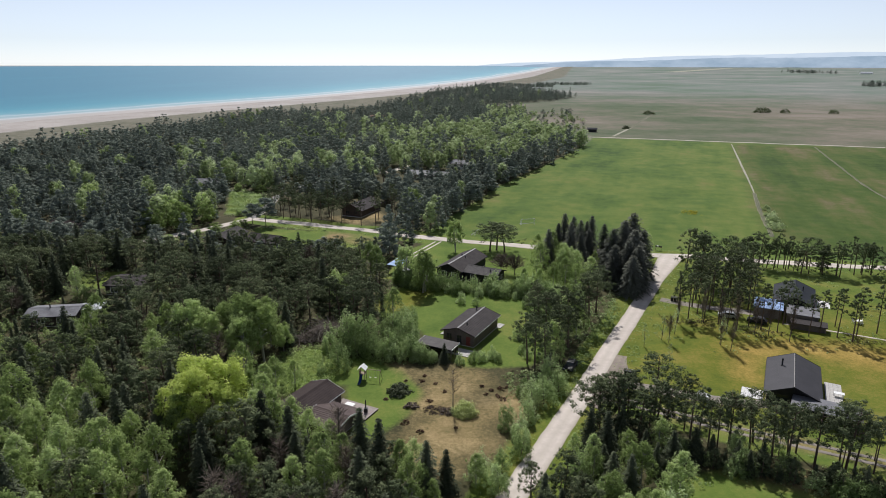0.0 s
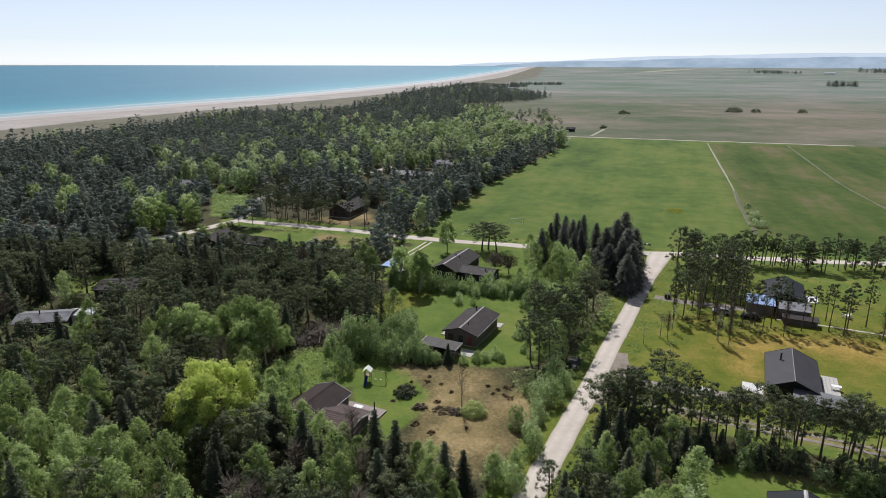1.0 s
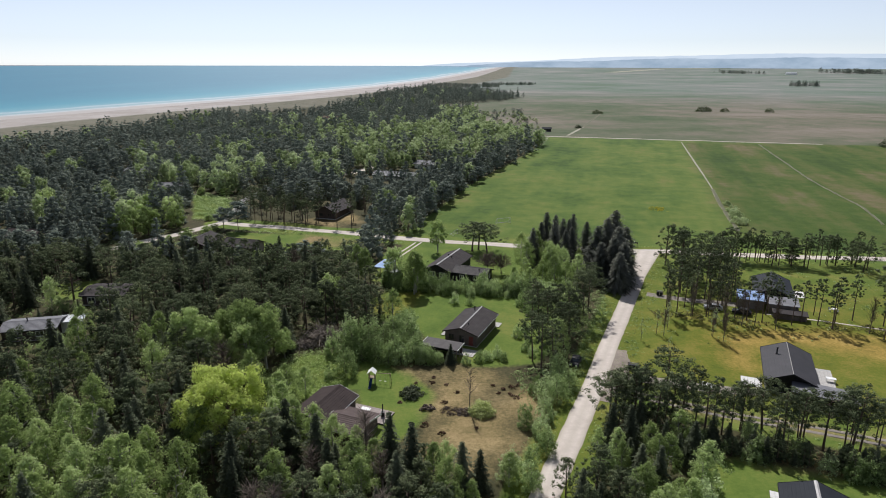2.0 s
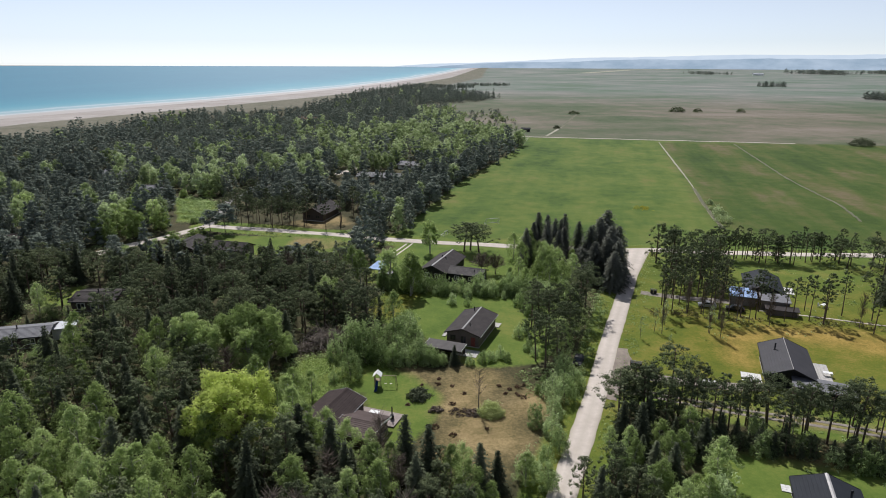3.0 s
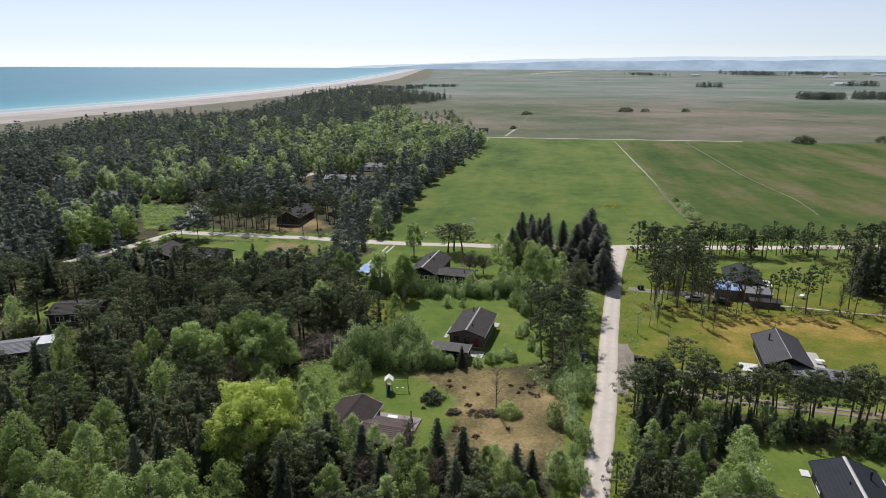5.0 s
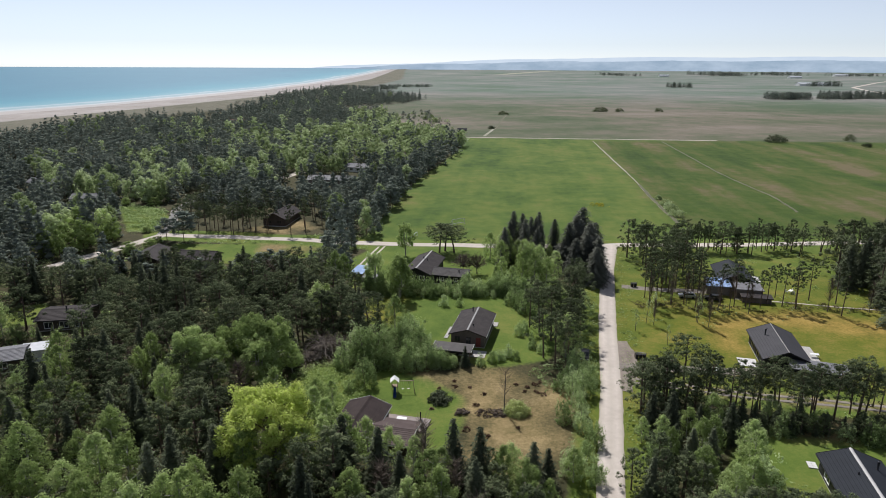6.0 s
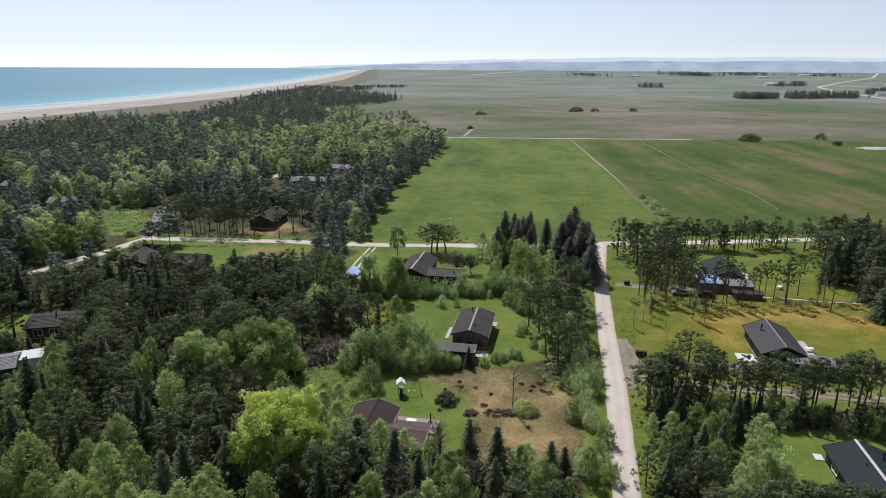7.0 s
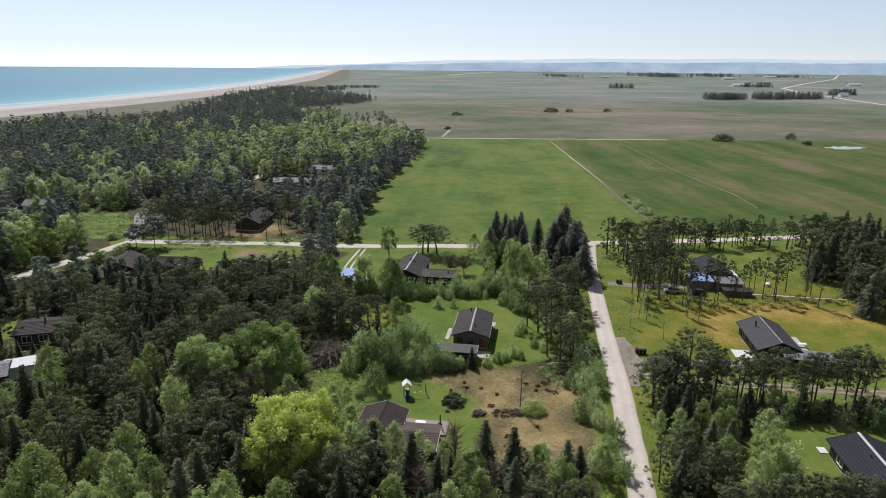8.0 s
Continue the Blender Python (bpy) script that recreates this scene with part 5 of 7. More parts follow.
def trunk_and_limbs(h, r, limbs, reach, start, lean=0.3, sides=6, rise=0.5):
    x, y = rng.normal(0, lean, 2)
    axis = [(0, 0, -0.4), (x * 0.2, y * 0.2, h * 0.25), (x * 0.6, y * 0.6, h * 0.6), (x, y, h * 0.95)]
    pieces = [tube(axis, [r * 1.25, r, r * 0.65, r * 0.12], sides)]
    for k in range(limbs):
        a = k * 2.4 + rng.uniform(-0.4, 0.4)
        f = start + (0.92 - start) * (k + 0.5) / limbs
        b = Vector(axis[1]).lerp(Vector(axis[3]), (f - 0.25) / 0.7) if f > 0.25 else Vector(axis[0]).lerp(Vector(axis[1]), f / 0.25)
        q = reach * rng.uniform(0.6, 1.0) * (1.1 - f * 0.6)
        e = b + Vector((math.cos(a) * q, math.sin(a) * q, q * rise))
        m = b.lerp(e, 0.55) + Vector((0, 0, q * 0.1))
        pieces.append(tube([b, m, e], [r * 0.4, r * 0.25, r * 0.06], 4))
    return join(pieces)


def birch_crown(h, width, count=110, per=40, size=0.24):
    t = rng.uniform(0, 1, count) ** 0.9
    z = h * (0.14 + 0.83 * t)
    prof = np.sin(np.pi * np.clip(0.2 + 0.8 * t, 0, 1)) ** 0.65
    a = rng.uniform(0, 2 * np.pi, count)
    lob = 1 + 0.22 * np.sin(a * 3 + rng.uniform(0, 6)) * np.cos(z * 0.9) + 0.12 * np.sin(z * 2.1 + a)
    rad = width * prof * np.sqrt(rng.uniform(0.15, 1, count)) * lob * 0.85
    c = np.stack([np.cos(a) * rad, np.sin(a) * rad, z], 1)
    return clumps(c, rng.uniform(0.24, 0.62, count) * width / 2.4 * (70 / count) ** 0.25, per, size, 1.5, 0.42, 0.55, 0.5)


def round_crown(h, width, count=150, per=36, size=0.38, low=0.12, puff=(0.1, 0.2)):
    d = unit(rng.normal(0, 1, (count, 3)))
    d[:, 2] = np.where(d[:, 2] < -0.6, -d[:, 2], d[:, 2])
    bulge = 1 + 0.14 * np.sin(3.1 * np.arctan2(d[:, 1], d[:, 0]) + 1) * np.cos(4 * d[:, 2]) + rng.normal(0, 0.06, count)
    k = (rng.uniform(0.3, 1.0, count) ** 0.5 * 0.9 * bulge)[:, None]
    half = h * (1 - low) / 2
    c = d * k * np.array([width, width, half]) + np.array([0, 0, h * low + half])
    return clumps(c, rng.uniform(*puff, count) * width, per, size, 1.0, 0.3, 0.55, 0.45)


def bush_crown(h, width, count=80, per=34, size=0.2):
    """A dense dome of leaves that reaches the ground, with uneven shoots on top."""
    d = unit(rng.normal(0, 1, (count, 3)))
    d[:, 2] = np.abs(d[:, 2])
    shoot = 1 + rng.normal(0, 0.1, count)
    k = (rng.uniform(0.25, 1.0, count) ** 0.5 * 0.88 * shoot)[:, None]
    c = d * k * np.array([width, width, h])
    v, f, nrm = clumps(c, rng.uniform(0.12, 0.26, count) * width, per, size, 1.6, 0.4, 0.5, 0.5)
    v[:, 2] = np.maximum(v[:, 2], 0.0)
    return v, f, nrm


def pine_crown(h, width, count=64, per=56, size=0.23, low=0.4, squash=0.75):
    t = rng.uniform(0, 1, count) ** 0.8
    z = h * (low + (0.96 - low) * t)
    rad = width * np.sqrt(rng.uniform(0.04, 1, count)) * (1.08 - 0.72 * t ** 2.2)
    a = rng.uniform(0, 2 * np.pi, count)
    c = np.stack([np.cos(a) * rad, np.sin(a) * rad, z], 1)
    return clumps(c, rng.uniform(0.22, 0.52, count) * width / 2.2 * (56 / count) ** 0.3, per, size, squash, 0.36, 0.45, 0.5)


def spruce_crown(h, width, levels=26, arms=10, size=0.5, low=0.05, taper=0.8):
    """Whorls of drooping branches, each a row of sprays that narrows to its tip."""
    c, n = [], []
    for k in range(levels):
        t = (k + rng.uniform(-0.3, 0.3)) / levels
        z = h * (low + (0.99 - low) * t)
        reach = width * (1 - max(t, 0)) ** taper * (0.78 + 0.4 * rng.uniform(0, 1)) + 0.12
        m = max(4, int(arms * (1.0 - 0.5 * t)))
        for j in range(m):
            a = 2 * np.pi * (j + rng.uniform(-0.35, 0.35)) / m + k * 0.7
            r = reach * rng.uniform(0.7, 1.15)
            steps = max(2, int(r / (size * 0.5)))
            for i in range(steps):
                f = (i + 0.6) / steps
                for side in (-1, 1):
                    off = side * size * 0.32 * (1.1 - 0.5 * f)
                    c.append((math.cos(a) * r * f - math.sin(a) * off, math.sin(a) * r * f + math.cos(a) * off, z - r * f * (0.2 + 0.3 * f) + rng.uniform(-0.1, 0.1)))
                    n.append((math.cos(a) * 0.6, math.sin(a) * 0.6, 0.5))
    return leaves(np.array(c), size, np.array(n), 0.5, 0.4, 0.6)


def bare_crown(h, width, count=60):
    pieces = []
    for k in range(count):
        a, f = rng.uniform(0, 6.28), rng.uniform(0.3, 0.95)
        r = width * rng.uniform(0.5, 1) * (1.1 - 0.6 * f)
        b = np.array([0, 0, h * f])
        e = b + np.array([math.cos(a) * r, math.sin(a) * r, r * rng.uniform(0.5, 1.2)])
        pieces.append(tube([b, (b + e) / 2 + rng.normal(0, 0.1, 3), e], [0.034, 0.022, 0.01], 3))
    return join(pieces)


def twig_dome(h, width, count=46):
    """A short trunk whose forked limbs fill a round head with fine twigs."""
    pieces = []
    for k in range(count):
        d = unit(rng.normal(0, 1, 3))
        d[2] = abs(d[2]) * 0.9 + 0.15
        b = np.array([0, 0, h * 0.28])
        e = b + d * np.array([width, width, h * 0.68]) * rng.uniform(0.75, 1.0)
        m = b + (e - b) * 0.5 + rng.normal(0, 0.12, 3)
        pieces.append(tube([b, m, e], [0.05, 0.035, 0.012], 3))
        for _ in range(5):
            s = m + (e - m) * rng.uniform(0.0, 0.9)
            pieces.append(tube([s, s + d * 0.5 + rng.normal(0, 0.45, 3)], [0.04, 0.02], 3))
    return join(pieces)


KINDS = {}


def kind(name, label, category, h, crown, trunk, leaf_mat, bark_mat, crown_name="crown"):
    KINDS.setdefault(name, []).append(dict(label=label, category=category, h=h, crown=leaf_mesh(name + "_crown", crown, leaf_mat) if len(crown) == 3 else mesh_from(name + "_crown", *crown, leaf_mat), trunk=mesh_from(name + "_trunk", *trunk, bark_mat, True), first=None, crown_name=crown_name))


for k in range(6):
    kind("birch", "slender birch tree in fresh light-green leaf", "tree", 9.0, birch_crown(9.0, 2.2 + 0.25 * (k % 3)), trunk_and_limbs(8.6, 0.13, 7, 2.0, 0.25), LEAF_BIRCH, BARK_BIRCH)
for k in range(3):
    kind("broad_birch", "broad many-stemmed birch in grey-green spring leaf", "tree", 11.0, round_crown(11.0, 3.7, 130, 90, 0.28, 0.04, (0.13, 0.24)), join([trunk_and_limbs(9.4, 0.16, 6, 3.0, 0.2, 1.0) for _ in range(3)]), LEAF_BIRCH, BARK_BIRCH)
for k in range(6):
    kind("pine", "dark-green pine with a bare trunk and flat crown", "tree", 9.5, pine_crown(9.5, 2.6 + 0.35 * (k % 3), low=0.4 + 0.06 * (k % 2)), trunk_and_limbs(9.3, 0.13, 9, 2.0, 0.4, 0.35, rise=0.3), NEEDLE_PINE, BARK_PINE)
for k in range(7):
    kind("tall_pine", "tall slim pine with a thin open crown", "tree", 10.5, pine_crown(10.5, 1.35 + 0.15 * (k % 4), 40 + 6 * (k % 3), 50, 0.22, 0.42 + 0.05 * (k % 4), 0.85), trunk_and_limbs(10.2, 0.11, 12, 1.4, 0.35, 0.3, rise=0.3), NEEDLE_PINE, BARK_PINE)
for k in range(4):
    kind("bushy_pine", "dense dark pine branched almost to the ground", "tree", 8.0, pine_crown(8.0, 2.3 + 0.2 * (k % 2), 72, 50, 0.25, 0.1, 0.9), trunk_and_limbs(7.8, 0.14, 8, 2.0, 0.15, 0.3), NEEDLE_PINE, BARK_PINE)
for k in range(4):
    kind("spruce", "dark-green conical spruce with drooping branches", "tree", 11.0, spruce_crown(11.0, 2.4 + 0.3 * (k % 3), 30, 11, 0.4), trunk_and_limbs(10.9, 0.16, 0, 1, 0.3, 0.05), NEEDLE_SPRUCE, BARK_PINE)
for k in range(4):
    kind("old_spruce", "tall dark grey-brown spruce with long drooping branches", "tree", 16.0, spruce_crown(16.0, 3.0 + 0.3 * (k % 2), 44, 13, 0.44, 0.03, 0.5), trunk_and_limbs(15.8, 0.22, 0, 1, 0.3, 0.05), NEEDLE_OLD, BARK_PINE)
for k in range(2):
    kind("narrow_spruce", "narrow spire-shaped dark conifer", "tree", 9.0, spruce_crown(9.0, 1.1, 26, 8, 0.42), trunk_and_limbs(8.9, 0.11, 0, 1, 0.3, 0.05), NEEDLE_SPRUCE, BARK_PINE)
for k in range(4):
    kind("shrub", "dense light-green leafy shrub", "shrub", 4.0, bush_crown(4.0, 1.65 + 0.2 * (k % 3)), trunk_and_limbs(3.2, 0.06, 6, 1.2, 0.1, 0.3), LEAF_SHRUB, BARK_DEAD)
for k in range(2):
    kind("bare_tree", "leafless grey-brown tree with fine twigs", "tree", 8.0, bare_crown(8.0, 2.6, 190), trunk_and_limbs(8.0, 0.12, 8, 2.0, 0.3), TWIG, BARK_DEAD)
kind("sapling", "thin young tree with a few light-green leaves", "tree", 6.0, birch_crown(6.0, 0.9, 40, 8, 0.22), trunk_and_limbs(5.8, 0.06, 9, 0.9, 0.25), LEAF_PALE_HAZED, BARK_DEAD)
kind("dead_tree", "thin dead tree with a few bare grey branches", "tree", 8.0, bare_crown(8.0, 2.3, 46), trunk_and_limbs(8.0, 0.09, 5, 1.8, 0.4, 0.2, rise=0.6), TWIG, BARK_DEAD)
kind("garden_tree", "round-headed reddish-brown garden tree still without leaves", "tree", 6.0, twig_dome(6.0, 2.7, 80), trunk_and_limbs(2.4, 0.13, 0, 1, 0.3, 0.1), TWIG, BARK_DEAD)
kind("maple", "large round maple in bright yellow-green leaf", "tree", 13.0, round_crown(13.0, 6.3, 230, 150, 0.3, 0.03, (0.1, 0.19)), trunk_and_limbs(11.0, 0.3, 12, 4.5, 0.18, 0.3), LEAF_MAPLE, BARK_PINE)

TAKEN = []


def plant(name, x, y, h, group="", widen=1.0):
    v = KINDS[name][int(rng.integers(len(KINDS[name])))]
    s = h / v["h"]
    m = pose(x, y, gz(x, y), 0, 0, float(rng.uniform(0, 360))) @ Matrix.Diagonal((s * widen, s * widen, s, 1))
    if v["first"] is None:
        ob = new(name)
        ob.matrix_basis = m
        tagged(ob, v["label"], v["category"], group or name + " trees")
        for n, me in (("trunk", v["trunk"]), (v["crown_name"], v["crown"])):
            o = new(n, me)
            o.parent = ob
        v["first"] = ob
    else:
        keep = v["first"].scale.copy()
        v["first"].scale = (1, 1, 1)
        copy_thing(v["first"], m)
        v["first"].scale = keep
    TAKEN.append((x, y, h))


PINES_DRIVE = [(14.5, 89.0, 9.2), (19.5, 90.0, 9.0), (25.5, 94.5, 11.0), (30.5, 95.0, 7.4), (29.5, 86.0, 10.2), (34.5, 87.0, 8.5), (36.5, 84.5, 8.5), (38.5, 82.0, 10.2), (40.5, 81.5, 10.0), (44.0, 81.0, 9.9), (48.0, 82.0, 9.3), (48.0, 80.5, 11), (51.0, 85.0, 7.8), (53.5, 83.0, 7.3)]
PINES_NEAR = [(3.5, 71.5, 6.3), (7.0, 70.0, 6.7), (9.5, 69.0, 6.7), (5.0, 66.0, 6.4), (9.0, 68.0, 6.8), (10.5, 66.5, 6.7), (0.5, 62.0, 5.8), (16.5, 62.0, 5.4), (18.0, 60.5, 5.8), (22.5, 58.5, 5.9), (25.0, 56.5, 5.8)]
PINES_ROW = [(77.0, 174.5, 9.8), (79.0, 172.5, 9.4), (82.5, 174.0, 9.8), (85.0, 171.5, 9.1), (87.0, 169.5, 9.9), (91.5, 171.0, 10.3), (93.5, 168.0, 10.5), (101.0, 170.0, 9.8), (102.5, 168.0, 10.7), (108.0, 169.0, 9.4), (108.5, 163.5, 10.0), (114.0, 162.5, 10.0), (117.0, 159.5, 9.9), (122.0, 165.0, 9.5), (128.0, 163.0, 10.0), (134.0, 162.0, 9.6)]
PINES_JUNCTION = [(55.0, 171.0, 12), (56.5, 164.5, 13), (55.5, 161.0, 13), (56.0, 155.0, 12.5), (61.0, 156.0, 12.5), (61.0, 151.5, 11.4), (60.0, 172.5, 9.3), (53.5, 147.0, 11.6), (59.0, 146.0, 8.0), (65.0, 168.0, 11), (68.0, 162.0, 11), (64.0, 160.0, 11), (70.0, 170.0, 10), (51.5, 153.0, 11), (50.0, 148.5, 10)]
PINES_YARD = [(41.0, 133.5, 10.9), (44.0, 135.5, 11), (46.5, 133.0, 11), (49.5, 132.5, 10.2), (52.0, 129.0, 10.7), (57.5, 130.0, 10.8), (60.5, 129.0, 10.1), (63.0, 128.3, 10.5), (55.5, 131.5, 8.8), (71.5, 126.5, 11), (76.0, 127.5, 11), (81.0, 129.0, 11), (81.0, 119.0, 10.9), (47.0, 138.5, 10), (49.5, 128.0, 10.0), (43.0, 139.0, 10.6), (86.0, 126.0, 11), (74.0, 132.0, 9), (66.0, 127.0, 9.5), (53.5, 136.0, 10)]
DARK_EAST = [(104.0, 126.0, 12.5), (109.0, 134.0, 13.0), (103.0, 137.0, 12.0), (116.0, 128.0, 12.0), (121.0, 130.0, 12.5), (108.0, 146.0, 11.5), (118.0, 145.0, 13.0), (127.0, 150.0, 12.5), (131.0, 144.0, 12.0), (101.0, 117.0, 11.0), (138.0, 156.0, 12.0), (94.0, 110.0, 10.5), (120.0, 150.0, 13.0), (125.0, 144.0, 13.0), (118.0, 136.0, 12.0), (111.0, 128.0, 12.0), (129.0, 156.0, 13.0), (113.0, 119.0, 12.0), (123.0, 160.0, 11.0), (135.0, 150.0, 12.0), (47.0, 74.5, 6.5), (50.5, 73.0, 7.0), (53.5, 71.5, 6.0), (56.5, 73.0, 7.5), (44.0, 76.0, 5.5), (58.0, 69.0, 7.0), (60.5, 74.5, 8.0), (99.5, 140.5, 13), (97.5, 135.5, 12), (107.5, 140.0, 12), (99.5, 127.5, 12), (95.0, 121.5, 12), (86.5, 110.5, 11), (90.0, 115.5, 10.8), (112.0, 150.0, 10.3), (115.0, 143.0, 11.7), (92.0, 104.0, 11), (98.0, 112.0, 12), (104.0, 120.0, 12), (84.0, 96.0, 10), (90.0, 90.0, 11), (105.0, 132.0, 12)]
SPRUCES_LANE = [(38.8, 168.0, 17.0), (36.0, 165.5, 15.5), (40.4, 163.0, 13.5), (37.4, 160.0, 14.5), (35.0, 156.0, 12.5), (37.0, 153.5, 12.0), (32.6, 162.5, 14.0), (34.6, 149.5, 10.5), (31.6, 155.5, 11.5)]
SPRUCES_BACK = [(22.5, 180.0, 14), (23.0, 171.0, 13.5), (30.0, 179.0, 13.5), (32.0, 171.5, 13), (17.0, 171.0, 11.5), (25.0, 166.5, 12), (28.0, 172.0, 11.5), (26.3, 175.5, 13.0), (20.2, 176.0, 12.0), (24.8, 178.5, 13.5), (28.2, 176.5, 12.5)]
SPRUCES_DRIVE = [(15.0, 81.5, 8.4), (13.0, 83.5, 7.5), (23.5, 79.0, 6.9), (16.5, 73.5, 7.0), (30.0, 82.0, 4.6), (27.5, 82.0, 5.7), (33.0, 80.5, 4.7), (36.0, 79.5, 5.1), (39.5, 78.0, 3.8), (14.5, 75.0, 6.2)]
YOUNG_EAST = [(10.5, 81.5, 4.4), (11.0, 77.5, 4.5), (12.5, 77.0, 5.2), (23.0, 83.0, 6.2), (13.5, 71.5, 5.3), (17.0, 68.5, 5.1), (20.5, 69.5, 8.0), (19.0, 66.0, 7.0), (18.0, 81.5, 5.2), (40.5, 84.0, 4.5), (34.5, 84.0, 4.5), (17.5, 77.0, 6.1), (14.0, 65.0, 6.8), (2.0, 60.5, 5.0)]
BIRCH_BACK = [(14.5, 166.0, 8.5), (20.0, 163.0, 9.5), (22.5, 158.0, 9.0), (13.0, 160.0, 6.0), (25.5, 154.0, 8.5), (15.0, 178.0, 8.0), (9.0, 152.0, 6.0), (12.5, 150.0, 6.5), (19.0, 152.0, 8.9), (21.5, 149.5, 8.1), (16.5, 154.5, 6.8), (18.5, 174.0, 9.8), (-16.0, 150.5, 11), (-28.5, 158.0, 9.6), (-30.5, 160.5, 9.8), (-35.5, 139.5, 9.1), (-33.5, 140.5, 8.0)]
STRIP = [(9.0, 127.0, 12), (10.0, 123.5, 12.5), (11.0, 119.5, 12), (14.5, 123.0, 12.5), (15.5, 119.0, 12), (18.0, 119.5, 12), (17.5, 115.0, 11.0), (10.8, 111.5, 12), (10.5, 106.5, 11.0), (7.5, 108.5, 11), (6.5, 112.0, 10.5), (20.0, 124.0, 12), (20.0, 129.5, 11.5), (14.5, 129.0, 10), (23.5, 133.0, 12), (17.0, 134.0, 11), (12.0, 115.0, 11.5), (25.0, 138.0, 12)]
WEST_DARK = [(-50.5, 84.0, 9.5), (-53.0, 87.0, 10.0), (-49.5, 88.5, 9.0), (-56.0, 85.0, 9.5), (-58.5, 90.0, 10.0), (-52.5, 92.5, 9.5), (-76.0, 91.5, 10.0), (-73.0, 94.0, 9.5), (-78.5, 95.0, 10.5), (-70.5, 92.0, 9.0), (-80.5, 90.0, 10.0), (-66.0, 95.5, 10.0), (-82.0, 112.0, 10.5), (-85.0, 108.0, 10.5), (-62.0, 96.0, 9.0)]
LOT_EDGE = [(-34.0, 81.0, 10.7), (-29.5, 78.5, 9.6), (-19.5, 78.0, 10.0), (-16.5, 75.5, 10.0), (-10.0, 73.0, 8.4), (-7.5, 74.0, 6.4)]
LOT_LEAFY = [(-36.5, 84.5, 8.5), (-39.5, 82.5, 9.0), (-30.5, 83.5, 8.0), (-27.6, 81.8, 7.0), (-24.3, 80.8, 6.0), (-38.5, 89.5, 9.0), (-37.0, 96.5, 8.0), (-34.5, 99.5, 6.0), (-13.5, 74.5, 7.2), (-9.0, 69.5, 5.0), (-33.5, 83.5, 9.2), (-36.0, 87.5, 9.6), (-21.5, 76.0, 6.9), (-3.5, 74.5, 5.2), (-37.5, 93.0, 8.5)]
BIRCHES_WEST = [(-57.5, 111.5, 12.3), (-53.8, 110.0, 10.5), (-52.0, 115.0, 10.5), (-46.5, 112.5, 13.4), (-43.5, 111.0, 12.6), (-46.0, 108.5, 11.0), (-41.0, 115.5, 6.0), (-49.0, 116.0, 11.0), (-65.0, 118.0, 9.1), (-66.5, 115.0, 7.8)]
BIRCHES_NEAR = [(-64.5, 83.5, 9.9), (-61.0, 82.0, 9.8), (-68.0, 81.5, 7.7), (-65.5, 79.0, 7.6), (-52.5, 73.0, 10.4), (-55.0, 74.5, 8.8), (-46.5, 74.5, 8.7), (-58.0, 72.5, 9.4), (-49.5, 71.5, 8.9), (-67.0, 73.0, 9.0), (-63.5, 71.5, 8.5), (-49.5, 66.5, 9.8), (-45.5, 69.5, 7.9), (-61.0, 68.0, 8.6), (-56.5, 68.0, 9.1), (-41.5, 66.0, 7.8), (-74.0, 86.5, 10.6), (-71.5, 81.0, 8.6)]
GARDEN_SHRUBS = [(-15.9, 115.0, 5.0), (-14.0, 113.0, 4.2), (-18.6, 116.6, 5.4), (-17.2, 130.0, 4.6), (-18.5, 128.5, 3.8), (-6.5, 143.1, 3.2), (-3.0, 142.0, 2.2), (-11.8, 111.8, 3.0), (-31.5, 106.5, 2.6), (-28.5, 108.0, 5.6), (-27.5, 116.5, 8.2), (-25.0, 117.0, 8.4), (-28.5, 119.5, 7.2), (-18.0, 122.0, 7.5), (-16.5, 119.5, 6.4), (-20.5, 120.5, 6.6), (-16.0, 114.5, 5.6), (-23.0, 113.5, 5.2), (-26.0, 113.5, 5.5), (-19.5, 114.0, 5.8), (-13.8, 112.0, 3.4), (-31.5, 116.0, 5.8)]
ROAD_SHRUBS = [(1.5, 89.5, 4.4), (5.0, 91.5, 4.4), (3.0, 82.0, 4.4), (0.0, 78.0, 4.0), (-3.0, 76.5, 4.4), (8.0, 97.0, 5.4), (11.0, 101.0, 5.0), (6.0, 96.5, 5.4), (3.2, 86.5, 4.4), (-0.5, 74.0, 4.4), (9.5, 103.5, 6.0), (5.0, 99.5, 4.2)]

for k, (x, y, h) in enumerate(PINES_DRIVE):
    plant(("pine", "tall_pine", "pine")[k % 3] if x > 26 else "bushy_pine" if k % 2 else "pine", x, y, h, widen=1.15 if x > 26 else 1.3)
for k in range(26):
    f = (k + 0.5) / 26
    x, y = 15.5 + 42.0 * f ** 1.25 + float(rng.normal(0, 0.9)), 90.5 - 9.5 * f ** 1.1 + float(rng.normal(0, 2.0))
    if float(along(DRIVE_SOUTH, np.float64(x), np.float64(y))) > 2.2 and float(along(DRIVE_GARAGE, np.float64(x), np.float64(y))) > 2.0 and float(along(ROAD, np.float64(x), np.float64(y))) > 4.0:
        plant("bushy_pine" if x < 27 and k % 3 else ("tall_pine", "pine")[k % 2], x, y, float(rng.uniform(7.0, 10.0)), widen=float(rng.uniform(1.0, 1.35)))
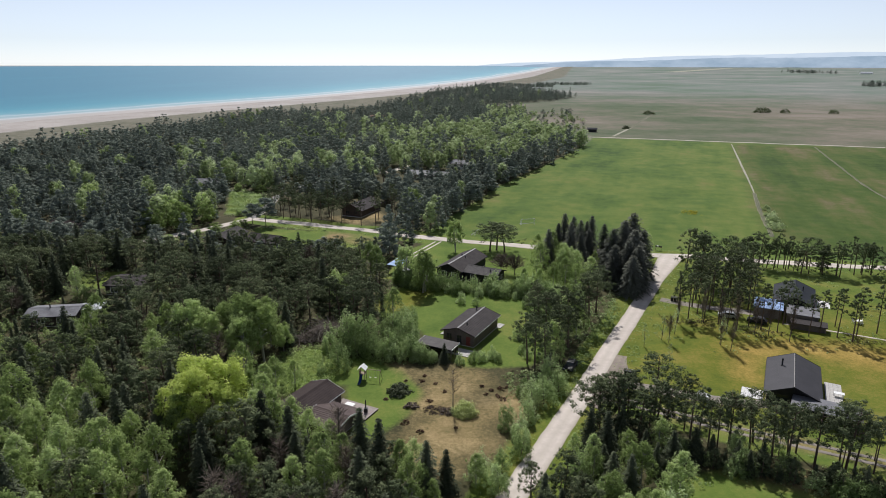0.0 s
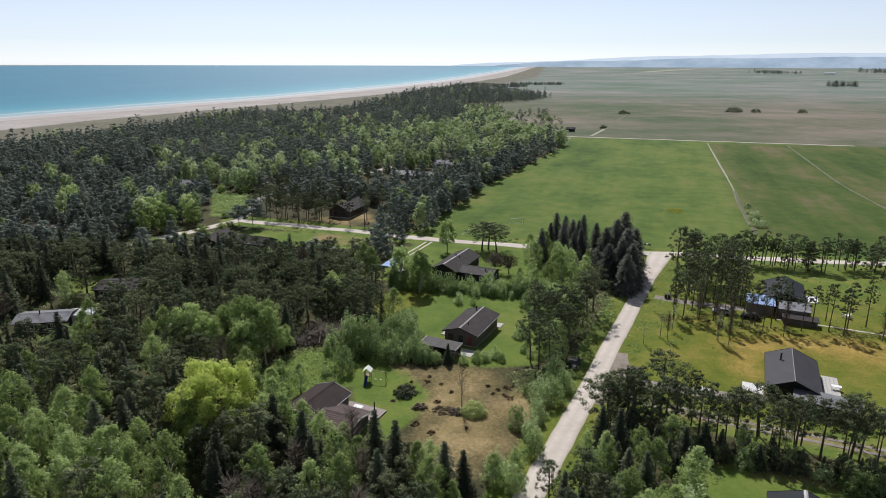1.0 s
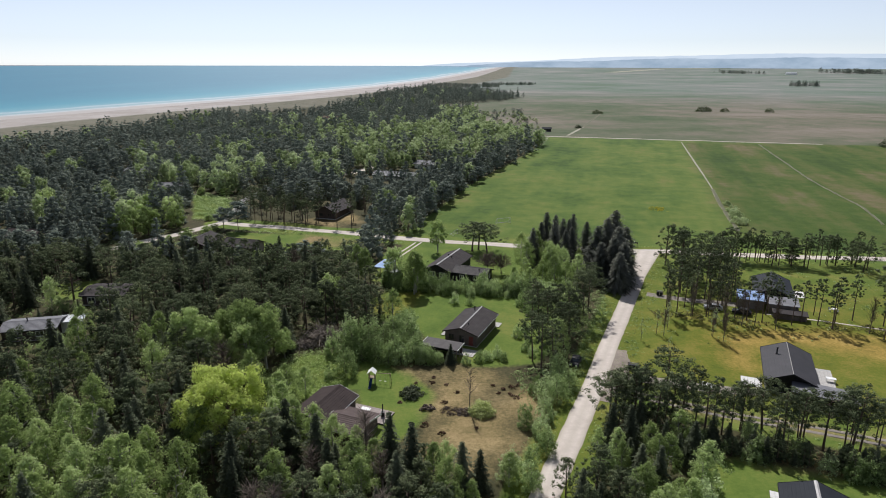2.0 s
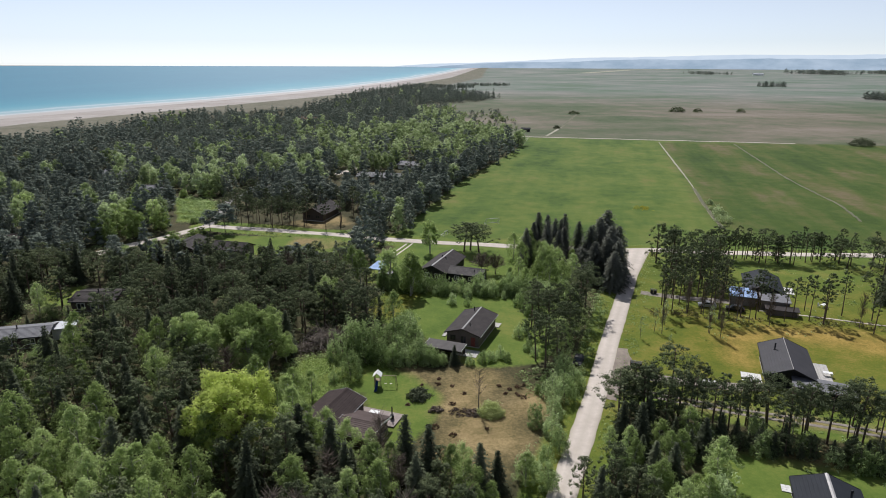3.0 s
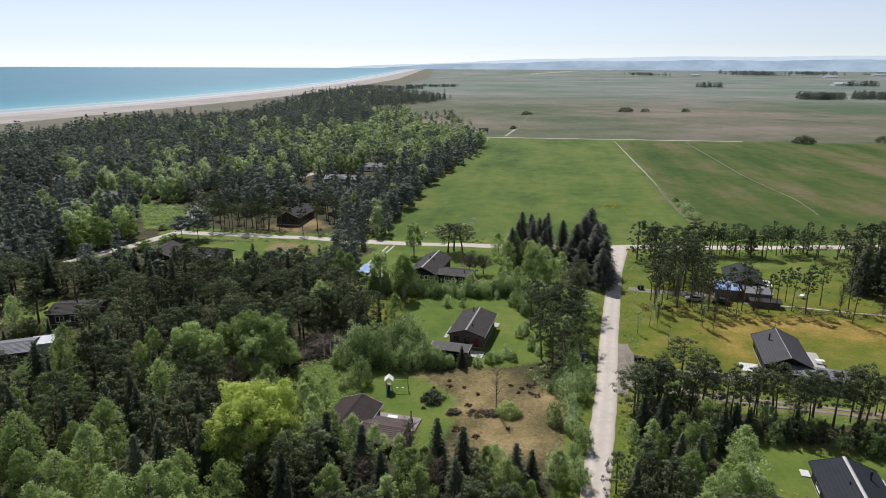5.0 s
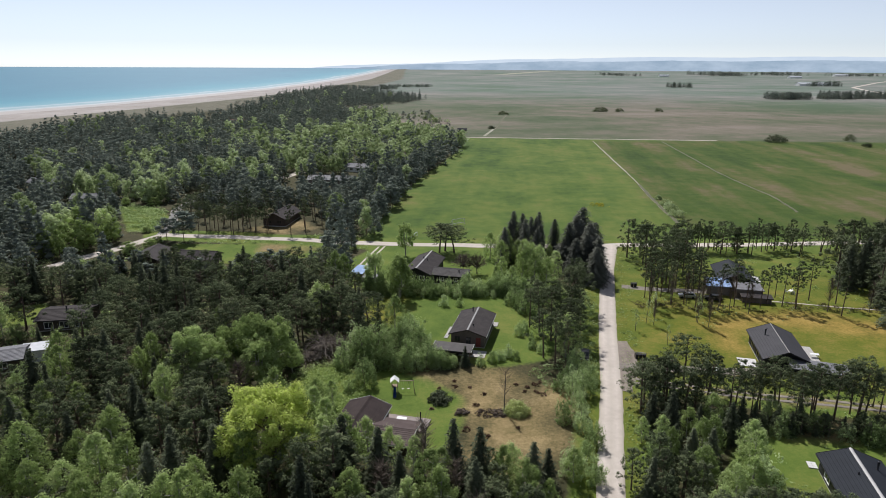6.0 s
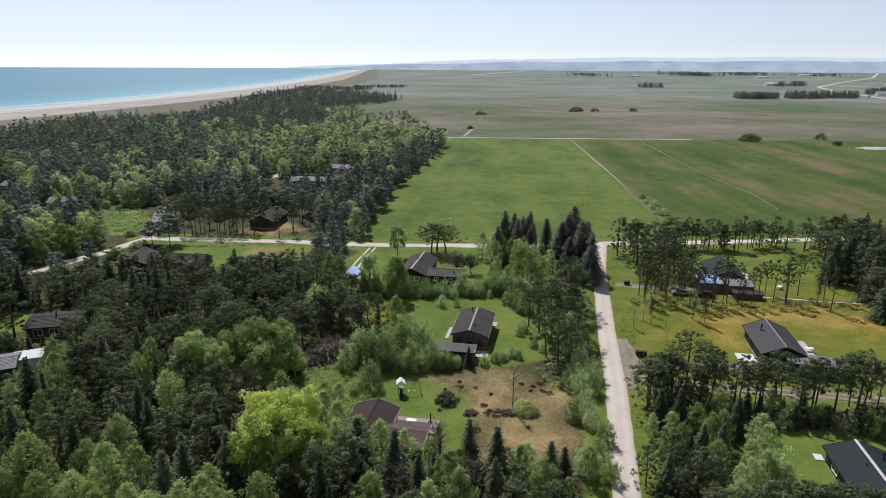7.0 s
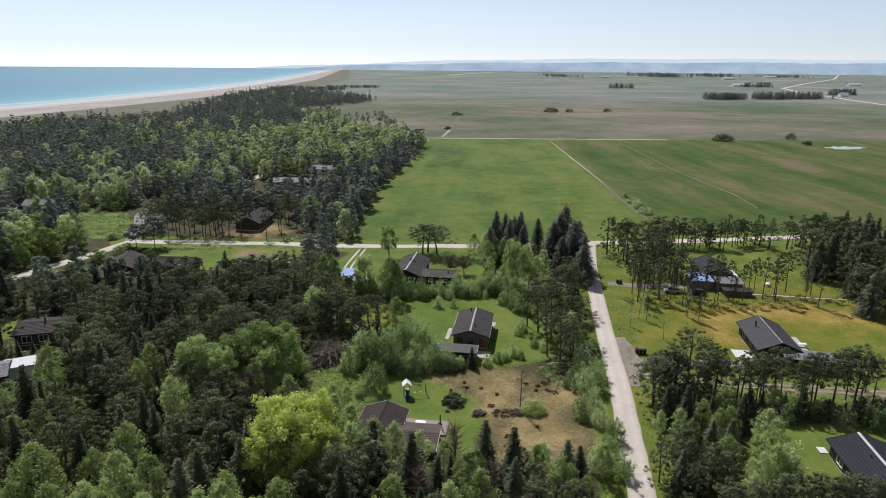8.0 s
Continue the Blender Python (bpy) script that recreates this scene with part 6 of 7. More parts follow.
for x, y, h in ((47.5, 143.5, 11.0), (50.5, 141.0, 10.5), (54.0, 143.5, 11.5), (56.5, 139.5, 10.0), (59.5, 141.5, 11.0), (52.5, 147.5, 11.0), (58.0, 149.5, 10.5), (62.5, 146.0, 10.0), (63.5, 133.0, 10.5), (69.0, 128.5, 10.0), (73.5, 124.5, 10.5)):
    plant("tall_pine", x, y, h, widen=1.2)
for x, y, h in PINES_YARD:
    plant("tall_pine", x, y, h)
for k, (x, y, h) in enumerate(PINES_ROW):
    for n in range(3):
        dx, dy = (0.0, 0.0) if n == 0 else rng.uniform((-3.5, -2.0), (3.5, 3.0))
        kind_name = ("tall_pine", "tall_pine", "pine", "tall_pine", "bushy_pine")[(k * 3 + n * 2) % 5]
        plant(kind_name, x + float(dx), y + float(dy), h * float(rng.uniform(0.7, 1.1)) * (0.75 if kind_name == "bushy_pine" else 1.0), widen=float(rng.uniform(1.0, 1.5)))
for x, y, h in ((1.5, 186.0, 9.4), (6.0, 185.5, 8.7), (3.6, 187.5, 8.8)):
    plant("pine", x, y, h, widen=2.0)
for k, (x, y, h) in enumerate(PINES_JUNCTION):
    plant(("bushy_pine", "pine")[k % 2], x, y, h)
for x, y, h in PINES_NEAR:
    plant("bushy_pine", x, y, h)
for k, (x, y, h) in enumerate(DARK_EAST):
    plant(("bushy_pine", "spruce", "spruce")[k % 3], x, y, h * (0.8 if y < 78 else 1.0), widen=1.0 if y < 78 else 1.3)
for x, y, h in SPRUCES_LANE:
    plant("old_spruce", x, y, h, widen=1.6)
for x, y, h in SPRUCES_BACK:
    plant("old_spruce", x, y, h, widen=1.1)
for x, y, h in ((20.0, 168.0, 8.0), (25.5, 172.5, 7.5), (17.5, 175.0, 8.5), (29.0, 167.0, 6.5), (19.0, 172.5, 8.0)):
    plant("birch", x, y, h)
for x, y, h in SPRUCES_DRIVE:
    plant("spruce", x, y, h, widen=1.3)
for k, (x, y, h) in enumerate(YOUNG_EAST):
    plant(("birch", "shrub", "birch")[k % 3], x, y, h, widen=1.1)
for x, y, h in ((22.0, 59.6, 5.6), (26.5, 56.5, 5.2), (29.5, 53.5, 5.0), (34.0, 51.0, 4.8), (24.0, 54.0, 5.5), (18.5, 57.0, 6.0)):
    plant("bushy_pine", x, y, h, widen=1.1)
for k in range(9):
    plant("bushy_pine", 6.5 + 2.2 * k + float(rng.uniform(-0.5, 0.5)), 61.0 - 0.62 * k + float(rng.uniform(-0.8, 0.4)), float(rng.uniform(6.4, 7.8)), widen=1.2)
for x, y, h in ((23.1, 73.6, 7.0), (18.8, 76.6, 6.5), (17.5, 66.2, 6.5), (13.7, 70.7, 6.0)):
    plant("birch", x, y, h, widen=1.35)
for x, y, h in BIRCH_BACK:
    plant("birch", x, y, h, widen=1.2)
for k, (x, y, h) in enumerate(STRIP):
    x -= 1.1 * max(0.0, 7.6 - float(along(ROAD, np.float64(x), np.float64(y))))
    plant(("tall_pine", "pine", "pine", "birch")[k % 4], x, y, h * (0.75 if k % 4 == 3 else 1.0), widen=1.1)
for k, (x, y, h) in enumerate(LOT_EDGE):
    plant("spruce", x, y, h, widen=1.25)
for k in range(15):
    plant(("shrub", "bushy_pine", "spruce")[k % 3], -90 + 2.5 * k + float(rng.uniform(-1, 1)), 182.0 - 0.12 * k + float(rng.uniform(-2, 2)), float(rng.uniform(2.0, 3.4)), widen=1.2)
for x, y, h in ((-74.0, 177.0, 8.5), (-54.0, 178.0, 8.0), (-71.0, 179.0, 7.0), (-67.5, 178.5, 7.2), (-64.0, 178.0, 7.2), (-60.5, 177.0, 6.6), (-82.0, 181.0, 7.0), (-79.5, 183.0, 6.4), (-85.5, 182.0, 6.8), (-70.0, 174.0, 7.5), (-74.5, 181.5, 7.2), (-72.0, 183.0, 7.2)):
    plant("bushy_pine" if h in (7.2, 6.6, 6.4, 7.5) else "spruce", x, y, h, widen=1.1)
for k, (x, y, h) in enumerate(WEST_DARK):
    plant(("spruce", "bushy_pine", "spruce")[k % 3], x, y, h, widen=1.2)
for x, y, h in LOT_LEAFY:
    plant("birch", x, y, h, widen=1.1)
for k, (x, y, h) in enumerate(BIRCHES_WEST):
    plant("broad_birch" if k < 8 else "birch", x, y, h)
for x, y, h in BIRCHES_NEAR:
    plant("birch", x, y, h, widen=1.15)
for x, y, h in GARDEN_SHRUBS + ROAD_SHRUBS:
    plant("shrub", x, y, h)
plant("spruce", -9.2, 112.0, 4.2, widen=1.4)
for x, y, h in ((-14.6, 112.8, 3.6), (-12.8, 112.6, 3.0), (-16.6, 113.0, 4.4), (-11.2, 112.6, 2.2), (-18.8, 112.4, 4.0), (-21.0, 112.2, 4.6)):
    plant("shrub", x, y, h, widen=1.1)
for x, y, h in ((20.5, 161.0, 9.5), (-21.0, 158.0, 10.0), (-15.5, 151.5, 10.5), (-8.8, 185.5, 10.4)):
    plant("broad_birch", x, y, h, widen=0.85)
plant("birch", 45.0, 178.5, 9.0, widen=1.3)
plant("garden_tree", 4.0, 166.5, 6.4)
plant("garden_tree", 7.6, 165.4, 6.2)
plant("maple", -43.6, 85.6, 13.2, widen=1.08)
plant("dead_tree", -7.1, 94.2, 8.0)
for x, y, h in ((-23.0, 80.5, 8.5), (-20.5, 73.0, 7.0)):
    plant("bare_tree", x, y, h)
for x, y, h in ((30.5, 120.5, 5), (35, 124, 5.5), (38.5, 127, 6), (46, 121.5, 6.5), (33, 112, 4.5)):
    plant("sapling", x, y, h)

for x, y, h in ((51.5, 128.5, 8.5), (55.0, 127.2, 8.0), (57.8, 127.0, 8.5), (60.8, 124.2, 7.5), (49.5, 131.5, 8.0), (46.0, 132.5, 8.0), (41.0, 133.0, 7.5), (47.0, 119.0, 6.5), (46.0, 122.0, 7.0), (36.0, 122.5, 6.0), (80.0, 122.0, 8.0), (88.0, 118.5, 8.0)):
    plant("bare_tree", x, y, h, widen=0.62)

# the thicket between the drive and the nearest house, and the dark hedge along the drive
THICKET = [(0, 56), (6, 76), (9, 86), (13, 92), (19, 90), (23, 85), (23, 80), (17, 75), (12.5, 68), (14, 60), (14, 54)]
for gy in np.arange(55, 92, 2.6):
    for gx in np.arange(0, 26, 2.6):
        x, y = gx + rng.uniform(-1, 1), gy + rng.uniform(-1, 1)
        if float(within(THICKET, np.float64(x), np.float64(y))) > 0 and float(along(ROAD, np.float64(x), np.float64(y))) > 4.5 and all((x - a) ** 2 + (y - b) ** 2 > 4 for a, b, _ in TAKEN):
            u = rng.uniform(0, 1)
            plant("birch" if u < 0.3 else "bushy_pine" if u < 0.72 else "spruce", x, y, float(rng.uniform(4.5, 7.0)), widen=1.2)
for k in range(54):
    f = (k + rng.uniform(0, 1)) / 54
    plant(("bushy_pine", "spruce", "bushy_pine", "shrub")[k % 4], 23 + 33 * f + rng.normal(0, 0.7), 84.0 - 13.0 * f + rng.normal(0, 0.9), float(rng.uniform(2.2, 4.2)), widen=1.25)

# tall pines round the brown house by the lane
for x, y in ((-70, 232), (-66, 238), (-63, 229), (-60, 243), (-57, 234), (-54, 226), (-52, 245), (-72, 243), (-50, 223), (-37, 228), (-34, 236), (-38, 219), (-41, 216), (-32, 229), (-35, 243), (-58, 248), (-47, 249), (-76, 236), (-67, 247), (-61, 222), (-74, 228), (-40, 248), (-50, 286), (-44, 290), (-38, 296), (-30, 292), (-24, 299), (-34, 304), (-20, 308), (-44, 300), (-12, 316), (-8, 326), (-28, 310)):
    plant("tall_pine", x + float(rng.normal(0, 0.8)), y + float(rng.normal(0, 0.8)), float(rng.uniform(9, 12)) * (1.0 if y < 280 else 0.78), widen=1.15)

# the mixed wood in front of the dry plot
NEAR_PLOT = [(-36, 48), (-36, 79), (-25, 82), (-7, 75), (-3, 66), (-14, 48)]
for gy in np.arange(49, 84, 3.1):
    for gx in np.arange(-36, -2, 3.1):
        x, y = gx + rng.uniform(-1.2, 1.2), gy + rng.uniform(-1.2, 1.2)
        if float(within(NEAR_PLOT, np.float64(x), np.float64(y))) > 0 and float(along(ROAD, np.float64(x), np.float64(y))) > 5.5 and all((x - a) ** 2 + (y - b) ** 2 > 4.5 for a, b, _ in TAKEN):
            u = rng.uniform(0, 1) * (0.4 if x < -27 and y > 79 else 1.0)
            u = max(u, 0.18) if y < 75 else u
            name = "birch" if u < 0.2 else "shrub" if u < 0.24 else "spruce" if u < 0.46 else "bushy_pine" if u < 0.76 else "bare_tree"
            plant(name, x, y, float(rng.uniform(3.5, 5.0) if name == "shrub" else rng.uniform(6.0, 9.0) if y < 74 else rng.uniform(5.0, 7.0)), widen=1.2)

for x, y in ((-79.5, 231), (-79.0, 238), (-77.5, 246), (-76.5, 254), (-75, 261), (-70, 227), (-66, 226), (-62, 225), (-58, 224), (-54, 222), (-68, 231), (-60, 230), (-56, 229), (-50, 228)):
    plant("pine", x, y, float(rng.uniform(8.5, 11)), widen=1.05)

# rows of shrubs that serve as hedges
for (x0, y0), (x1, y1), n, h in (((-24, 157), (-8, 152), 12, 5.0), ((-8, 152.5), (14, 146), 18, 3.8), ((-21, 154), (12, 144.5), 16, 3.0), ((2, 152), (18, 147), 9, 4.6), ((9, 141), (13, 131), 7, 4.0), ((8, 150), (20, 141), 9, 5.5), ((7.5, 128), (6, 113), 7, 2.6), ((2, 112), (-6, 112), 6, 2.6), ((12, 147), (18, 140), 6, 4.5)):
    for k in range(n):
        f = (k + rng.uniform(0.2, 0.8)) / n
        plant("shrub", x0 + (x1 - x0) * f + rng.normal(0, 0.7), y0 + (y1 - y0) * f + rng.normal(0, 0.7), h * rng.uniform(0.7, 1.25))

HOUSES = [(o.matrix_world.translation.x, o.matrix_world.translation.y) for o in bpy.data.objects if o.get("category") in ("house", "carport", "shed", "terrace")]
WOOD_WEST = [(-30, 40), (-26, 78), (-35, 82), (-38, 100), (-34, 104), (-33, 119), (-14, 127), (-26, 141), (-20, 155), (-27, 160), (-25, 186), (-19, 198), (-17, 204)] + [(x - 1.5, y) for x, y in BORDER[1:]] + [(34, 1385), (-36, 1230), (-72, 1040), (-104, 800), (-122, 660), (-172, 694), (-206, 694), (-226, 648), (-236, 590), (-240, 545), (-262, 515), (-262, 480), (-280, 450), (-292, 418), (-328, 300), (-328, 40)]
GAPS = LAWNS + DRY + [[(-54, 283), (-14, 288), (-2, 338), (-18, 340), (-48, 318)], [(-168, 302), (-142, 300), (-144, 322), (-162, 322)], [(-134, 264), (-114, 264), (-116, 284), (-130, 284)], [(-40, 118), (-31, 119), (-30, 127), (-39, 127)], [(-39, 101), (-25, 101), (-25, 81), (-36, 86)], [(-86, 226), (-38, 212), (-30, 222), (-34, 246), (-60, 250), (-80, 246)]]

# low growth only, where house roofs and the plot by the lane show over it
LOW = [[(-106, 184), (-88, 184), (-82, 216), (-96, 216)], [(-101, 132), (-80, 134), (-80, 147), (-98, 146)], [(-106, 111), (-82, 114), (-84, 128), (-104, 126)], [(-60, 214), (-30, 205), (-34, 222), (-56, 226)], [(-40, 100), (-36, 118), (-44, 112), (-46, 102)]]


MEDIUM = [(-84, 160), (-30, 170), (-33, 192), (-76, 200)]


def low_here(x, y):
    return any(float(within(p, np.float64(x), np.float64(y))) > 0 for p in LOW)


def free(x, y, gap):
    """Whether a tree may stand there: off roads, lawns and houses."""
    if min(float(along(p, np.float64(x), np.float64(y))) for p in (ROAD, CROSS, LANE_WEST, LANE_NORTH, DRIVE_SOUTH)) < 4.0:
        return False
    if any(float(within(p, np.float64(x), np.float64(y))) > -1.0 for p in GAPS):
        return False
    if any((x - a) ** 2 + (y - b) ** 2 < 49 for a, b in HOUSES):
        return False
    return all((x - a) ** 2 + (y - b) ** 2 > gap * gap for a, b, _ in TAKEN if abs(x - a) < gap and abs(y - b) < gap)


def mood(x, y):
    """How leafy the wood is at a place: 0 all conifer, 1 all birch."""
    v = 0.45 + 1.5 * noise.noise((x * 0.018, y * 0.018, 4.2)) + 0.5 * noise.noise((x * 0.06, y * 0.06, 9.1))
    return min(1.15, max(0.0, v))


def wood_kind(x, y):
    u = float(rng.uniform(0, 1))
    leafy = mood(x, y)
    if y < 90 and x < -46:
        leafy += 0.3
    if y > 92 and x < -60:
        leafy -= 0.55
    if y < 100 and -48 < x < -22:
        leafy += 0.7 if y > 81 else -1.2
    if 118 < y < 185 and -75 < x < -20:
        leafy -= 0.45
    if u < leafy * 0.75:
        return "birch", rng.uniform(6.5, 10.0)
    u = float(rng.uniform(0, 1))
    if u < 0.42:
        return "bushy_pine", rng.uniform(7.0, 10.5)
    if u < 0.66:
        return "pine", rng.uniform(8.0, 11.0)
    if u < 0.88:
        return "spruce", rng.uniform(7.0, 12.0)
    if u < 0.95:
        return "narrow_spruce", rng.uniform(6.0, 9.0)
    return "bare_tree", rng.uniform(6.0, 9.0)


def near_wood():
    step = 4.0
    for gy in np.arange(50, 172, step):
        for gx in np.arange(-128, -16, step):
            x, y = gx + rng.uniform(-1.7, 1.7), gy + rng.uniform(-1.7, 1.7)
            if x < -0.72 * (y + 45) - 20 or float(within(WOOD_WEST, np.float64(x), np.float64(y))) < 0 or not free(x, y, 3.0):
                continue
            k, h = wood_kind(x, y)
            if low_here(x, y):
                k, h = ("shrub", "spruce", "birch")[int(rng.integers(3))], rng.uniform(2.0, 4.2)
            elif float(within(MEDIUM, np.float64(x), np.float64(y))) > 0:
                h = rng.uniform(5.5, 7.0)
            plant(k, x, y, float(h), widen=1.3 if "pine" in k else 1.1)


near_wood()


# ---- the wood beyond, as one mass of trees a kind ----
def far_templates():
    # distance haze is put into these needle and pale leaf colours
    return {
        "mid_birch": ([massed_birch(9.0, 2.2 + 0.1 * k, 15, 42, 0.42) for k in range(6)], LEAF_BIRCH),
        "mid_pale_birch": ([massed_birch(9.0, 2.2 + 0.1 * k, 15, 42, 0.42) for k in range(6)], LEAF_PALE_HAZED),
        "mid_pine": ([massed_pine(9.5, 1.9 + 0.16 * k, 16, 44, 0.42, 0.18 + 0.04 * k) for k in range(6)], NEEDLE_HAZED),
        "mid_spruce": ([massed_spruce(11.0, 1.9 + 0.16 * k, 20, 34, 0.42) for k in range(6)], NEEDLE_HAZED),
        "far_birch": ([massed_birch(9.0, 2.4, 9, 13, 0.75) for _ in range(6)], LEAF_PALE_HAZED),
        "far_pine": ([massed_pine(9.5, 2.1 + 0.14 * k, 9, 11, 0.85, 0.1) for k in range(6)], NEEDLE_HAZED),
        "far_spruce": ([massed_spruce(11.0, 2.2, 10, 10, 0.85) for _ in range(5)], NEEDLE_HAZED),
    }


def stand(name, spots, label, templates):
    """One mass of trees from a list of (x, y, h)."""
    crowns, mat = templates[name]
    vs, fs, ns, tint, n = [], [], [], [], 0
    tv, tf, tn = [], [], 0
    for x, y, h in spots:
        v, f, nrm = crowns[int(rng.integers(len(crowns)))]
        a, s = rng.uniform(0, 6.28), h / 9.8
        wide = s * rng.uniform(1.1, 1.75) * (2.2 if h < 5.2 else 1.0)
        c, d = math.cos(a) * wide, math.sin(a) * wide
        z = gz(x, y)
        w = np.stack([v[:, 0] * c - v[:, 1] * d + x, v[:, 0] * d + v[:, 1] * c + y, v[:, 2] * s + z], 1)
        vs.append(w)
        ca, sa = math.cos(a), math.sin(a)
        ns.append(np.stack([nrm[:, 0] * ca - nrm[:, 1] * sa, nrm[:, 0] * sa + nrm[:, 1] * ca, nrm[:, 2]], 1))
        fs.append(f + n)
        n += len(w)
        tint.append(np.full(len(w), rng.uniform(0, 1)))
        t, g = tube([(x, y, z - 0.3), (x, y, z + h * 0.75)], [0.15, 0.05], 4)
        tv.append(t)
        tf.append(g + tn)
        tn += len(t)
    me = leaf_mesh(name, (np.concatenate(vs), np.concatenate(fs), np.concatenate(ns)), mat)
    float_attribute(me, "tint", np.concatenate(tint))
    wood = tagged(new("wood", me), label, "wood", kind="stuff")
    o = new("trunks", mesh_from(name + "_trunks", np.concatenate(tv), np.concatenate(tf), BARK_PINE))
    o.parent = wood


PALE_BIRCHES = [(-84, 500), (-70, 518), (-50, 530), (-18, 524), (12, 560), (44, 560), (60, 470), (70, 440), (50, 410), (28, 366), (6, 350), (-20, 322), (-46, 328), (-54, 380), (-66, 430)]
SCRUB = [(72, 452), (92, 520), (96, 580), (112, 700), (104, 762), (58, 740), (14, 720), (8, 600), (44, 540), (54, 500)]
BIRCHES_LANE = [(-172, 366), (-150, 345), (-112, 328), (-84, 325), (-84, 258), (-104, 262), (-122, 300), (-150, 312)]
CONIFERS = [(-82, 246), (-60, 250), (-46, 262), (-50, 292), (-70, 300), (-84, 280)]
SAPLINGS = [(-112, 280), (-96, 276), (-82, 252), (-86, 228), (-94, 228)]


def inside(poly, x, y):
    return float(within(poly, np.float64(x), np.float64(y))) > 0


def far_wood():
    templates = far_templates()
    spots = {k: [] for k in templates}
    y, step = 60.0, 4.4
    while y < 1420:
        step = 5.9 if y < 330 else 5.9 + (y - 330) * 0.006
        xs = np.arange(-355, 200, step) + rng.uniform(-0.4, 0.4) * step
        x = xs + rng.uniform(-0.5, 0.5, len(xs)) * step
        yy = y + rng.uniform(-0.5, 0.5, len(xs)) * step
        ok = within(WOOD_WEST, x, yy) > 0
        ok &= (x > dune_line(yy) + 8) & ~((yy > 760) & (yy < 880) & (x > 10))
        ok &= ~((yy < 174) & (x > -130)) & (x > -0.80 * (yy + 45) - 45)
        for p, w in ((ROAD, 5), (CROSS, 5.5), (LANE_WEST, 4.5), (LANE_NORTH, 4.5), (LANE_FAR, 5.0)):
            ok &= along(p, x, yy) > w
        for p in GAPS:
            ok &= within(p, x, yy) < -1
        for a, b in HOUSES:
            ok &= (x - a) ** 2 + (yy - b) ** 2 > 81
        lod = "mid_" if y < 360 else "far_"
        big = 1.0 if y < 360 else 1.0 + (step - 5.9) * 0.04
        for a, b in zip(x[ok], yy[ok]):
            patch = noise.noise((a * 0.021, b * 0.021, 4.2)) + 0.45 * noise.noise((a * 0.07, b * 0.07, 9.1))
            leafy = 0.8 if patch > 0.42 else 0.3 if patch > 0.3 else 0.05
            if b > 600 or a < -190:
                leafy *= 0.2
            if 300 < b < 600 and inside(PALE_BIRCHES, a, b):
                leafy = 0.78 + 1.0 * noise.noise((a * 0.03, b * 0.03, 2.0))
            elif 240 < b < 370 and inside(BIRCHES_LANE, a, b):
                leafy = 0.5
            elif 540 < b < 760 and inside(SCRUB, a, b):
                leafy = 0.8
            border = float(np.interp(b, [p[1] for p in BORDER], [p[0] for p in BORDER])) - a
            if b < 300 and inside(CONIFERS, a, b):
                leafy = 0.0
            if border < 20 and b < 425:
                leafy = 0.05
            elif border < 22 and b < 640:
                leafy = 0.9
            u = rng.uniform(0, 1)
            if b < 290 and (low_here(a, b) or inside(SAPLINGS, a, b)):
                spots[lod + "birch"].append((a, b, rng.uniform(2.0, 4.0)))
            elif b < 200 and float(within(MEDIUM, np.float64(a), np.float64(b))) > 0:
                spots[lod + ("spruce" if u < 0.6 else "pine")].append((a, b, rng.uniform(2.6, 3.6) if b > 184 else rng.uniform(4.2, 6.0)))
            elif u < leafy * 0.85:
                spots["mid_pale_birch" if lod == "mid_" and (b > 250 or u < 0.2) else lod + "birch"].append((a, b, rng.uniform(9.0, 13.0) * big))
            elif u > 0.62:
                spots[lod + "spruce"].append((a, b, rng.uniform(6.5, 12.5) * big * (1.15 if border < 16 and b < 460 or inside(CONIFERS, a, b) else 1.0)))
            else:
                spots[lod + "pine"].append((a, b, rng.uniform(6.0, 10.8) * big))
        y += step
    # loose scrub between the wood and the open marsh
    for _ in range(150):
        a, b = float(rng.uniform(44, 114)), float(rng.uniform(450, 765))
        if inside(SCRUB, a, b):
            spots["far_birch" if rng.uniform(0, 1) < 0.75 else "far_pine"].append((a, b, float(rng.uniform(2.0, 5.0))))
    for a, b, h in ((98, 742, 6), (103, 738, 5), (108, 750, 5), (96, 690, 8), (84, 708, 8), (-277, 572, 10), (-281, 566, 8), (-272, 566, 8), (66, 634, 8), (88, 640, 6), (80, 596, 6)):
        spots["far_pine"].append((a, b, h))
    # low scrub where the wood meets the dunes
    for _ in range(420):
        b = float(rng.uniform(330, 1330))
        a = float(np.interp(b, [300, 418, 450, 515, 545, 648, 694, 800, 1040, 1230, 1385], [-328, -292, -280, -264, -244, -228, -208, -112, -80, -44, 26])) + float(rng.uniform(-26, 6))
        if a > float(dune_line(b)) + 2:
            spots["far_pine"].append((a, b, float(rng.uniform(1.2, 4.5))))
    # trees beyond the marsh
    for x0, x1, y0, n, h in ((752, 826, 990, 80, 13), (850, 1004, 990, 170, 12), (1180, 1260, 1130, 60, 12), (900, 960, 1560, 40, 12), (1755, 1900, 2730, 40, 22), (1330, 1420, 1560, 30, 16), (150, 290, 1640, 90, 8), (20, 180, 1500, 120, 9), (1310, 1420, 2790, 60, 14), (1800, 1900, 2650, 50, 18), (2080, 2230, 2700, 70, 18), (2300, 2500, 2500, 60, 14)):
        for _ in range(n):
            spots["far_spruce" if h == 12 else "far_pine"].append((rng.uniform(x0, x1), y0 + rng.normal(0, 12 if y0 < 2000 else 70), h * rng.uniform(0.7, 1.15)))
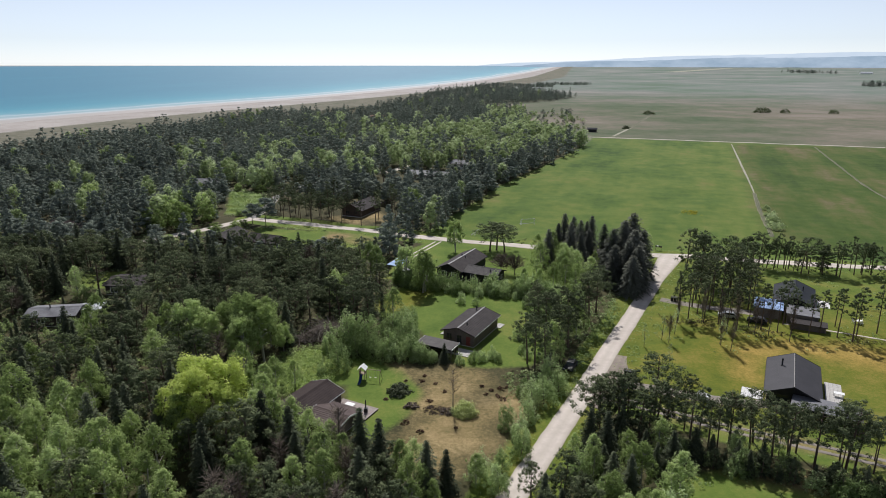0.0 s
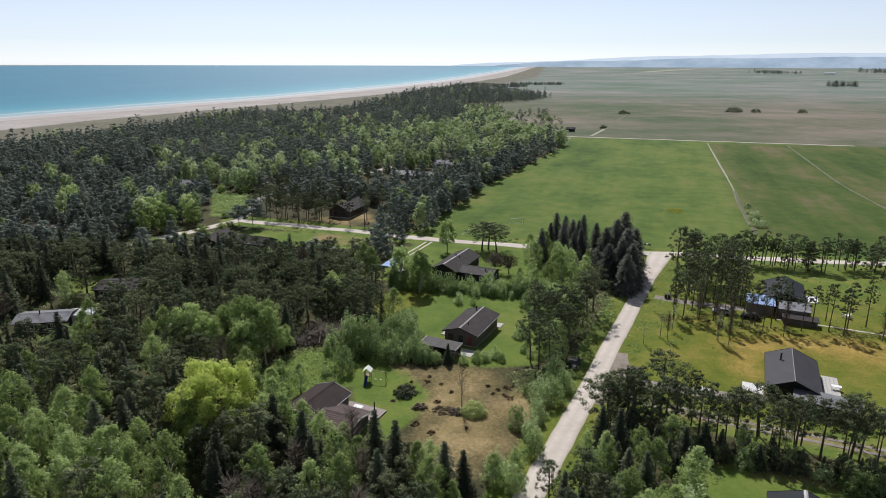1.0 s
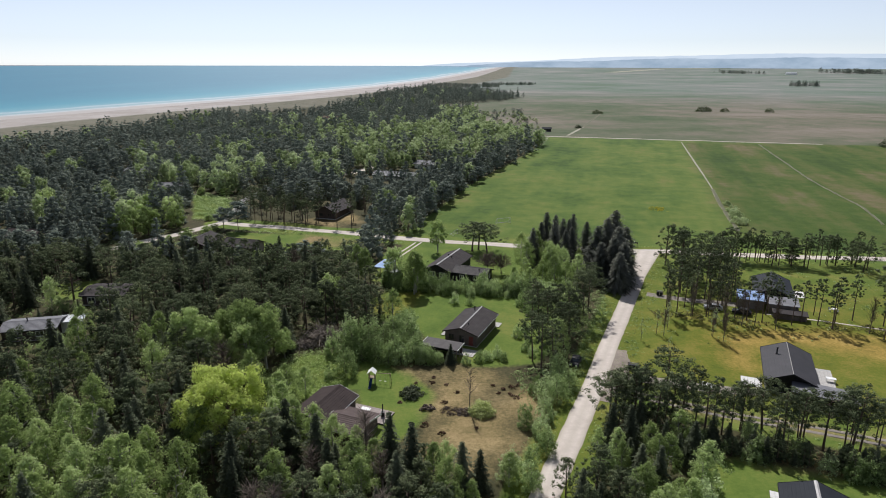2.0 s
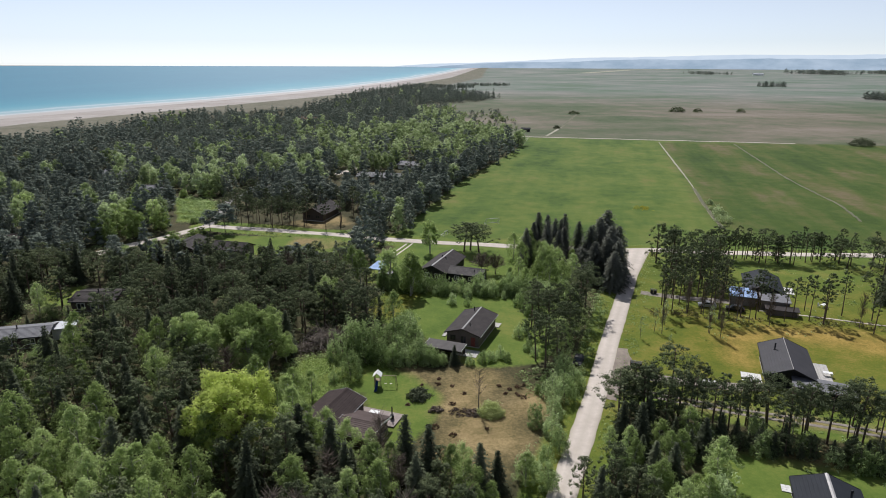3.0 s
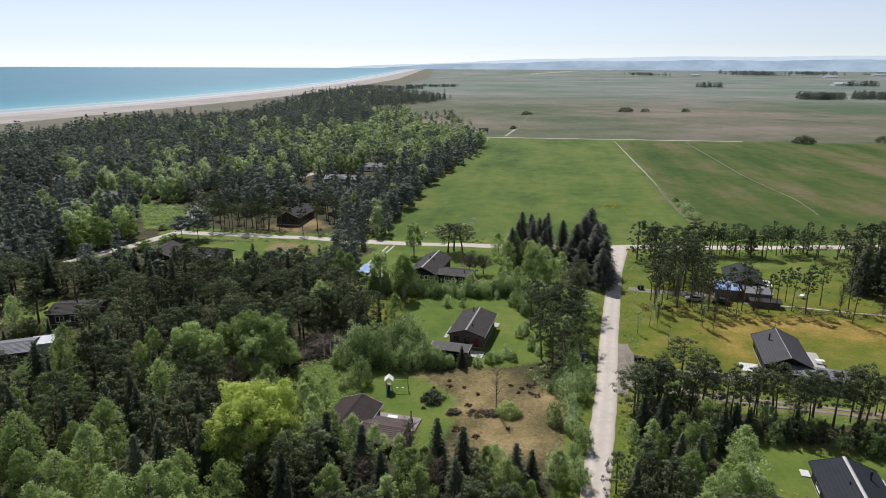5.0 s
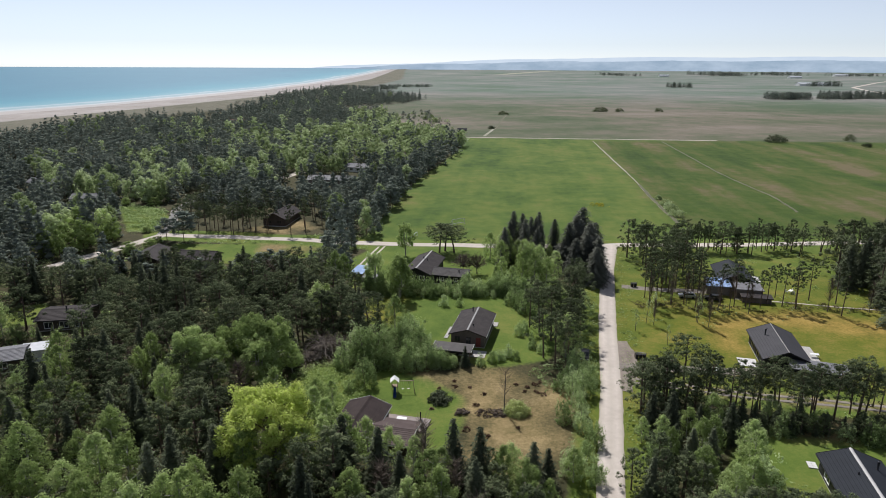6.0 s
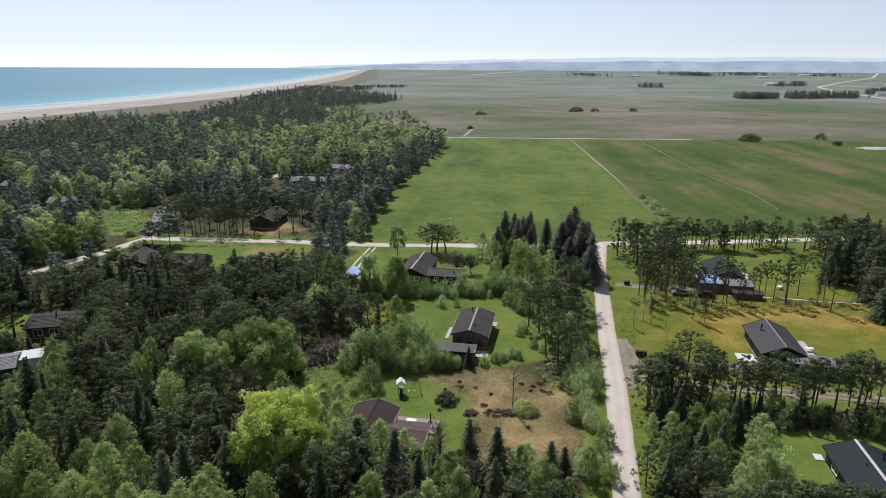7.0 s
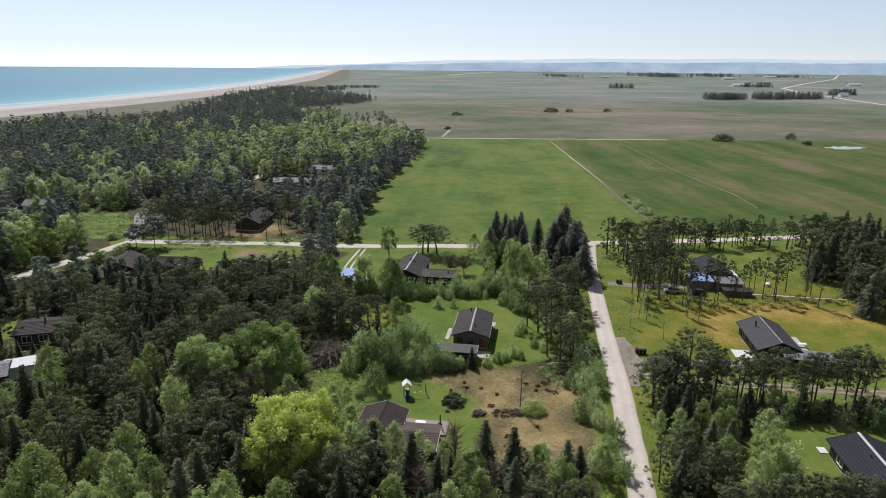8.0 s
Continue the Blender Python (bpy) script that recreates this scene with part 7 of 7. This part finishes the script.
    for k, label in (("mid_birch", "light-green birches of the wood"), ("mid_pale_birch", "birches of the wood, leaf colour greyed for haze"), ("mid_pine", "dark pines of the wood"), ("mid_spruce", "dark spruces of the wood"), ("far_birch", "far light-green birches"), ("far_pine", "far dark pines towards the dunes"), ("far_spruce", "far dark spruces")):
        if spots[k]:
            stand(k, spots[k], label, templates)


far_wood()


# ---- small growth on the dry plot and at the ditches ----
def tuft(name, x, y, r, h, mat, label, category, group="", count=10, per=20, size=0.3):
    d = unit(rng.normal(0, 1, (count, 3)))
    d[:, 2] = np.abs(d[:, 2])
    c = d * rng.uniform(0.5, 0.9, (count, 1)) * np.array([r, r, h])
    v, f, nrm = clumps(c, np.full(count, 0.3) * r, per, size, 0.8 * h / r, 0.3)
    v[:, 2] = np.maximum(v[:, 2], 0.0)
    ob = new(name, leaf_mesh(name, (v, f, nrm), mat))
    ob.location = (x, y, gz(x, y))
    return tagged(ob, label, category, group)


def branch_pile(x, y, r, h, n):
    """A tangle of fallen grey branches."""
    pieces = []
    for _ in range(n):
        a, e = rng.uniform(0, 6.28), rng.uniform(0.05, 0.6)
        q = rng.uniform(0.3, 1.0) * r
        m = np.array([rng.normal(0, r * 0.4), rng.normal(0, r * 0.3), rng.uniform(0.1, h * 0.6)])
        d = np.array([math.cos(a) * q, math.sin(a) * q, e * h])
        pieces.append(tube([m - d * 0.6, m + rng.normal(0, 0.12, 3), m + d * 0.7], [0.09, 0.06, 0.02], 4))
    v, f = join(pieces)
    v[:, 2] = np.maximum(v[:, 2], 0.0)
    ob = new("deadwood_tangle", mesh_from("deadwood_tangle", v, f, DRIFTWOOD))
    ob.location = (x, y, gz(x, y))
    tagged(ob, "tangled heap of fallen grey branches at the garden's edge", "branch pile")


branch_pile(-34.0, 123.0, 4.4, 4.4, 240)
branch_pile(-37.5, 120.5, 2.6, 2.2, 90)
tuft("rhododendron", -5.2, 93.6, 2.35, 2.1, BLOSSOM, "round rhododendron bush with pale blossom on the dry plot", "bush", count=110, per=70, size=0.2)
tuft("cut_brush", -16.6, 100.0, 2.3, 1.5, NEEDLE_SPRUCE, "dark heap of cut conifer branches on the grass", "brush heap", count=50, per=50, size=0.34)
tuft("cut_brush", -14.0, 95.0, 1.3, 0.7, TWIG, "low grey heap of twigs on the dry grass", "brush heap", count=26, per=44, size=0.26)
tuft("cut_brush", -10.4, 94.3, 1.9, 0.2, TWIG, "flat brown heap of cut twigs beside a bare tree", "brush heap", count=30, per=30, size=0.2)
tuft("cut_brush", -8.0, 93.6, 1.6, 0.5, TWIG, "low grey heap of twigs under a bare tree", "brush heap", count=26, per=44, size=0.26)
for x, y, r in ((-12.5, 106.5, 0.5), (-13, 104.5, 0.7), (-10.5, 103.5, 0.5), (-8.8, 100.5, 0.6), (-2.2, 102.5, 0.6), (-0.6, 101.3, 0.6), (1.0, 101.8, 0.9), (2.2, 102.3, 0.7), (0.4, 99.3, 0.7), (-1.6, 100.0, 0.5), (1.2, 98.3, 0.8), (-18.5, 97.5, 0.5), (-14.5, 90.0, 0.9), (-12.0, 87.5, 0.7), (-15.8, 104.3, 0.4), (-6.5, 88.8, 0.4), (-11.2, 97.0, 0.8)):
    tuft("heather_tuft", x, y, r, 0.35, HEATHER, "low dark-brown heather tuft on dry grass", "heather", "heather tufts", 14, 26, 0.17)
for x, y, r, h in ((99.5, 217, 3.2, 3.2), (102.1, 224.4, 3.0, 3.6), (104, 230, 2.6, 3.2), (106.2, 236.5, 2.4, 2.8), (109.5, 247, 1.8, 2.0), (309, 424, 9, 6), (372, 422, 5, 6), (352, 386, 4, 3.5), (190, 722, 7, 5), (322, 748, 10, 7), (345, 744, 6, 5), (395, 738, 6, 5), (128, 560, 4, 3)):
    tuft("marsh_bush", x, y, r, h, NEEDLE_PINE if y > 250 else LEAF_PALE_HAZED, "dense bush beside a marsh ditch", "bush", "marsh bushes", 40, 26, 0.1 * r + 0.15)


# ---- undergrowth ----
def undergrowth(name, label, spots, mat, per, size, spread):
    """Low growth that nobody could count, as one mass."""
    n = len(spots)
    d = unit(rng.normal(0, 1, (n, per, 3)))
    d[:, :, 2] = np.abs(d[:, :, 2])
    g = np.stack([spots[:, 0], spots[:, 1], ground_z(spots[:, 0], spots[:, 1])], 1)
    c = g[:, None, :] + d * (spread * rng.uniform(0.5, 1.3, (n, 1)))[:, None, :] * np.array([1, 1, 0.7])
    me = leaf_mesh(name, leaves(c.reshape(-1, 3), size, d.reshape(-1, 3), 0.6), mat)
    float_attribute(me, "tint", np.repeat(rng.uniform(0, 1, n), per * 3))
    tagged(new(name, me), label, "undergrowth", kind="stuff")


def scatter(n, x0, x1, y0, y1, keep):
    x, y = rng.uniform(x0, x1, n), rng.uniform(y0, y1, n)
    return np.stack([x, y], 1)[keep(x, y)]


def off_roads(x, y, w):
    ok = np.ones(len(x), dtype=bool)
    for p in (ROAD, CROSS, LANE_WEST, DRIVE_GARAGE, DRIVE_NORTH, DRIVE_SOUTH):
        ok &= along(p, x, y) > w
    for a, b in HOUSES:
        ok &= (x - a) ** 2 + (y - b) ** 2 > 36
    return ok


def in_wood(x, y):
    ok = (within(WOOD_WEST, x, y) > 0) & off_roads(x, y, 3.0)
    for p in GAPS:
        ok &= within(p, x, y) < 0.5
    return ok


undergrowth("undergrowth", "low bushes and bracken on the forest floor", scatter(5200, -125, -16, 52, 215, in_wood), LEAF_SHRUB, 14, 0.36, 0.7)
undergrowth("thicket", "light-green saplings and bushes beside the lane junction", scatter(900, -114, -80, 224, 284, lambda x, y: (within(SAPLINGS, x, y) > 0) & (along(LANE_NORTH, x, y) > 3.0)), LEAF_SHRUB, 26, 0.42, 1.3)
undergrowth("yard_brush", "brown heath and fallen twigs under the yard pines", scatter(2600, 38, 98, 116, 140, lambda x, y: (np.abs(y - np.interp(x, [38, 46, 52, 60, 72, 84, 98], [135, 133, 129.5, 128, 126, 123, 117])) < 2.2 + 1.2 * np.sin(x * 0.7)) & off_roads(x, y, 1.5)), HEATH_BRUSH, 12, 0.26, 0.45)
undergrowth("meadow_grass", "long light-green grass in the rough meadow", scatter(2600, -45, -28, 97, 118, lambda x, y: (within(LAWNS[8], x, y) > -1.5)), LEAF_BIRCH, 7, 0.24, 0.4)
undergrowth("field_flowers", "patch of yellow flowers in the green field", np.stack([rng.normal(78.8, 1.5, 60), rng.normal(240.4, 1.9, 60)], 1), FLOWER, 12, 0.3, 0.6)
undergrowth("verge_grass", "rough long grass along the verges", scatter(16000, -30, 62, 60, 190, lambda x, y: (along(ROAD, x, y) > 2.2) & (along(ROAD, x, y) < 5.5 + 1.5 * np.sin(y * 0.4))), LEAF_SHRUB, 5, 0.22, 0.25)
undergrowth("rough_grass", "tufts of rough grass and seedlings under the eastern pines", scatter(5200, 8, 125, 58, 176, lambda x, y: off_roads(x, y, 2.6) & (along(ROAD, x, y) < 400) & ((y < 90 - 0.15 * (x - 20)) | (y > 118 + 0.1 * (x - 60)) & (np.sin(x * 0.31) * np.cos(y * 0.27) > 0.2))), LEAF_SHRUB, 7, 0.3, 0.4)
undergrowth("strip_growth", "thick low growth between the lane and the garden plots", scatter(900, 2, 30, 98, 150, lambda x, y: (along(ROAD, x, y) > 2.6) & (along(ROAD, x, y) < 15) & (within(LAWNS[0], x, y) < -1) & (x < 13.6 + (y - 97.6) * 0.5 - 1.5)), LEAF_SHRUB, 22, 0.34, 0.9)
